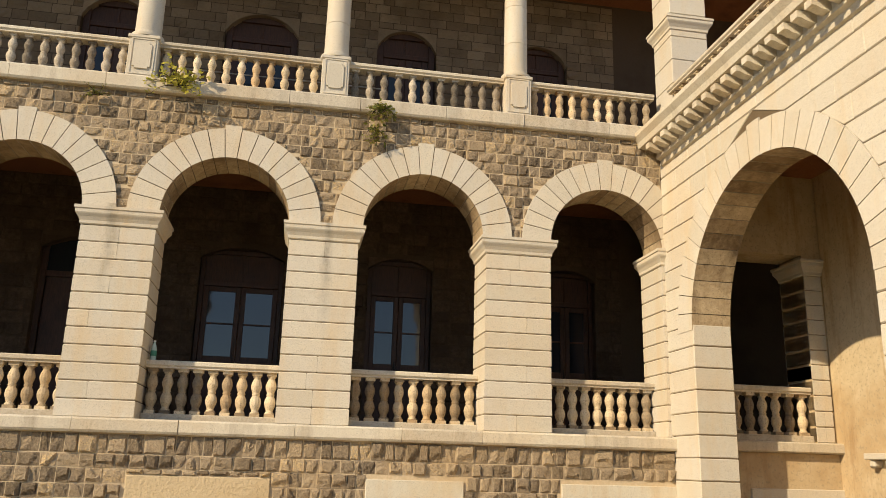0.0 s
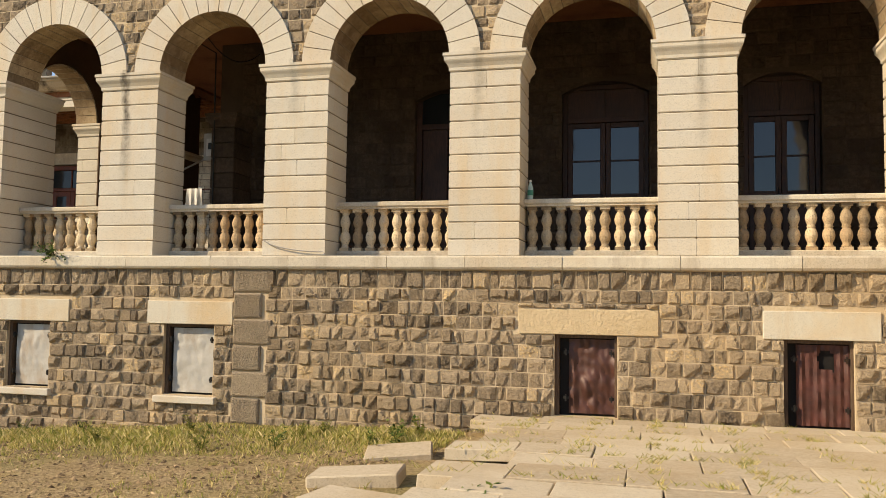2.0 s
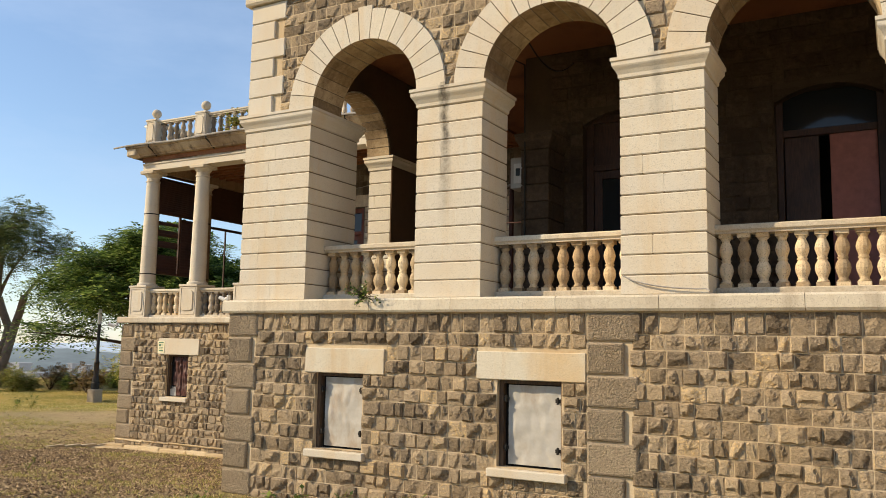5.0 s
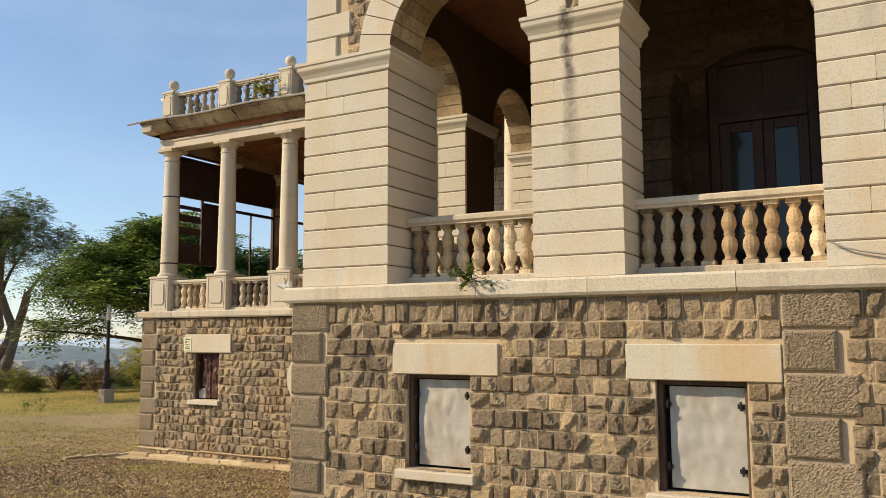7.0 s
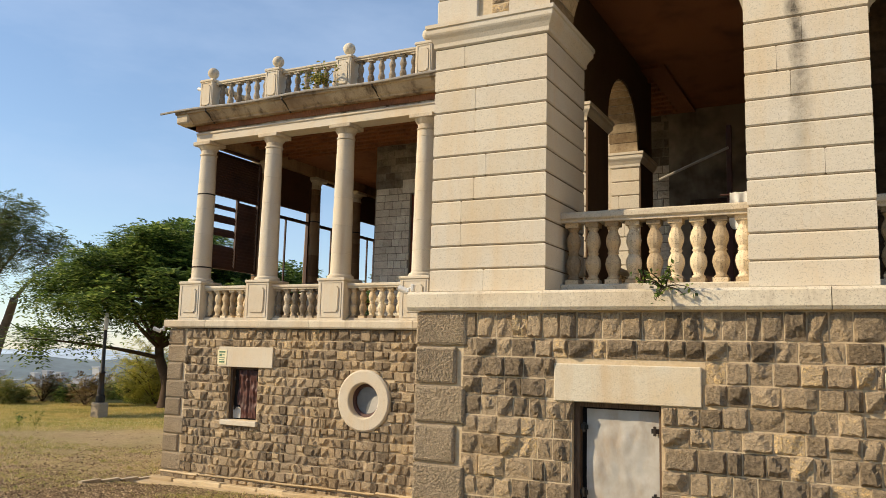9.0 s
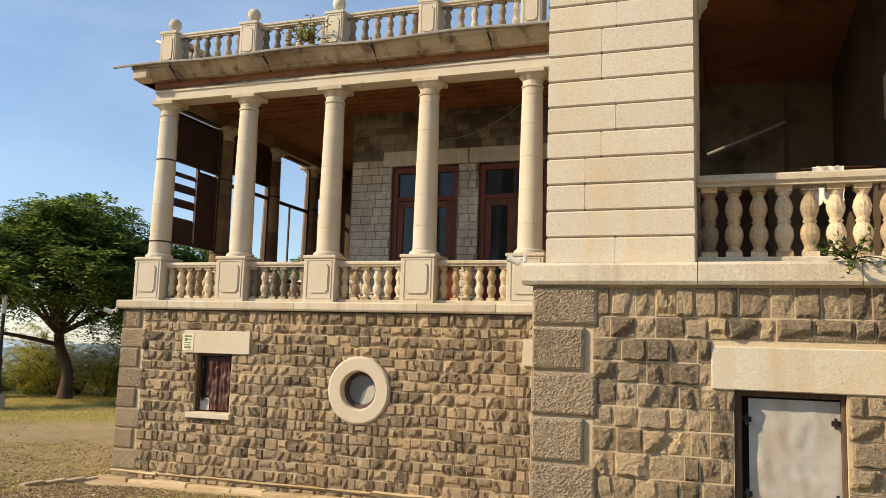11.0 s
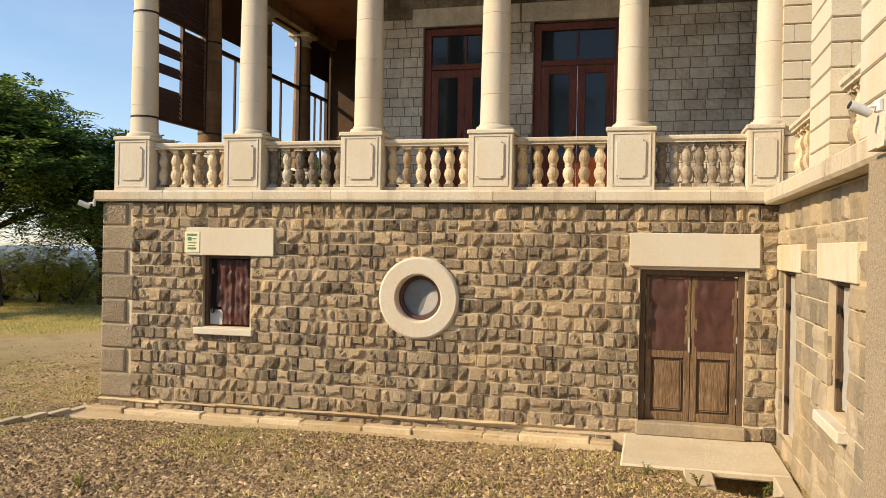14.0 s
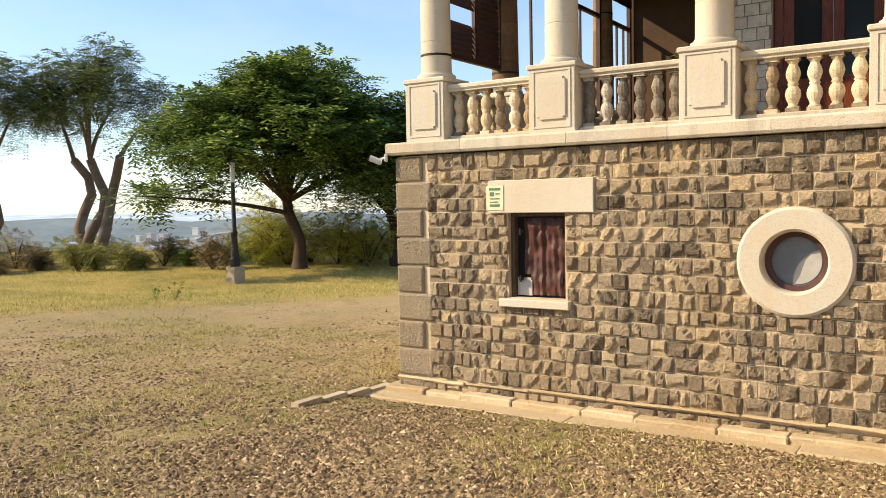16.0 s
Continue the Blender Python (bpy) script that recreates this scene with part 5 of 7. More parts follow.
def entablature():
    bm = bmesh.new()
    y = COL_Y - 0.19
    sweep(bm, [(y, ENT0), (y, ENT0 + 0.15), (y - 0.025, ENT0 + 0.165), (y - 0.025, ENT0 + 0.20), (y + 0.40, ENT0 + 0.20), (y + 0.40, ENT0)], -20.15, -10.4)
    root = structure("beam_veranda", bm, LIME, "pale grey stone beam over the veranda columns")
    frng, x = random.Random(19), -20.15
    while x < -10.5:
        w = frng.uniform(0.35, 0.9)
        e = min(x + w, -10.4)
        part("frieze_stone", box_bm(x + 0.003, e - 0.003, y + 0.02 + frng.uniform(-0.008, 0.012), y + 0.40, ENT0 + 0.203, ENT1 - 0.002, 0.01), STAINED_LIME, root, "rust-stained frieze stone")
        x = e
    bm = bmesh.new()
    sweep(bm, [(-20.15 + 0.0, ENT0), (-20.15, ENT1), (-19.75, ENT1), (-19.75, ENT0)], 0, 7.2)
    bm.transform(Matrix(((0, 1, 0, 0), (1, 0, 0, COL_Y + 0.21), (0, 0, 1, 0), (0, 0, 0, 1))))
    bmesh.ops.recalc_face_normals(bm, faces=bm.faces[:])
    part("end_beam", bm, RUST_STONE, root)
    # cornice: mouldings stepping out to a thin eave
    bm = bmesh.new()
    sweep(bm, [(y - 0.02, ENT1), (y - 0.13, ENT1 + 0.005), (y - 0.14, ENT1 + 0.03), (y - 0.19, ENT1 + 0.06), (y - 0.27, ENT1 + 0.15), (y - 0.29, ENT1 + 0.19), (y - 0.34, ENT1 + 0.20), (y - 0.34, ENT1 + 0.27), (y + 0.4, ENT1 + 0.34), (y + 0.4, ENT1)], -20.5, -10.4)
    part("cornice", bm, STAINED_LIME, root, "stained projecting stone cornice")
    bm = box_bm(-20.5, -20.15, y - 0.30, 24.4, ENT1, ENT1 + 0.27, 0.03)
    part("end_cornice", bm, LIME_OLD, root)
    for x in (-19.6, -17.55, -15.4, -13.3):
        bm = bmesh.new()
        tube(bm, [(x, y - 0.36, ENT1 + 0.30), (x, y - 0.36, ENT1 + 0.18), (x + 0.01, y - 0.22, ENT1 + 0.10), (x + 0.01, y - 0.06, ENT1 - 0.02)], [0.018] * 4, 6)
        part("gutter_bracket", bm, IRON, root, "rusty iron bracket")
    bm = bmesh.new()
    tube(bm, [(-20.9 + 0.5 * k, y - 0.375, ENT1 + 0.25 + 0.02 * math.sin(k)) for k in range(20)], [0.025] * 20, 6)
    part("gutter_pipe", bm, CABLE, root, "thin grey pipe along the eave")
    return root


entablature()
structure("roof_veranda", box_bm(-20.3, -10.0, 16.9, 24.6, ENT1 + 0.02, ENT1 + 0.30), PLASTER, "flat terrace roof over the veranda")
TERRACE = ENT1 + 0.30
for k, x in enumerate(COLS[:5]):
    pd = pedestal(pose(x, 16.92, TERRACE), 0.36, 0.36, 0.74, "terrace pedestals", "stone terrace pedestal with a ball finial")
    bm = bmesh.new()
    lathe(bm, [(0.06, 0.0), (0.075, 0.03), (0.05, 0.05), (0.05, 0.07)], 12, (0, 0, 0.74))
    part("finial_neck", bm, LIME_OLD, pd)
    bm = bmesh.new()
    bmesh.ops.create_icosphere(bm, subdivisions=3, radius=0.125)
    bmesh.ops.translate(bm, vec=(0, 0, 0.74 + 0.19), verts=bm.verts)
    part("ball_finial", bm, LIME_OLD, pd, "round stone ball", smooth=True)
    nxt = COLS[k + 1] if k < 4 else -10.6
    balustrade(pose(x + 0.18, 16.92, TERRACE), nxt - x - 0.36, 6, 0.70, "weathered terrace balustrade against the sky", "terrace balustrades", 0.20, base_h=0.05, rail_h=0.08, r=0.07, stone=GREYED_BALUSTER)
for k in range(2):
    balustrade(pose(-19.95, 16.92 + 0.18 + 1.9 * (k + 1) - 0.36, TERRACE, 0, 0, -90), 1.54, 6, 0.70, "weathered terrace balustrade against the sky", "terrace balustrades", 0.20, base_h=0.05, rail_h=0.08, r=0.07, stone=GREYED_BALUSTER)

# back wall of the veranda with its two red doors
VER_Y = 19.4
VER_DOORS = [(-16.22, -14.78), (-14.33, -12.90)]
bm = bmesh.new()
ver = Matrix.Translation((0, VER_Y, 0))
wall_grid(bm, ver, -17.15, -7.5, LEDGE1 - 0.1, ENT1 + 0.3, 0.4, [(a, b, LEDGE1, 6.08) for a, b in VER_DOORS])
VER_WALL = structure("wall_veranda", bm, VER_MORTAR, "grey coursed stone wall behind the veranda, darkened with soot and shade near the ceiling")
structure("wall_veranda_return", box_bm(-17.15, -16.75, VER_Y + 0.4, 24.6, LEDGE1 - 0.1, ENT1), DARK_PLASTER, "stone return wall at the veranda's end")
structure("wall_veranda_end", box_bm(-20.0, -17.15, 24.2, 24.6, LEDGE1 - 0.1, ENT1), DARK_PLASTER, "dark brown end wall of the veranda")
structure("wall_wing_rear", box_bm(WING_X0 + 0.05, -10.9, 24.6, 25.0, -0.6, LEDGE0), MORTAR, "rear basement wall of the wing")
structure("wall_wing_end", box_bm(WING_X0 + 0.03, WING_X0 + 0.45, WING_Y + 0.5, 24.6, -0.6, LEDGE0), MORTAR, "end basement wall of the wing")
for a, b in VER_DOORS:
    french_window(pose(a, VER_Y + 0.06, LEDGE1), b - a, 6.06 - LEDGE1, RED_WOOD, "veranda doors", "varnished red timber french door with tall dark panes", 0.66, 1, low=0.75, broad=True)
for a, b in VER_DOORS:
    bm = box_bm(a - 0.21, b + 0.21, -0.02, 0.02, 6.09, 6.40, 0.01)
    bm.transform(ver)
    part("flat_arch", bm, GREY_STONE, VER_WALL)


# timber screens in the veranda's open end
def screen(y0, y1, kind):
    root = empty("timber_screen", pose(-19.95, (y0 + y1) / 2, LEDGE1), "broken dark timber louvre screen at the veranda's end", "screen", "veranda screens")
    L, zb, zt = (y1 - y0) / 2, PED_H - 0.05 if kind else PED_H + 0.35, ENT0 - LEDGE1
    for y in (-L, L):
        part("post", box_bm(-0.04, 0.04, y - 0.04, y + 0.04, zb, zt, 0.004), BROWN_WOOD, root)
    mid = zb + (zt - zb) * 0.60
    for z in (zb, mid, zt - 0.05):
        part("rail", box_bm(-0.035, 0.035, -L + 0.04, L - 0.04, z, z + 0.07, 0.004), BROWN_WOOD, root)
    if kind == 0:
        part("post", box_bm(-0.03, 0.03, 0.02, 0.08, zb + 0.07, mid, 0.004), BROWN_WOOD, root)
        n = 16
        for k in range(n):                      # upper louvres, closed
            z = mid + 0.09 + (zt - 0.08 - mid - 0.09) * k / n
            bm = box_bm(-0.055, 0.055, -L + 0.05, L - 0.05, -0.006, 0.006)
            bm.transform(pose(0, 0, z, 0, 58, 0))
            part("louvre", bm, BROWN_WOOD, root)
        n = 20
        for k in range(n):                      # lower louvres, some lost on the near half
            z = zb + 0.10 + (mid - zb - 0.12) * k / n
            for s in (0, 1):
                if s == 0 and k in (6, 7, 8, 11, 12, 15, 16, 18, 19):
                    continue
                a, b = (-L + 0.05, 0.0) if s == 0 else (0.10, L - 0.05)
                bm = box_bm(-0.06, 0.06, a, b, -0.006, 0.006)
                bm.transform(pose(0, 0, z, 0, 58, 0))
                part("louvre", bm, BROWN_WOOD, root)
    else:
        for y in (-L * 0.15, L * 0.45)[: kind]:
            part("bar", box_bm(-0.02, 0.02, y - 0.02, y + 0.02, zb + 0.07, mid, 0.003), BROWN_WOOD, root)


screen(COL_Y + 0.2, 18.64, 0)
screen(19.04, 20.6, 1)
screen(21.0, 22.5, 1)
screen(22.9, 24.1, 2)


def board_panel(y0, y1, z0, z1):
    """Dark boards that close the upper part of an opening in the veranda's end."""
    root = empty("board_panel", pose(-19.95, (y0 + y1) / 2, z0), "dark brown boards closing the top of a veranda opening", "panel", "veranda screens")
    w, n = (y1 - y0) / 2, max(int((z1 - z0) / 0.14), 2)
    for k in range(n):
        ob = part("board", box_bm(-0.012, 0.012, -w, w, 0.004, (z1 - z0) / n + 0.012, 0.003), BROWN_WOOD, root)
        ob.matrix_basis = pose(0.008 * (k % 2), 0, (z1 - z0) / n * k, 0, 7, 0)
    for s in (-1, 1):
        part("batten", box_bm(0.02, 0.05, s * w - 0.03, s * w + 0.03, 0, z1 - z0, 0.004), BROWN_WOOD, root)


board_panel(19.04, 20.6, 6.02, ENT0)
board_panel(22.9, 24.1, 6.2, ENT0)


# ---- entrance block: wall facing left with the great arch ----
ARCH_Y, ARCH_Z, ARCH_R, ARCH_T = 8.30, 4.50, 1.82, 0.55
ent = pose(ENT_X, 0, 0, 0, 0, -90)         # u = -y
bm = bmesh.new()
ARCH_OUT = ARCH_R + 0.42
arcade_wall(bm, ent, [(-ARCH_Y, ARCH_R)], -ARCH_Y - ARCH_R - 0.6, -3.0, ARCH_Z, 7.15, ARCH_T, 0.03)
ENT_WALL = structure("wall_entrance", bm, JOINT, "cream ashlar wall of the entrance block, joints channelled")
bm = bmesh.new()
wall_grid(bm, ent, -10.82, -3.0, 0.4, ARCH_Z, ARCH_T, [(-ARCH_Y - ARCH_R, -ARCH_Y + ARCH_R, 0.4, ARCH_Z)])
part("lower_wall", bm, JOINT, ENT_WALL)


def ashlar():
    """Cream ashlar blocks proud of the dark joints, in courses, cut to the curve of the arch ring."""
    h = 0.295

    def half_at(z):
        if z < ARCH_Z:
            return ARCH_R - 0.012
        return math.sqrt(ARCH_OUT ** 2 - (z - ARCH_Z) ** 2) + 0.008 if z - ARCH_Z < ARCH_OUT else 0.0
    z, k = 0.75, 0
    while z < 7.1:
        zc = z + h / 2
        lo, hi = half_at(z if zc > ARCH_Z else zc), half_at(z + h if zc > ARCH_Z else zc)
        half = min(lo, hi) if lo and hi else lo
        spans = [(-10.90, -ARCH_Y - half, 1), (-ARCH_Y + half, -3.0, 0)] if half else [(-10.90, -3.0, 2)]
        for a, b, side in spans:
            u = a
            n = 0
            while u < b - 0.02:
                w = 0.9 if n or k % 2 else 0.5
                if b - u - w < 0.3:
                    w = b - u
                n += 1
                by_arch = half and (side == 1 and abs(u + w - b) < 0.01 or side == 0 and abs(u - a) < 0.01)
                m = ent @ Matrix.Translation((u, -0.012, z + 0.005))
                if by_arch and zc > ARCH_Z:
                    bm = box_bm(0, w - 0.003, 0, 0.112, 0, h - 0.010)
                    for v in bm.verts:
                        cut = (lo if v.co.z < 0.1 else hi) - half
                        if side == 1 and v.co.x > 0.01:
                            v.co.x = max(v.co.x - cut, 0.02)
                        elif side == 0 and v.co.x < 0.01:
                            v.co.x = min(cut, w - 0.02)
                    bmesh.ops.bevel(bm, geom=bm.edges[:], offset=0.008, segments=1, affect="EDGES")
                    piece("ashlar", mesh_of(bm, "block", LIME), ENT_WALL, m)
                else:
                    piece("ashlar", block_mesh(w - 0.003, (ARCH_T if by_arch else 0.1) + 0.012, h - 0.010, LIME), ENT_WALL, m)
                u += w
        z += h
        k += 1


ashlar()
arch(pose(ENT_X - 0.02, ARCH_Y, ARCH_Z, 0, 0, -90), ARCH_R, ARCH_OUT, ARCH_T + 0.02, "great round entrance arch of cream voussoirs", "entrance arch", 25)


def entrance_cornice():
    bm = bmesh.new()
    sweep(bm, [(0.0, 7.10), (-0.05, 7.12), (-0.06, 7.20), (-0.12, 7.22), (-0.12, 7.26), (0.3, 7.26), (0.3, 7.10)], -10.78, -3.0)
    sweep(bm, [(-0.10, 7.40), (-0.34, 7.42), (-0.36, 7.50), (-0.42, 7.58), (-0.42, 7.64), (0.3, 7.66), (0.3, 7.40)], -11.0, -3.0)
    sweep(bm, [(-0.10, 7.26), (-0.10, 7.40), (0.3, 7.40), (0.3, 7.26)], -10.8, -3.0)
    bm.transform(ent)
    root = structure("cornice_entrance", bm, LIME_OLD, "moulded cream cornice with a row of modillions")
    bm = bmesh.new()
    sweep(bm, [(-0.10, 0.0), (-0.22, 0.02), (-0.28, 0.05), (-0.33, 0.05), (-0.33, 0.13), (-0.10, 0.13)], 0, 0.12)
    me = mesh_of(bm, "modillion", LIME_OLD)
    for k in range(30):
        piece("modillion", me, root, ent @ Matrix.Translation((-10.68 + 0.25 * k, 0, 7.265)))
    return root


entrance_cornice()
balustrade(pose(ENT_X + 0.12, 10.6, 7.66, 0, 0, -90), 7.4, 32, 0.66, "cream balustrade above the entrance cornice", "upper balustrades", 0.22, base_h=0.06, rail_h=0.09, r=0.066)
root = empty("square_pier", pose(6.05, 10.95, 7.66), "square cream ashlar pier of the upper storey", "pier")
for k in range(8):
    piece("block", block_mesh(0.62, 0.62, 0.40, LIME), root, Matrix.Translation((-0.31, -0.31, 0.404 * k)))
bm = bmesh.new()
cap_profile(bm, -0.31, 0.31, -0.31, 0.31, 1.72, 1.95)
part("impost", bm, LIME, root)

# inside the porch: the front goes on behind the arch
bm = bmesh.new()
wall_grid(bm, Matrix.Translation((0, PIER_Y, 0)), ENT_X + ARCH_T, 9.0, LEDGE1, 7.5, 0.6, [(6.35, 7.84, LEDGE1, 5.9)])
porch = structure("wall_porch", bm, PLASTER, "sun-stained plaster wall inside the porch")
bm = bmesh.new()
wall_grid(bm, Matrix.Translation((0, PIER_Y - 0.06, 0)), ENT_X + ARCH_T, 10.6, 0.4, LEDGE1 - 0.16, 0.5, [(6.95, 7.85, 0.9, 2.12)])
part("porch_plinth", bm, PLASTER, porch)
part("porch_ledge", box_bm(ENT_X + ARCH_T, 10.6, PIER_Y - 0.18, PIER_Y + 0.5, LEDGE1 - 0.155, LEDGE1 - 0.003, 0.02), LIME_OLD, porch)
part("porch_lintel", box_bm(6.7, 8.4, PIER_Y - 0.09, PIER_Y + 0.1, 2.12, 2.44, 0.01), LIME, porch)
pier(7.84, 8.12, PIER_Y - 0.02, PIER_Y + 0.62, "porch piers", "cream channelled pier inside the porch")
balustrade(pose(6.36, 11.05, LEDGE1), 1.48, 7, 0.80, "cream balustrade inside the porch", "arcade balustrades")
structure("ceiling_porch", box_bm(ENT_X, 10.8, 3.0, 11.0, 7.18, 7.3), CEIL_WOOD, "dark boarded porch ceiling")
root = empty("bracket_shelf", pose(8.13, 9.75, 2.86, 0, 0, -90), "cream stone shelf on small brackets", "shelf")
part("slab", box_bm(-0.35, 0.6, -0.16, 0.12, 0, 0.08, 0.01), LIME, root)
for k in range(3):
    part("bracket", box_bm(-0.3 + 0.3 * k, -0.2 + 0.3 * k, -0.12, 0.12, -0.10, 0.0, 0.02), LIME, root)


# ---- basement shutters and doors ----
def crumpled(w, h, amp, ribs, rng, hole=None):
    """A battered sheet of corrugated metal: x 0..w, z 0..h, facing -y."""
    bm = bmesh.new()
    nx, nz = 28, 30
    off = rng.uniform(0, 50)
    g = {}
    for i in range(nx + 1):
        for j in range(nz + 1):
            x, z = w * i / nx, h * j / nz
            y = amp * 1.3 * noise.noise((x * 5 + off, z * 4, 0)) + amp * (1.0 - 2.2 * abs(noise.noise((x * 8 + off, z * 6 + x * 3, 3)))) + amp * 0.5 * abs(noise.noise((x * 17, z * 13 - x * 5 + off, 5)))
            y += ribs * math.sin(2 * math.pi * x / 0.085)
            g[i, j] = bm.verts.new((x, y, z))
    for i in range(nx):
        for j in range(nz):
            x, z = w * (i + 0.5) / nx, h * (j + 0.5) / nz
            if hole and hole[0] + 0.04 * noise.noise((x * 20, z * 20, 9)) < x < hole[1] and hole[2] < z + 0.05 * noise.noise((x * 15, z * 15, 2)) < hole[3]:
                continue
            bm.faces.new((g[i, j], g[i + 1, j], g[i + 1, j + 1], g[i, j + 1]))
    ex = bmesh.ops.extrude_face_region(bm, geom=bm.faces[:])
    bmesh.ops.translate(bm, vec=(0, 0.003, 0), verts=[q for q in ex["geom"] if isinstance(q, bmesh.types.BMVert)])
    bmesh.ops.recalc_face_normals(bm, faces=bm.faces[:])
    return bm


def shutter(r, m, mat, frame_mat, label, ribs, amp, seed, hole=None, left_gap=0.05):
    a, b, c, d = r
    rng = random.Random(seed)
    root = empty("basement_door", m @ Matrix.Translation((a, 0.10, c)), label, "door", "basement doors")
    w, h, t = b - a, d - c, 0.055
    part("jamb", box_bm(0, t, -0.04, 0.06, 0, h, 0.005), frame_mat, root)
    part("jamb", box_bm(w - t * 0.6, w, -0.04, 0.06, 0, h, 0.005), frame_mat, root)
    part("head", box_bm(t, w - t * 0.6, -0.04, 0.06, h - t * 0.8, h, 0.005), frame_mat, root)
    bm = crumpled(w - t - left_gap - 0.035, h - 0.09, amp, ribs, rng, hole)
    bmesh.ops.translate(bm, vec=(t + left_gap, 0.0, 0.03), verts=bm.verts)
    part("sheet", bm, mat, root, "battered metal sheet", smooth=True)
    part("backing", box_bm(t, w - t * 0.6, 0.05, 0.07, 0, h), BLACK_VOID, root, "near-black panel standing in for the unlit gap behind the sheet")
    for s, x in ((0, t + left_gap * 0.7), (1, w - 0.07)):
        for z in (h * 0.22, h * 0.78):
            bm = bmesh.new()
            add_box(bm, x - 0.03, x + 0.035, -0.035, -0.02, z - 0.02, z + 0.02)
            add_box(bm, x - 0.01, x + 0.01, -0.05, -0.02, z - 0.04, z + 0.04)
            part("hinge", bm, IRON, root, "rusty iron hinge")
    return root


shutter(MAIN_OPEN["C"], face_front, GREY_SHEET, OLD_WOOD, "pale grey sheet-metal hatch in a dark timber frame", 0.0, 0.007, 1)
shutter(MAIN_OPEN["D"], face_front, GREY_SHEET, OLD_WOOD, "pale grey sheet-metal hatch in a dark timber frame", 0.0, 0.007, 2)
shutter(MAIN_OPEN["E"], face_front, PATCH, OLD_WOOD, "crumpled rusty red metal hatch door", 0.003, 0.026, 3, None, 0.12)
shutter(MAIN_OPEN["F"], face_front, RED_SHEET, OLD_WOOD, "torn corrugated red metal hatch door", 0.008, 0.012, 4, (0.24, 0.42, 0.66, 0.88), 0.10)
shutter(MAIN_OPEN["G"], face_front, RED_SHEET, OLD_WOOD, "corrugated rusty red metal hatch door", 0.008, 0.008, 5, (0.50, 0.60, 0.80, 0.90), 0.06)
shutter(WING_OPEN["A"], face_wing, RED_SHEET, OLD_WOOD, "crumpled rusty red sheet in the wing window", 0.008, 0.026, 6, (-0.1, 0.07, -0.1, 0.26), 0.11)
a_win = WING_OPEN["A"]
tagged(part("loose_sheet", box_bm(a_win[0] + 0.06, a_win[0] + 0.26, WING_Y + 0.118, WING_Y + 0.126, a_win[2] + 0.02, a_win[2] + 0.24, 0.002), GREY_SHEET), "pale grey loose sheet behind the window's torn corner", "sheet", kind="thing")
shutter(SIDE_OPEN["S"], face_side, GREY_SHEET, OLD_WOOD, "pale grey sheet-metal hatch in the side wall", 0.0, 0.006, 7)
shutter((6.95, 7.85, 0.9, 2.12), Matrix.Translation((0, PIER_Y - 0.06, 0)), RED_SHEET, OLD_WOOD, "rusty red metal hatch door inside the porch", 0.0, 0.008, 8)
d = shutter(SIDE_OPEN["T"], face_side, GREY_SHEET, OLD_WOOD, "half-open white painted plank door in the side wall", 0.004, 0.004, 9)


def double_door(r, m):
    a, b, c, d = r
    w, h = b - a, d - c
    root = empty("double_door", m @ Matrix.Translation((a, 0.10, c)), "weathered brown timber double door with metal-patched upper panels", "door")
    t = 0.07
    part("jamb", box_bm(0, t, -0.05, 0.08, 0, h, 0.006), OLD_WOOD, root)
    part("jamb", box_bm(w - t, w, -0.05, 0.08, 0, h, 0.006), OLD_WOOD, root)
    part("head", box_bm(t, w - t, -0.05, 0.08, h - t, h, 0.006), OLD_WOOD, root)
    part("threshold", box_bm(-0.03, w + 0.03, -0.19, 0.08, -0.16, 0.012, 0.02), SIDE_BASALT, root, "worn dark stone threshold")
    for s in (0, 1):
        x0 = t + 0.005 if s == 0 else w / 2 + 0.004
        x1 = w / 2 - 0.004 if s == 0 else w - t - 0.005
        hh = h - t - 0.02
        leaf = part("leaf", box_bm(x0, x1, 0.03, 0.045, 0.015, hh), OLD_WOOD, root)
        for a0, a1 in ((x0, x0 + 0.075), (x1 - 0.075, x1)):
            part("stile", box_bm(a0, a1, 0.0, 0.05, 0.015, hh, 0.006), WORN_WOOD, leaf)
        for z0, z1 in ((0.015, 0.12), (hh * 0.44, hh * 0.44 + 0.10), (hh - 0.03, hh)):
            part("rail", box_bm(x0 + 0.075, x1 - 0.075, 0.002, 0.05, z0, z1, 0.005), WORN_WOOD, leaf)
        bm = crumpled(x1 - x0 - 0.08, hh * 0.52, 0.009, 0.0, random.Random(20 + s))
        bmesh.ops.translate(bm, vec=(x0 + 0.04, -0.008, hh * 0.44 + 0.10), verts=bm.verts)
        part("metal_patch", bm, PATCH, leaf, "rusty brown metal patch", smooth=True)
        part("lower_panel", box_bm(x0 + 0.105, x1 - 0.105, 0.008, 0.03, 0.15, hh * 0.44 - 0.03, 0.02), WORN_WOOD, leaf)
        for z in (0.3, hh * 0.58, hh - 0.2):
            xx = x0 - 0.02 if s == 0 else x1 - 0.01
            part("hinge", box_bm(xx, xx + 0.03, -0.012, 0.0, z - 0.04, z + 0.04, 0.003), GREY_SHEET, leaf, "pale metal hinge")
    part("bolt", box_bm(w / 2 - 0.025, w / 2 - 0.005, -0.02, 0.0, h * 0.46, h * 0.56, 0.004), GREY_SHEET, root, "pale metal bolt")
    return root


double_door(WING_OPEN["B"], face_wing)


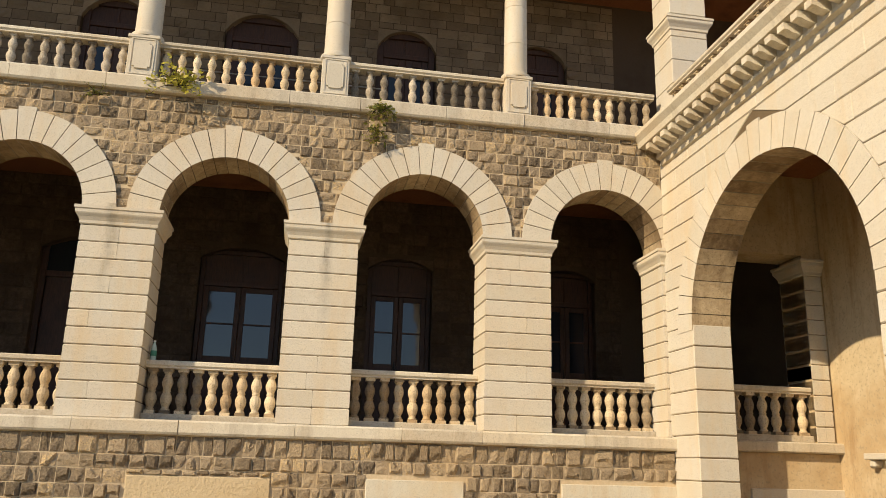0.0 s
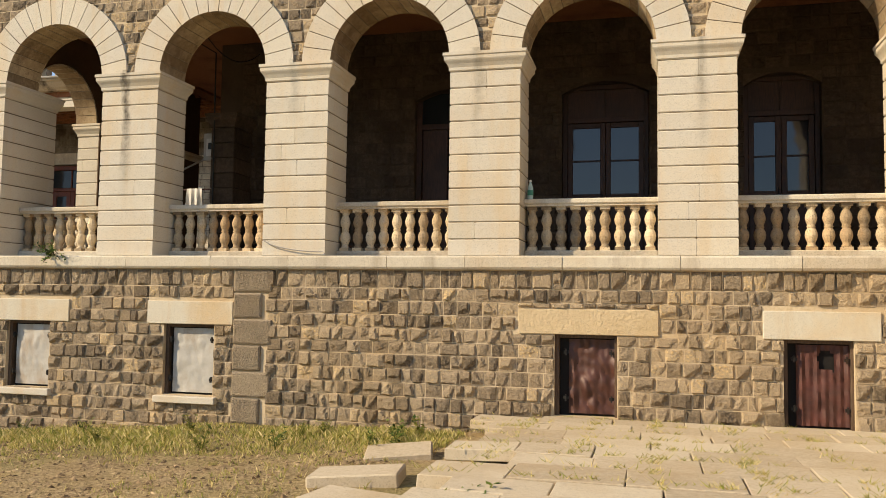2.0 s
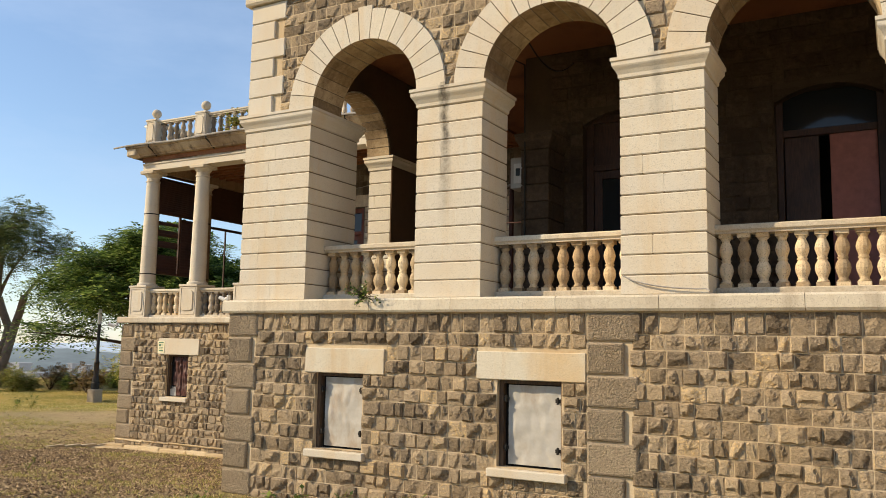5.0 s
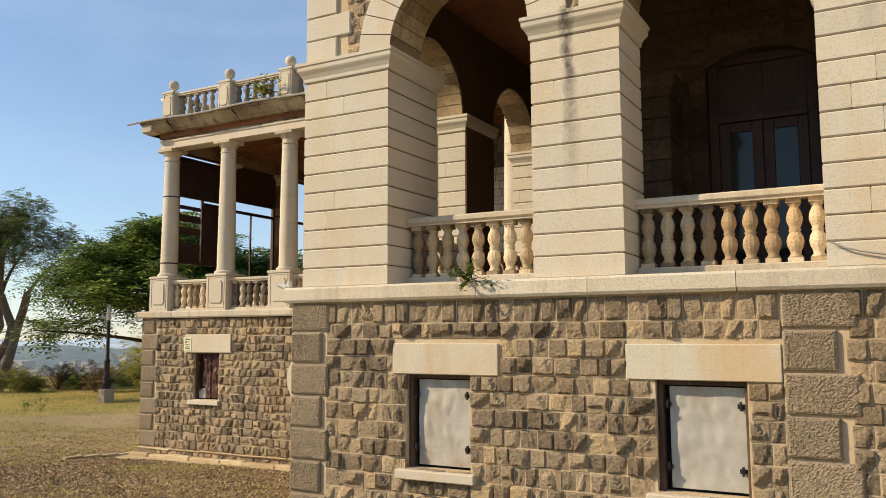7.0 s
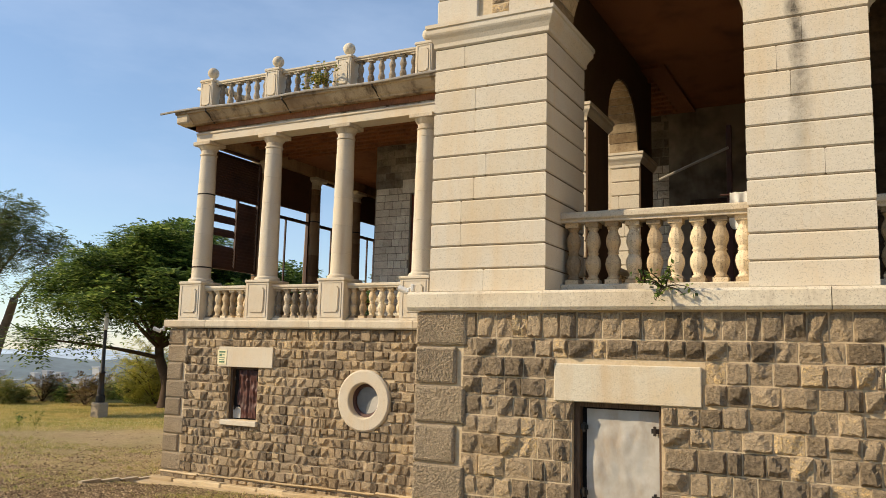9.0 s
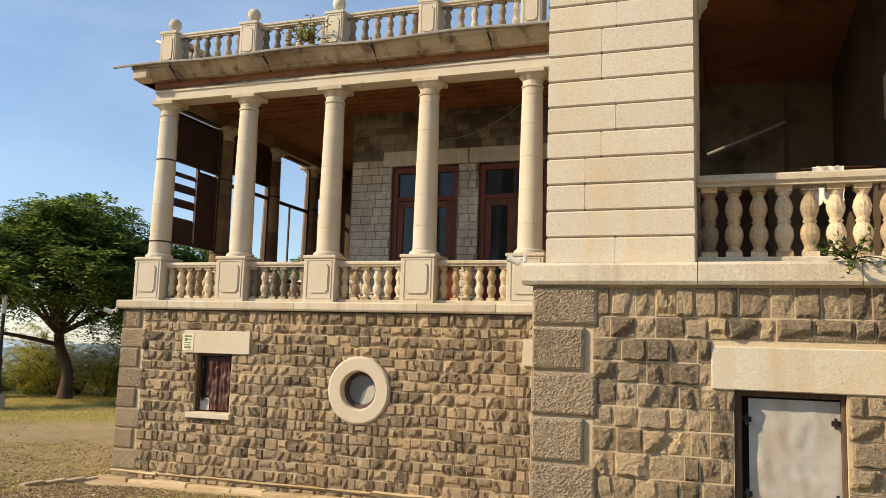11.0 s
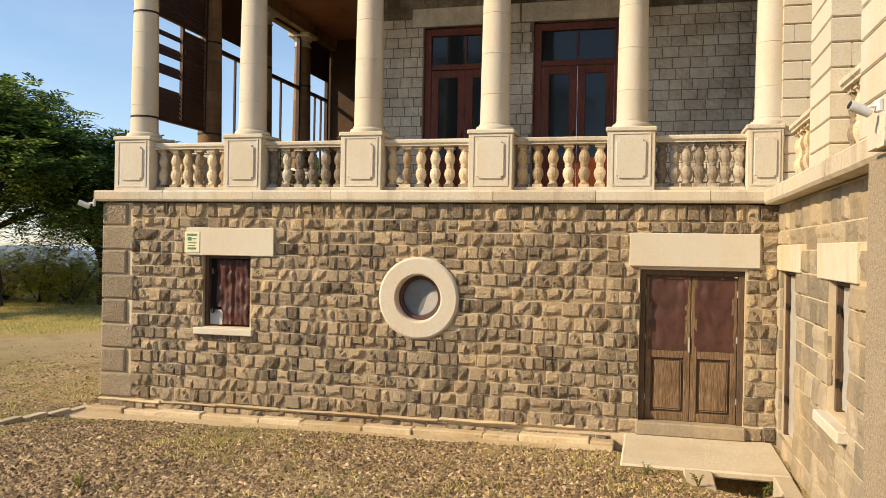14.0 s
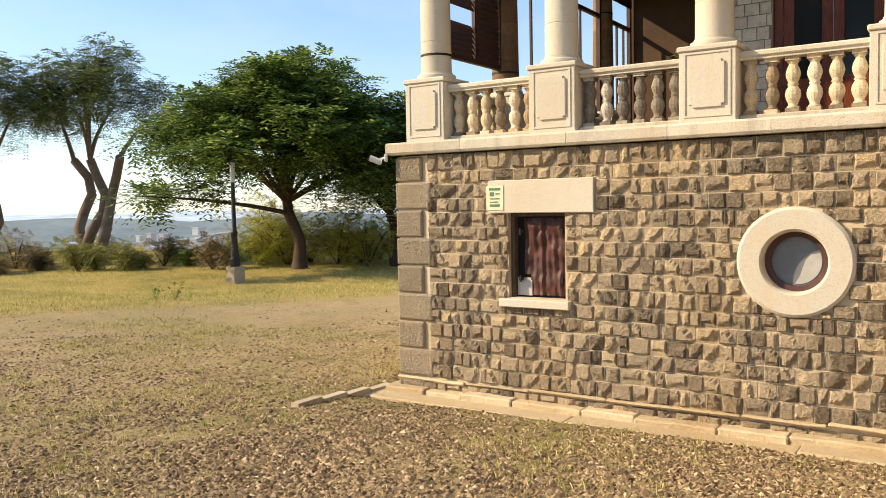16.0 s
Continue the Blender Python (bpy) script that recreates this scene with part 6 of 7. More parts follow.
# ---- paving before the arcade ----
def paving():
    bm = box_bm(-0.5, 5.5, 7.2, 10.8, 0.7, 0.98)
    root = structure("pavement", bm, SOIL, "worn cream paving slabs before the arcade, weeds in the joints")
    prng = random.Random(3)
    row, y = 0, 10.82
    while y > 5.6:
        d = prng.uniform(0.52, 0.66)
        left = -2.15 + 0.25 * (row % 2) + (0.4 if row in (2, 5) else 0) + 0.06 * row
        x = left
        while x < 5.5:
            w = prng.uniform(0.66, 0.95)
            if 5.56 - x - w < 0.4:
                w = 5.56 - x
            last = y - d < 6.45
            z = 1.055 + 0.028 * (10.8 - y) + prng.uniform(-0.006, 0.006)
            bm = bmesh.new()
            v = add_box(bm, 0.006, w - 0.006, -d + 0.006, -0.006, -0.11, 0)
            for q in v:
                q.co.x += prng.uniform(-0.007, 0.007)
                q.co.y += prng.uniform(-0.007, 0.007)
            bmesh.ops.bevel(bm, geom=bm.edges[:], offset=0.007, segments=1, affect="EDGES")
            edge = x == left or last
            ob = part("paving_slab", bm, PAVING, root)
            ob.matrix_basis = pose(x, y, z - (0.015 if edge else 0), prng.uniform(-1.5, 0.5) if edge else prng.uniform(-0.4, 0.4), prng.uniform(-1.5, 1.5) if edge else prng.uniform(-0.4, 0.4), prng.uniform(-2, 2) if x == left else 0)
            x += w
        y -= d
        row += 1
    for x, y, w, d, a in ((-2.55, 8.6, 0.7, 0.5, 14), (-2.5, 7.2, 0.8, 0.5, 9), (-2.2, 6.3, 0.8, 0.45, -16)):
        ob = part("broken_slab", box_bm(-w / 2, w / 2, -d / 2, d / 2, -0.08, 0.05, 0.015), PAVING, root, "tilted broken slab at the ragged edge")
        ob.matrix_basis = pose(x, y, ground_z(x, y) + 0.04, prng.uniform(-5, 5), prng.uniform(-5, 5), a)


paving()

# step before the double door, drain edges and the low kerb
bm = box_bm(-12.68, -10.92, 15.06, WING_Y + 0.02, -0.08, 0.005, 0.02)
step = structure("doorstep", bm, PAVING, "wide concrete doorstep before the double door")
for x0, x1, y0, y1, z in ((-12.02, -11.72, 14.25, 15.05, 0.0), (-11.12, -10.93, 14.3, 15.05, 0.0)):
    part("pit_edge", box_bm(x0, x1, y0, y1, z - 0.25, z, 0.015), PAVING, step)
bm = bmesh.new()
for k in range(5):
    add_box(bm, -20.78 + 0.02 * k, -20.66 + 0.02 * k, 14.9 + 0.45 * k, 15.33 + 0.45 * k, -0.4, -0.08 - 0.03 * k)
structure("kerb", bm, PAVING, "low concrete kerb running from the wing's corner")


# ---- small things on the house ----
def sprig(m, size, count, mat, label, seed, trail=0.0):
    """A plant rooted in a stone joint: bent stems with paired leaves."""
    r = random.Random(seed)
    root = empty("wall_plant", m, label, "plant", "wall plants")
    stems, leaves = bmesh.new(), bmesh.new()
    for _ in range(count):
        a, lift = r.uniform(math.pi * 1.05, math.pi * 1.95), r.uniform(-0.2, 1.0) - trail
        L = size * r.uniform(0.5, 1.0)
        p = Vector((r.uniform(-0.03, 0.03), 0, 0))
        d = Vector((math.cos(a) * 0.8, math.sin(a) * 0.5, lift)).normalized()
        pts = []
        for k in range(6):
            pts.append(p.copy())
            p = p + d * (L / 5)
            d = (d + Vector((0, 0, -0.22 - trail * 0.3))).normalized()
        tube(stems, pts, [0.008 * (1 - 0.13 * k) for k in range(6)], 4)
        for k in range(1, 6):
            for s in (-1, 1, 0):
                c = pts[k] + Vector((r.uniform(-1, 1), r.uniform(-1, 1), r.uniform(-0.6, 1))) * 0.03 * size / 0.3
                u = Vector((r.uniform(-1, 1), r.uniform(-1, 0.3), r.uniform(-0.5, 0.5))).normalized()
                w = u.cross(Vector((r.uniform(-1, 1), r.uniform(-1, 1), 1))).normalized()
                ll = size * r.uniform(0.10, 0.22)
                q = [c, c + u * ll * 0.5 + w * ll * 0.28, c + u * ll, c + u * ll * 0.5 - w * ll * 0.28]
                leaves.faces.new([leaves.verts.new(x) for x in q])
    part("stem", stems, BARK, root)
    part("foliage", leaves, mat, root, "small fresh leaves")


sprig(pose(-8.72, 10.76, 3.10), 0.30, 12, LEAF, "small green plant growing from the stone ledge", 1)
sprig(pose(-1.63, 10.84, 7.66), 0.46, 22, LEAF_YELLOW, "leafy plant rooted in the upper ledge", 2)
sprig(pose(1.24, 10.84, 7.64), 0.40, 14, LEAF_BUSH, "straggly plant hanging from the upper ledge", 3, 0.7)
sprig(pose(1.20, 10.86, 7.30), 0.34, 10, LEAF_BUSH, "dry weed hanging on the stone wall", 4, 0.9)
sprig(pose(-2.65, 10.86, 7.42), 0.22, 8, LEAF_BUSH, "small weed in the stone joints", 5)
sprig(pose(-4.7, 10.84, 7.60), 0.45, 14, LEAF, "green plant growing on the upper ledge", 6, 0.5)
sprig(pose(-16.75, 16.72, 7.85), 0.55, 16, LEAF_BUSH, "green weed growing through the terrace balustrade", 7)
sprig(pose(-16.7, 17.0, 3.82), 0.22, 4, LEAF_BUSH, "dry sprig on the veranda rail", 8)


def bottle():
    root = empty("water_bottle", pose(-1.60, 11.41, 3.89), "clear plastic water bottle with a green label", "bottle")
    bm = bmesh.new()
    lathe(bm, [(0.036, 0.0), (0.040, 0.01), (0.040, 0.15), (0.037, 0.17), (0.020, 0.22), (0.014, 0.235), (0.014, 0.25)], 14)
    part("body", bm, BOTTLE_PLASTIC, root, smooth=True)
    bm = bmesh.new()
    lathe(bm, [(0.041, 0.06), (0.0415, 0.062), (0.0415, 0.13), (0.041, 0.132)], 14)
    part("label_band", bm, BOTTLE_LABEL, root, "green label", smooth=True)
    bm = bmesh.new()
    lathe(bm, [(0.016, 0.25), (0.017, 0.252), (0.017, 0.27), (0.015, 0.272)], 12)
    part("cap", bm, WHITE_PAINT, root, "white screw cap")


bottle()


def cloth():
    """A white cloth thrown over a thin rail that juts from the inner wall."""
    rail = empty("towel_rail", pose(-7.91, 14.3, 4.56), "thin rusty rail jutting from the inner gallery wall", "rail")
    bm = bmesh.new()
    tube(bm, [(0.0, 0, 0), (-0.45, 0, 0.004), (-0.88, 0, 0.0)], [0.013] * 3, 8)
    part("bar", bm, RED_SHEET, rail)
    part("wall_plate", box_bm(-0.012, 0.006, -0.05, 0.05, -0.05, 0.05, 0.004), RED_SHEET, rail)
    bm = bmesh.new()
    n, m = 16, 22
    g = {}
    for i in range(n + 1):
        for j in range(m + 1):
            u, v = i / n, j / m * 2 - 1
            fold = 0.022 * math.sin(u * 17 + 2.0 * v) + 0.02 * noise.noise((u * 6, v * 3, 2))
            drop = max(abs(v) - 0.06, 0) * (0.44 + 0.10 * noise.noise((u * 3, 1, v)))
            side = (1 if v > 0 else -1) * min(abs(v) * 0.5, 0.03) * (1 + 0.6 * abs(v))
            g[i, j] = bm.verts.new((-8.67 + 0.33 * u + 0.02 * v * noise.noise((u * 4, v * 4, 6)), 14.3 + side + fold * min(abs(v) * 2, 1), 4.585 - drop + 0.012 * noise.noise((u * 8, v, 4))))
    for i in range(n):
        for j in range(m):
            bm.faces.new((g[i, j], g[i + 1, j], g[i + 1, j + 1], g[i, j + 1]))
    tagged(part("cloth", bm, CLOTH, None, smooth=True), "crumpled white cloth hung over a thin rail", "cloth")


cloth()


def camera_fitting(m, label):
    root = empty("security_camera", m, label, "security camera", "security cameras")
    part("base", box_bm(-0.05, 0.05, -0.02, 0.02, -0.05, 0.05, 0.008), WHITE_PAINT, root)
    bm = bmesh.new()
    tube(bm, [(0, -0.02, 0), (0, -0.07, -0.01), (0, -0.10, -0.04)], [0.015] * 3, 8)
    part("arm", bm, WHITE_PAINT, root)
    bm = bmesh.new()
    lathe(bm, [(0.025, 0.0), (0.04, 0.01), (0.042, 0.15), (0.04, 0.17)], 14)
    bm.transform(pose(0, -0.06, -0.06, 68, 0, 0))
    part("housing", bm, WHITE_PAINT, root, "white tubular housing", smooth=True)
    bm = bmesh.new()
    lathe(bm, [(0.034, 0.171), (0.034, 0.176)], 12)
    bm.transform(pose(0, -0.06, -0.06, 68, 0, 0))
    part("lens", bm, BLACK_PLASTIC, root, "dark glass lens")


camera_fitting(pose(-20.50, 16.52, 2.90, 0, 0, -55), "white security camera under the ledge of the wing")
camera_fitting(pose(-11.20, 10.86, 3.14, 0, 0, -80) @ Matrix.Scale(0.7, 4), "white security camera on the pavilion's corner")
camera_fitting(pose(-20.15, 16.92, 8.28, 0, 0, -90), "white security camera beside the ball finial")


def notice():
    root = empty("paper_notice", face_wing @ Matrix.Translation((-18.87, -0.058, 2.34)), "yellow printed paper notice pasted on the lintel", "notice")
    part("sheet", box_bm(-0.12, 0.12, -0.004, 0.0, -0.15, 0.15), NOTICE, root)
    bm = bmesh.new()
    for a, b, c, d in ((-0.08, 0.08, 0.09, 0.12), (-0.07, -0.01, 0.02, 0.07), (0.01, 0.07, 0.04, 0.055), (-0.07, 0.07, -0.02, -0.005), (-0.07, 0.05, -0.06, -0.045), (-0.07, 0.07, -0.11, -0.08)):
        add_box(bm, a, b, -0.007, -0.004, c, d)
    part("print_bars", bm, GREEN_INK, root, "illegible dark green print")


notice()


def wire(name, pts, r, mat, label):
    bm = bmesh.new()
    tube(bm, pts, [r] * len(pts), 5)
    tagged(part(name, bm, mat), label, "cable")


wire("cable", [(-5.30 + 0.9 * k / 8, 10.86 - 0.01, 3.31 - 0.16 * math.sin(math.pi * (k / 8) ** 0.7 / 2)) for k in range(9)] + [(-4.36, 10.83, 3.12)], 0.009, CABLE, "slack grey cable hanging across a pier's foot")
wire("cable", [(-15.06 + 0.22 * k, 19.30, 6.57 + 0.012 * k * k) for k in range(9)], 0.010, CABLE, "thin loose cable across the veranda wall")
wire("cable", [(-6.94, 11.5 + 0.25 * k, 6.95 - 0.02 * k * (9 - k)) for k in range(10)], 0.010, IRON, "thin black cable under the gallery ceiling")
wire("conduit", [(-7.60, 13.40, LEDGE1 + 0.9), (-7.60, 13.36, 6.9), (-8.1, 13.3, 7.2), (-9.3, 12.6, 7.35)], 0.014, IRON, "thin black conduit along the gallery wall")
wire("conduit", [(-3.2, 14.06, 9.5), (1.6, 14.06, 9.5), (1.6, 14.06, 8.9), (1.85, 14.06, 8.9)], 0.014, CABLE, "thin pale conduit on the upper gallery wall")
wire("conduit", [(1.85, 14.06, 9.95), (5.4, 14.06, 9.95)], 0.014, CABLE, "thin pale conduit on the upper gallery wall")

root = empty("rusty_post", pose(-8.87, 15.7, LEDGE1), "red-brown iron post with a leaning bar in the gallery", "post")
part("upright", box_bm(-0.035, 0.035, -0.035, 0.035, 0, 2.75, 0.006), RED_SHEET, root)
bm = bmesh.new()
tube(bm, [(-1.0, 0.05, 2.05), (0.0, -0.05, 2.42)], [0.02, 0.02], 6)
part("leaning_bar", bm, CABLE, root, "pale thin bar")
part("foot", box_bm(-0.1, 0.1, -0.1, 0.1, 0, 0.03, 0.005), RED_SHEET, root)
root = empty("meter_box", pose(-7.70, 13.8, 5.0), "pale metal meter box on the gallery pilaster", "electrical box")
part("case", box_bm(-0.26, 0.0, -0.16, 0.16, 0, 0.5, 0.012), GREY_SHEET, root)
part("cover", box_bm(-0.2, -0.05, -0.172, -0.158, 0.08, 0.4, 0.006), WHITE_PAINT, root)
part("dial", box_bm(-0.16, -0.09, -0.18, -0.17, 0.2, 0.32, 0.004), BLACK_PLASTIC, root)
# an unlit arched opening, its darkness put in as a closed dark leaf
root = empty("back_door", pose(-10.1, VER_Y - 0.06, LEDGE1), "dark timber leaf standing in for an unlit doorway at the gallery's end", "door")
part("leaf", box_bm(0.07, 1.05, 0.0, 0.05, 0, 2.35, 0.006), BROWN_WOOD, root)
part("jamb", box_bm(0, 0.07, -0.02, 0.06, 0, 2.42, 0.006), BROWN_WOOD, root)
part("jamb", box_bm(1.05, 1.12, -0.02, 0.06, 0, 2.42, 0.006), BROWN_WOOD, root)
part("head", box_bm(0.07, 1.05, -0.02, 0.06, 2.35, 2.42, 0.006), BROWN_WOOD, root)


# ---- lamp post on the meadow ----
def street_lamp(x, y):
    z = ground_z(x, y)
    root = empty("street_lamp", pose(x, y, z - 0.05), "old black iron lamp post on a stone block", "street lamp")
    part("plinth", box_bm(-0.27, 0.27, -0.27, 0.27, 0, 0.70, 0.05), QUOIN, root, "rough stone base block")
    bm = bmesh.new()
    lathe(bm, [(0.20, 0.70), (0.20, 1.0), (0.15, 1.05), (0.16, 1.25), (0.12, 1.35), (0.12, 1.95), (0.15, 2.0), (0.09, 2.1), (0.075, 3.3), (0.07, 4.55)], 12)
    part("post", bm, IRON, root, smooth=True)
    bm = bmesh.new()
    lathe(bm, [(0.08, 3.9), (0.095, 3.92), (0.095, 4.62), (0.05, 4.66)], 10)
    part("pale_sleeve", bm, GREY_SHEET, root, "pale upper sleeve")


street_lamp(-37.6, 29.4)


# ---- trees, bushes, distance ----
def leaf_cloud(rng, clumps, per, leaf, droop=0.25):
    """Sprays of small paired leaflets round clump centres: (centre, radius, flat)."""
    verts, faces = [], []
    for c, R, flat in clumps:
        for _ in range(per):
            while True:
                o = Vector((rng.uniform(-1, 1), rng.uniform(-1, 1), rng.uniform(-1, 1)))
                if 0.25 < o.length < 1:
                    break
            base = Vector(c) + Vector((o.x * R, o.y * R, o.z * R * flat))
            a = rng.uniform(0, 2 * math.pi)
            out = (Vector((math.cos(a), math.sin(a), rng.uniform(-0.5, 0.4))) + o * 0.8).normalized()
            side = out.cross(Vector((0, 0, 1))).normalized()
            n = rng.randint(4, 7)
            for k in range(n):
                p = base + out * leaf * 1.1 * k + Vector((0, 0, -droop * leaf * k * k * 0.3))
                for s in (-1, 1):
                    tip = p + (side * s + out * 0.5).normalized() * leaf * rng.uniform(1.3, 2.0) + Vector((0, 0, rng.uniform(-0.5, 0.2) * leaf))
                    w = out * leaf * 0.36
                    m = (p + tip) / 2
                    i = len(verts)
                    verts += [tuple(p), tuple(m + w), tuple(tip), tuple(m - w)]
                    faces.append((i, i + 1, i + 2, i + 3))
    me = bpy.data.meshes.new("crown")
    me.from_pydata(verts, [], faces)
    return me


def tree(x, y, seed, trunk, r, middle, reach, rise, clumps, R, flat, per, leaf, bark, leaves, label, lean=(0, 0), stems=1, low=0.0, bend=0.1):
    """A tapered trunk, limbs that fork and bend out to the clumps of an uneven crown. middle: the crown's mid height, reach: its half
    width, rise: its half height, low: how far clumps hang below the middle."""
    rng = random.Random(seed)
    root = empty("tree", pose(x, y, ground_z(x, y) - 0.1), label, "tree", "trees beyond the meadow")
    bm = bmesh.new()
    forks = []
    for s in range(stems):
        off = Vector(((s - (stems - 1) / 2) * 0.5, 0, 0))
        slant = Vector((lean[0] + (s - (stems - 1) / 2) * 1.5, lean[1], 0))
        pts = [off + slant * (k / 6) ** 1.3 + Vector((bend * math.sin(k * 1.3 + seed + 2 * s), 0.8 * bend * math.cos(k * 1.1 + seed), trunk * k / 6)) for k in range(7)]
        tube(bm, pts, [r * (1.4 if k == 0 else 1.05 - 0.05 * k) for k in range(7)], 10)
        forks += pts[4:]
    crowns = []
    limbs = []
    for k in range(clumps):
        a = 2 * math.pi * (k * 0.618 + rng.uniform(-0.05, 0.05))
        q = math.sqrt((k + 0.5) / clumps)
        dome = math.sqrt(max(1 - q * q, 0))
        h = middle + rise * dome * rng.uniform(0.55, 1.05) - low * (1 - dome) * rng.uniform(0.2, 1.0)
        tip = Vector((math.cos(a) * reach * q * rng.uniform(0.62, 1.15) + lean[0], math.sin(a) * reach * q * rng.uniform(0.62, 1.15) + lean[1], h))
        main = k % 7 == 3 or k < 2
        start = min(forks if main or not limbs else forks[-1:] + limbs, key=lambda f: (f - tip).length + 0.9 * max(f.z - tip.z, 0) + rng.uniform(0, 0.6))
        knee = start.lerp(tip, 0.5) + Vector((rng.uniform(-0.5, 0.5), rng.uniform(-0.5, 0.5), rng.uniform(-0.2, 0.7)))
        pts = [start.lerp(knee, t).lerp(knee.lerp(tip, t), t) for t in (0, 0.17, 0.34, 0.5, 0.67, 0.84, 1.0)]
        tube(bm, pts, [r * (0.42 if main else 0.15) * (1 - 0.13 * i) for i in range(7)], 6)
        if main:
            limbs += pts[2:]
        size = R * rng.uniform(0.65, 1.3)
        crowns.append((tip, size, flat))
        if rng.random() < 0.6:
            crowns.append((pts[4] + Vector((rng.uniform(-0.9, 0.9), rng.uniform(-0.9, 0.9), 0.4)), size * 0.7, flat))
    part("trunk", bm, bark, root, smooth=True)
    me = leaf_cloud(rng, crowns, per, leaf)
    me.materials.append(leaves)
    ob = new("crown", me)
    ob.parent = root
    tagged(ob, "layered feathery foliage with gaps")
    return root


tree(-40.0, 35.6, 4, 3.2, 0.30, 4.6, 6.8, 5.1, 88, 1.35, 0.24, 84, 0.165, BARK, LEAF, "spreading green tree with layered feathery leaves", (-0.9, 0.2), 1, 2.3)
tree(-57.2, 36.6, 8, 6.2, 0.33, 8.2, 4.4, 4.2, 34, 1.3, 0.75, 74, 0.12, BARK_PALE, LEAF_GREY, "tall open tree with pale forked bending trunks", (0.0, 0.3), 3, 1.0, 0.5)
tree(-62.0, 32.6, 15, 5.4, 0.32, 8.0, 4.2, 3.8, 30, 1.3, 0.75, 74, 0.12, BARK_PALE, LEAF_GREY, "pale-barked tree with thin grey-green crown", (0.6, 0), 2, 1.0, 0.45)
tree(-36.5, 38.6, 21, 2.6, 0.28, 4.0, 4.6, 3.8, 46, 1.4, 0.35, 80, 0.15, BARK, LEAF, "dark green shade tree behind the wing", (0.3, 0.2), 2, 1.8)
tree(-32.0, 46.0, 27, 3.0, 0.26, 4.2, 4.6, 3.4, 28, 1.5, 0.5, 46, 0.16, BARK, LEAF, "dark green shade tree behind the wing", (0.3, 0.2), 1, 1.6)
for tx, ty, ts, th in ((-21.0, -12.0, 41, 9.0), (-13.0, -32.0, 43, 5.0), (2.0, -36.0, 47, 5.0), (16.0, -30.0, 49, 5.0)):
    tree(tx, ty, ts, 0.6 * th, 0.32, th * 0.85, 4.6, th * 0.55, 26, 1.8, 0.7, 34, 0.2, BARK, LEAF, "broad green tree across the forecourt, seen in the window panes")


def bush(x, y, h, seed, leaves, label):
    rng = random.Random(seed)
    root = empty("bush", pose(x, y, ground_z(x, y) - 0.05), label, "bush", "bushes beyond the meadow")
    bm = bmesh.new()
    tops = []
    for _ in range(7):
        a = rng.uniform(0, 2 * math.pi)
        tip = Vector((math.cos(a) * h * rng.uniform(0.2, 0.7), math.sin(a) * h * rng.uniform(0.2, 0.7), h * rng.uniform(0.45, 0.9)))
        tube(bm, [Vector((0, 0, 0)), tip * 0.5 + Vector((0, 0, 0.1 * h)), tip], [0.04, 0.03, 0.012], 5)
        tops += [tip, tip * 0.55 + Vector((0, 0, 0.05))]
    part("stem", bm, BARK, root)
    me = leaf_cloud(rng, [(t, h * rng.uniform(0.26, 0.42), 0.75) for t in tops], 26 if h < 3.1 else 70, 0.085, 0.1)
    me.materials.append(leaves)
    ob = new("foliage", me)
    ob.parent = root


for bx, by, bh, bs in ((-45.0, 38.0, 3.4, 71), (-42.8, 37.6, 3.6, 72), (-40.4, 38.6, 3.3, 73), (-37.9, 37.8, 2.6, 74)):
    bush(bx, by, bh, bs, LEAF_YELLOW, "large bright yellow-green bush in the sun")
brng = random.Random(33)
for k in range(34):
    az = radians(-66 + 33 * (k + brng.uniform(-0.5, 0.5)) / 34)
    dist = brng.uniform(40, 54)
    if -45 < math.degrees(az) < -42 and dist < 43:
        dist = 46
    kind = brng.random()
    bush(-13.9 + dist * math.sin(az), 7.8 + dist * math.cos(az), brng.uniform(0.9, 2.3), 100 + k, LEAF_BUSH if kind < 0.35 else (LEAF_BROWN if kind < 0.75 else LEAF), "scrubby bush at the meadow's edge")


# distance haze is put into the base colour and a faint glow
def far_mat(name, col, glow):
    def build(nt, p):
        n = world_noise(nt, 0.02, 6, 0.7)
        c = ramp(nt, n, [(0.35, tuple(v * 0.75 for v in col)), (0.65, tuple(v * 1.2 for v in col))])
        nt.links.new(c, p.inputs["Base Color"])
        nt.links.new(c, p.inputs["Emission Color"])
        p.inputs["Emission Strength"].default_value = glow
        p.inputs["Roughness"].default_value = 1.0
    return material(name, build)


FAR_HILL = far_mat("haze_blue_hills", (0.30, 0.36, 0.42), 0.55)
MID_HILL = far_mat("haze_tinted_woods", (0.12, 0.155, 0.17), 0.3)
TOWN = far_mat("haze_tinted_walls", (0.26, 0.27, 0.29), 0.3)


def ridge(name, dist, base, top, rough, mat, seed, label):
    """A long uneven ridge across the distance, with a sloping face."""
    bm = bmesh.new()
    n = 140
    rows = []
    for k in range(n + 1):
        a = radians(-110 + 100 * k / n)
        h = top + rough * noise.noise((k * 0.09, seed, 0)) + rough * 0.4 * noise.noise((k * 0.5, seed, 3))
        rows.append([bm.verts.new((dist * f * math.sin(a), dist * f * math.cos(a), zz)) for f, zz in ((0.8, base), (0.93, base + (h - base) * 0.6), (1.0, h), (1.1, base))])
    for a, b in zip(rows, rows[1:]):
        for i in range(3):
            bm.faces.new((a[i], b[i], b[i + 1], a[i + 1]))
    tagged(part(name, bm, mat, smooth=True), label, kind="structure")


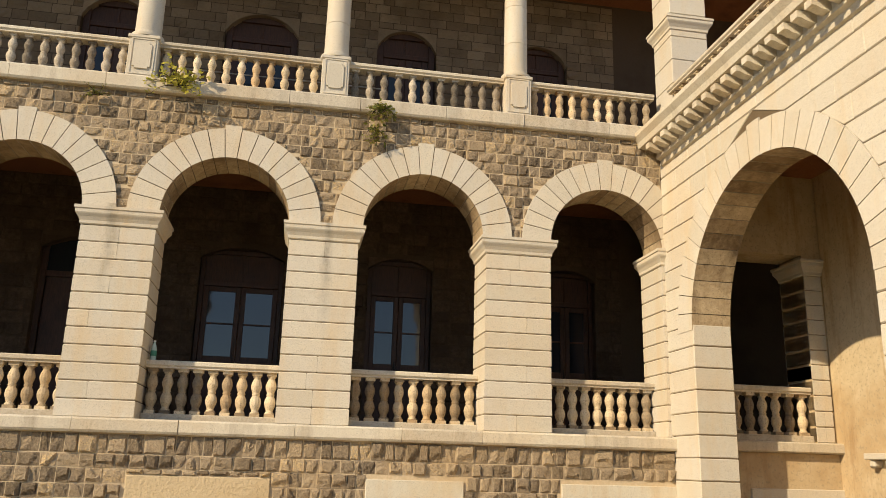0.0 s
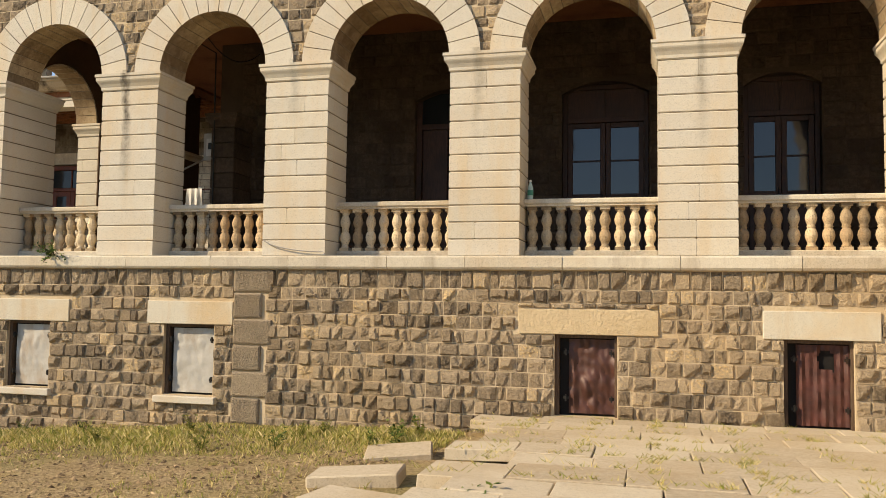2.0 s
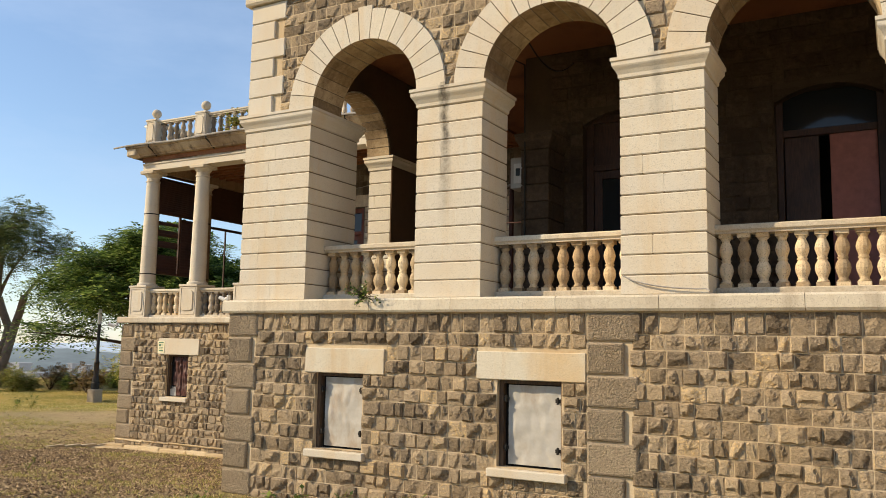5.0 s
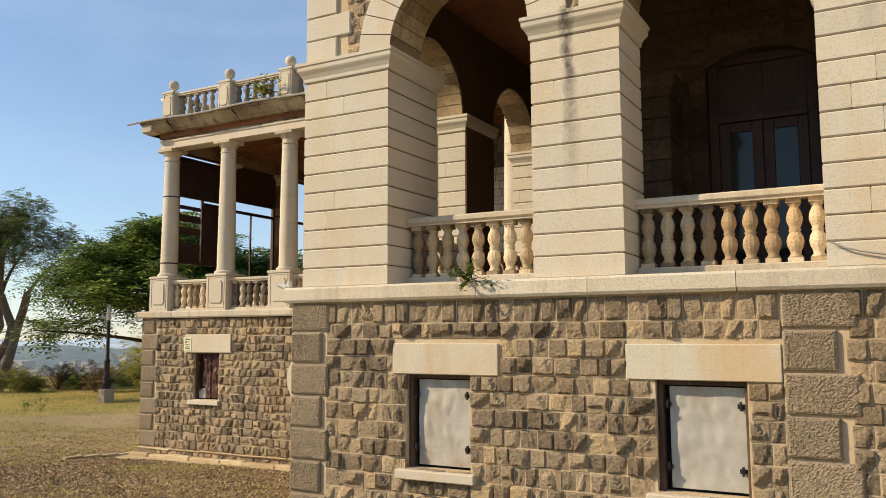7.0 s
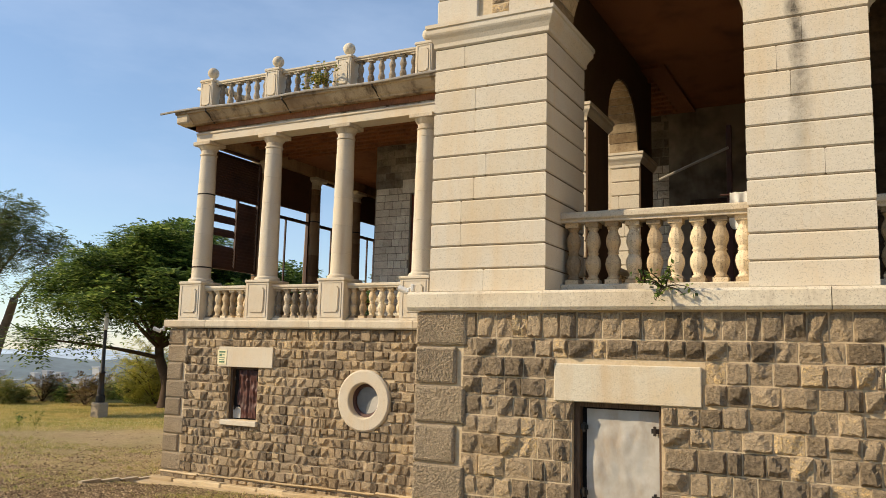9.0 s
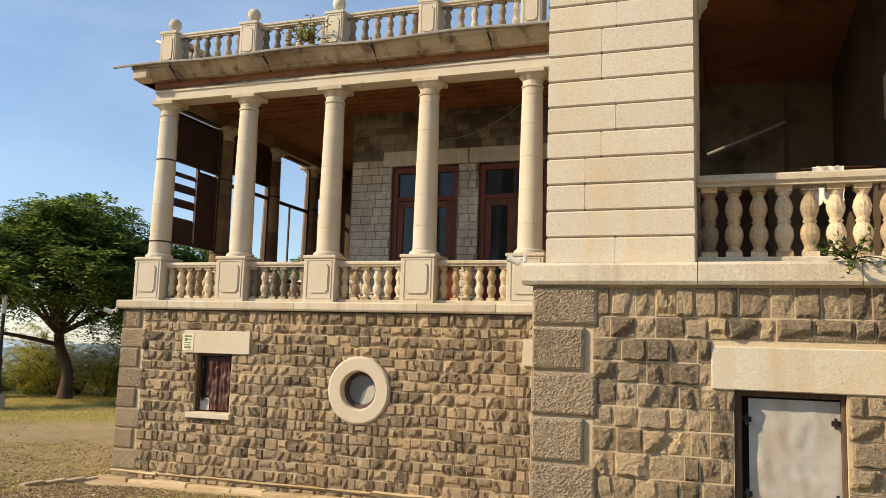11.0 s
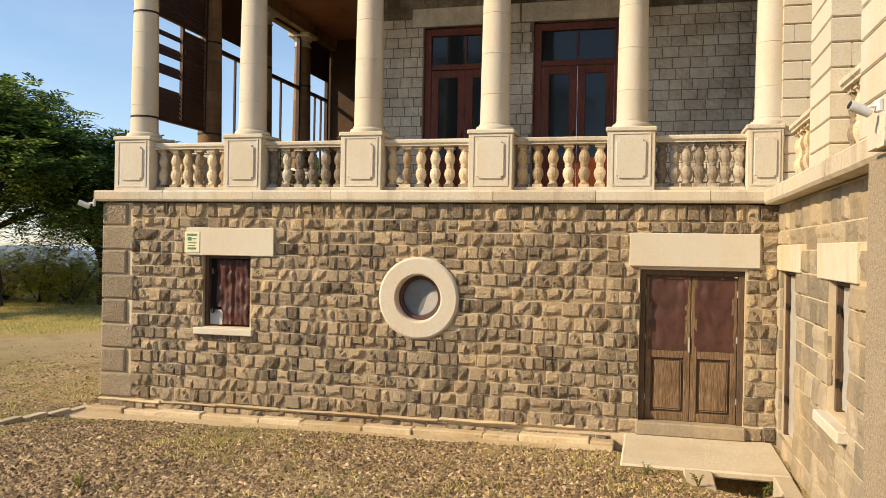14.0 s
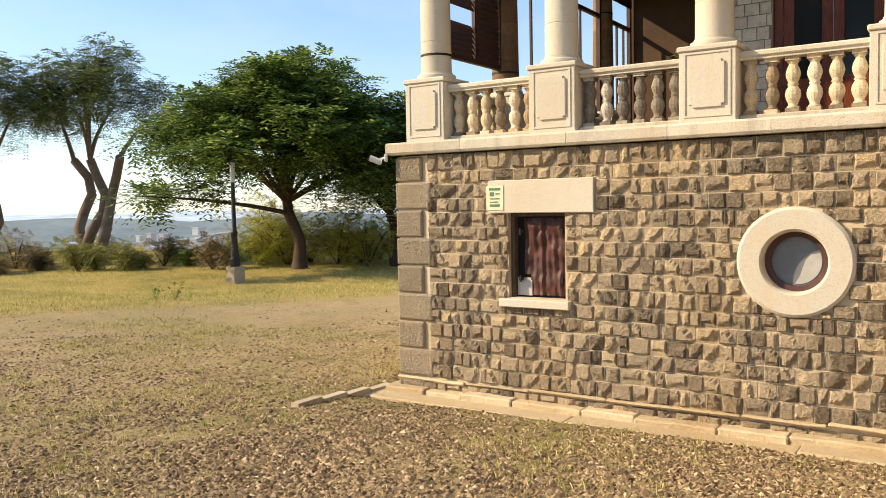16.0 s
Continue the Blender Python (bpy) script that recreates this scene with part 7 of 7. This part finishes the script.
ridge("backdrop_hills", 1900, -26, -6, 14, FAR_HILL, 2, "long hills across the valley, haze put into their blue colour")
ridge("backdrop_valley", 700, -26, -5, 5, MID_HILL, 7, "wooded valley below the plateau, haze put into its colour")
trng = random.Random(9)
bm = bmesh.new()
for k in range(120):
    a, d = radians(trng.uniform(-68, -40)), trng.uniform(350, 560)
    x, y, w, h = d * math.sin(a), d * math.cos(a), trng.uniform(3, 8), trng.uniform(2, 4.5)
    z = -22 + trng.uniform(0, 8)
    add_box(bm, x - w / 2, x + w / 2, y - w / 2, y + w / 2, z, z + h)
    add_box(bm, x - w / 2 - 0.4, x + w / 2 + 0.4, y - w / 2 - 0.4, y + w / 2 + 0.4, z + h + 0.01, z + h + 0.6)
tagged(part("backdrop_town", bm, TOWN), "small houses of a far-off town, haze put into their pale colour", kind="structure")


# ---- grass, weeds, clods ----
def scatter(name, mat, items, label):
    verts, faces = [], []
    for vs, fs in items:
        o = len(verts)
        verts += vs
        faces += [tuple(o + i for i in f) for f in fs]
    me = bpy.data.meshes.new(name)
    me.from_pydata(verts, [], faces)
    me.materials.append(mat)
    return tagged(new(name, me), label, kind="stuff")


def blade(rng, x, y, h):
    z = ground_z(x, y) - 0.01
    a = rng.uniform(0, 2 * math.pi)
    w, lean = rng.uniform(0.004, 0.010), h * rng.uniform(0.2, 0.9)
    dx, dy = math.cos(a), math.sin(a)
    return ([(x - dy * w, y + dx * w, z), (x + dy * w, y - dx * w, z), (x + dx * lean * 0.4, y + dy * lean * 0.4, z + h * 0.65), (x + dx * lean, y + dy * lean, z + h)], [(0, 1, 2), (0, 2, 3)])


def clod(rng, x, y, s):
    z = ground_z(x, y)
    q = [(rng.uniform(0.6, 1.3) * s * a + rng.uniform(-0.5, 0.5) * s, rng.uniform(0.6, 1.3) * s * b + rng.uniform(-0.5, 0.5) * s, rng.uniform(0.3, 0.9) * s * c) for a, b, c in ((1, 0, 0), (0, 1, 0), (-1, 0, 0), (0, -1, 0), (0, 0, 1), (0, 0, -0.6))]
    return ([(x + a, y + b, z + c) for a, b, c in q], [(0, 1, 4), (1, 2, 4), (2, 3, 4), (3, 0, 4), (1, 0, 5), (2, 1, 5), (3, 2, 5), (0, 3, 5)])


def leaf_bit(rng, x, y, s):
    z = ground_z(x, y) + 0.006
    a = rng.uniform(0, 6.28)
    c, d = math.cos(a) * s, math.sin(a) * s
    t = rng.uniform(0, 0.8) * s
    return ([(x - c, y - d, z), (x + d * 0.5, y - c * 0.5, z + t), (x + c, y + d, z + t * 0.5), (x - d * 0.5, y + c * 0.5, z + 0.003)], [(0, 1, 2, 3)])


def open_ground(x, y):
    if y > 10.65 and x > -11.2 or y > 16.08 and x > -20.75:
        return False
    if x > -2.3 and 5.9 < y < 10.9:
        return False
    return not (-12.75 < x < -10.9 and y > 14.95 or -12.05 < x < -10.9 and y > 14.2)


grng = random.Random(71)
items = []
while len(items) < 64000:
    x, y = grng.uniform(-30, -1.5), grng.uniform(3, 20)
    if not open_ground(x, y):
        continue
    n = 0.5 + 0.5 * noise.noise((x * 0.5, y * 0.5, 8)) + 0.35 * noise.noise((x * 1.9, y * 1.9, 5))
    strip = max(0.0, 1 - abs(y - 9.7) / 1.3) * max(0.15, 0.5 + 1.1 * noise.noise((x * 0.8, y * 0.8, 31))) if -10.9 < x < -2 else 0.0
    if grng.random() < 0.22 * max(n - 0.35, 0) + 1.2 * strip:
        k = grng.randint(3, 7)
        for _ in range(k):
            items.append(blade(grng, x + grng.gauss(0, 0.04), y + grng.gauss(0, 0.04), grng.uniform(0.025, 0.075) + strip * grng.uniform(0, 0.13)))
scatter("grass_tufts", GRASS, items, "sparse dry yellow-green grass blades")
items = []
while len(items) < 165000:
    near = grng.random() < 0.65
    x = grng.gauss(-16.0, 4.2) if near else grng.uniform(-34, -2.5)
    y = grng.gauss(12.2, 2.8) if near else grng.uniform(3, 24)
    if not open_ground(x, y):
        continue
    n = noise.noise((x * 0.6, y * 0.6, 20))
    if 0.80 * x - 0.60 * y < -33.0 and grng.random() < 0.85:
        continue
    if grng.random() < 0.55 + 0.7 * n + 0.5 * noise.noise((x * 2.1, y * 2.1, 12)):
        items.append(clod(grng, x, y, grng.choice((0.008, 0.010, 0.011, 0.013, 0.015, 0.018, 0.022, 0.026, 0.034))))
scatter("soil_clods", CLOD, items, "dark crumbled soil clods and small stones")
items = []
while len(items) < 34000:
    x, y = grng.uniform(-32, -2.3), grng.uniform(3, 22)
    if open_ground(x, y):
        items.append(leaf_bit(grng, x, y, grng.uniform(0.007, 0.020)))
scatter("dry_litter", LITTER, items, "scattered dry leaf litter and straw")
# dry grass in the joints of the paving and tall meadow grass
items = []
for _ in range(420):
    x, y = grng.uniform(-2.0, 5.4), 10.82 - 0.59 * grng.randint(0, 7) + grng.gauss(0, 0.03)
    if grng.random() < 0.4:
        x, y = grng.choice((-1.4, -0.65, 0.04, 0.85, 1.6, 2.4, 3.2)) + grng.gauss(0, 0.03), grng.uniform(6.4, 10.7)
    z = 1.05 + 0.028 * (10.8 - y)
    for _ in range(9):
        a, h = grng.uniform(0, 6.28), grng.uniform(0.02, 0.09)
        px, py = x + grng.gauss(0, 0.05), y + grng.gauss(0, 0.03)
        items.append(([(px - 0.005, py, z), (px + 0.005, py, z), (px + math.cos(a) * h, py + math.sin(a) * h, z + h * 0.7)], [(0, 1, 2)]))
scatter("joint_weeds", GRASS, items, "dry weeds in the paving joints")
items = []
while len(items) < 40000:
    az, d = radians(grng.uniform(-70, -34)), grng.uniform(17, 46)
    x, y = -13.9 + d * math.sin(az), 7.8 + d * math.cos(az)
    if 0.80 * x - 0.60 * y < -37.0 and not (x > -21 and y > 16):
        b = blade(grng, x, y, grng.uniform(0.03, 0.11))
        items.append(b)
scatter("meadow_grass", GRASS, items, "dry yellow meadow grass")


def weed(x, y, h, seed):
    rng = random.Random(seed)
    root = empty("weed", pose(x, y, ground_z(x, y) - 0.01), "leafy green weed in the dry soil", "weed", "weeds")
    st = bmesh.new()
    lf = bmesh.new()
    for _ in range(5):
        a = rng.uniform(0, 6.28)
        tip = Vector((math.cos(a) * h * 0.4, math.sin(a) * h * 0.4, h * rng.uniform(0.6, 1)))
        tube(st, [Vector((0, 0, 0)), tip * 0.5 + Vector((0, 0, h * 0.1)), tip], [0.006, 0.005, 0.002], 4)
        for k in range(9):
            c = tip * rng.uniform(0.25, 1)
            u = Vector((rng.uniform(-1, 1), rng.uniform(-1, 1), rng.uniform(-0.2, 0.6))).normalized()
            w = u.cross(Vector((0, 0, 1))).normalized()
            L = h * rng.uniform(0.14, 0.30)
            lf.faces.new([lf.verts.new(q) for q in (c, c + u * L * 0.5 + w * L * 0.3, c + u * L, c + u * L * 0.5 - w * L * 0.3)])
    part("stem", st, LEAF_BUSH, root)
    part("foliage", lf, LEAF if seed % 2 else LEAF_BUSH, root)


wrng = random.Random(50)
for k in range(26):
    weed(wrng.uniform(-10.5, -2.6), wrng.uniform(8.6, 10.5), wrng.uniform(0.14, 0.34), 300 + k)
for k, (x, y) in enumerate(((-1.35, 6.0), (-1.2, 6.15), (-0.6, 5.9), (-16.6, 11.6), (-17.3, 12.2), (-18.1, 11.4), (-11.9, 14.4), (-12.4, 14.7), (-11.3, 14.3), (-32.6, 22.0), (-32.2, 22.3))):
    weed(x, y, 0.30 if k < 3 else (0.16 if k < 9 else 0.5), 340 + k)


# ---- the rock-faced stones, last ----
rng = random.Random(11)
w, out = FRONT_WALL
lay_stones(w, face_front, -11.10, ENT_X, 0.30, LEDGE0 - 0.01, 0.182, 0.178, out, rng, (-10.7, -2.0), UPPERS + ROCKS[:12])
w, out = WING_WALL
lay_stones(w, face_wing, WING_X0 + 0.05, WING_X1 - 0.01, 0.0, LEDGE0 + 0.01, 0.180, 0.168, out, rng, (-20.0, -14.0))
lay_stones(w, face_wing, WING_X0 + 0.05, -12.85, -0.16, -0.045, 0.13, 0.20, lambda u, z: False, rng, (-20.4, -19.0))
w, out = SIDE_WALL
lay_stones(w, face_side, -(WING_Y + 0.02), -(FRONT + 0.5), -0.05, LEDGE0 - 0.01, 0.235, 0.40, out, rng, None, SIDES)
lay_stones(UPPER_WALL, Matrix.Translation((0, 10.93, 0)), -10.97, ENT_X - 0.01, SPRING - 0.01, UP0 - 0.005, 0.165, 0.18, UPPER_OUT, rng, (-5.0, 3.0), UPPERS)
lay_stones(VER_WALL, ver, -17.13, -10.5, LEDGE1, 6.23, 0.17, 0.24, within([(a - 0.02, b + 0.02, LEDGE1, 6.12) for a, b in VER_DOORS] + [(a - 0.21, b + 0.21, 6.09, 6.4) for a, b in VER_DOORS]), rng, (-17.1, -11.0), FLATS)
# darker stones above 6.23 m carry the shade under the ceiling
lay_stones(VER_WALL, ver, -17.13, -10.5, 6.23, ENT1 - 0.13, 0.17, 0.24, within([(a - 0.02, b + 0.02, LEDGE1, 6.12) for a, b in VER_DOORS] + [(a - 0.21, b + 0.21, 6.09, 6.4) for a, b in VER_DOORS]), rng, (-17.1, -11.0), SHADED_TOPS, SHADED_GREY)
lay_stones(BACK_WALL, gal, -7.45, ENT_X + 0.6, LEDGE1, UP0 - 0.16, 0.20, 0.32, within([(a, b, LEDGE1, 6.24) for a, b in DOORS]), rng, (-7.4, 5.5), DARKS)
lay_stones(TOP_WALL, gal, -7.45, ENT_X + 0.6, UP1, 11.85, 0.20, 0.32, within([(a, b, UP1, 10.81) for a, b in UP_WIN]), rng, (-4.0, 5.0), BROWNS)
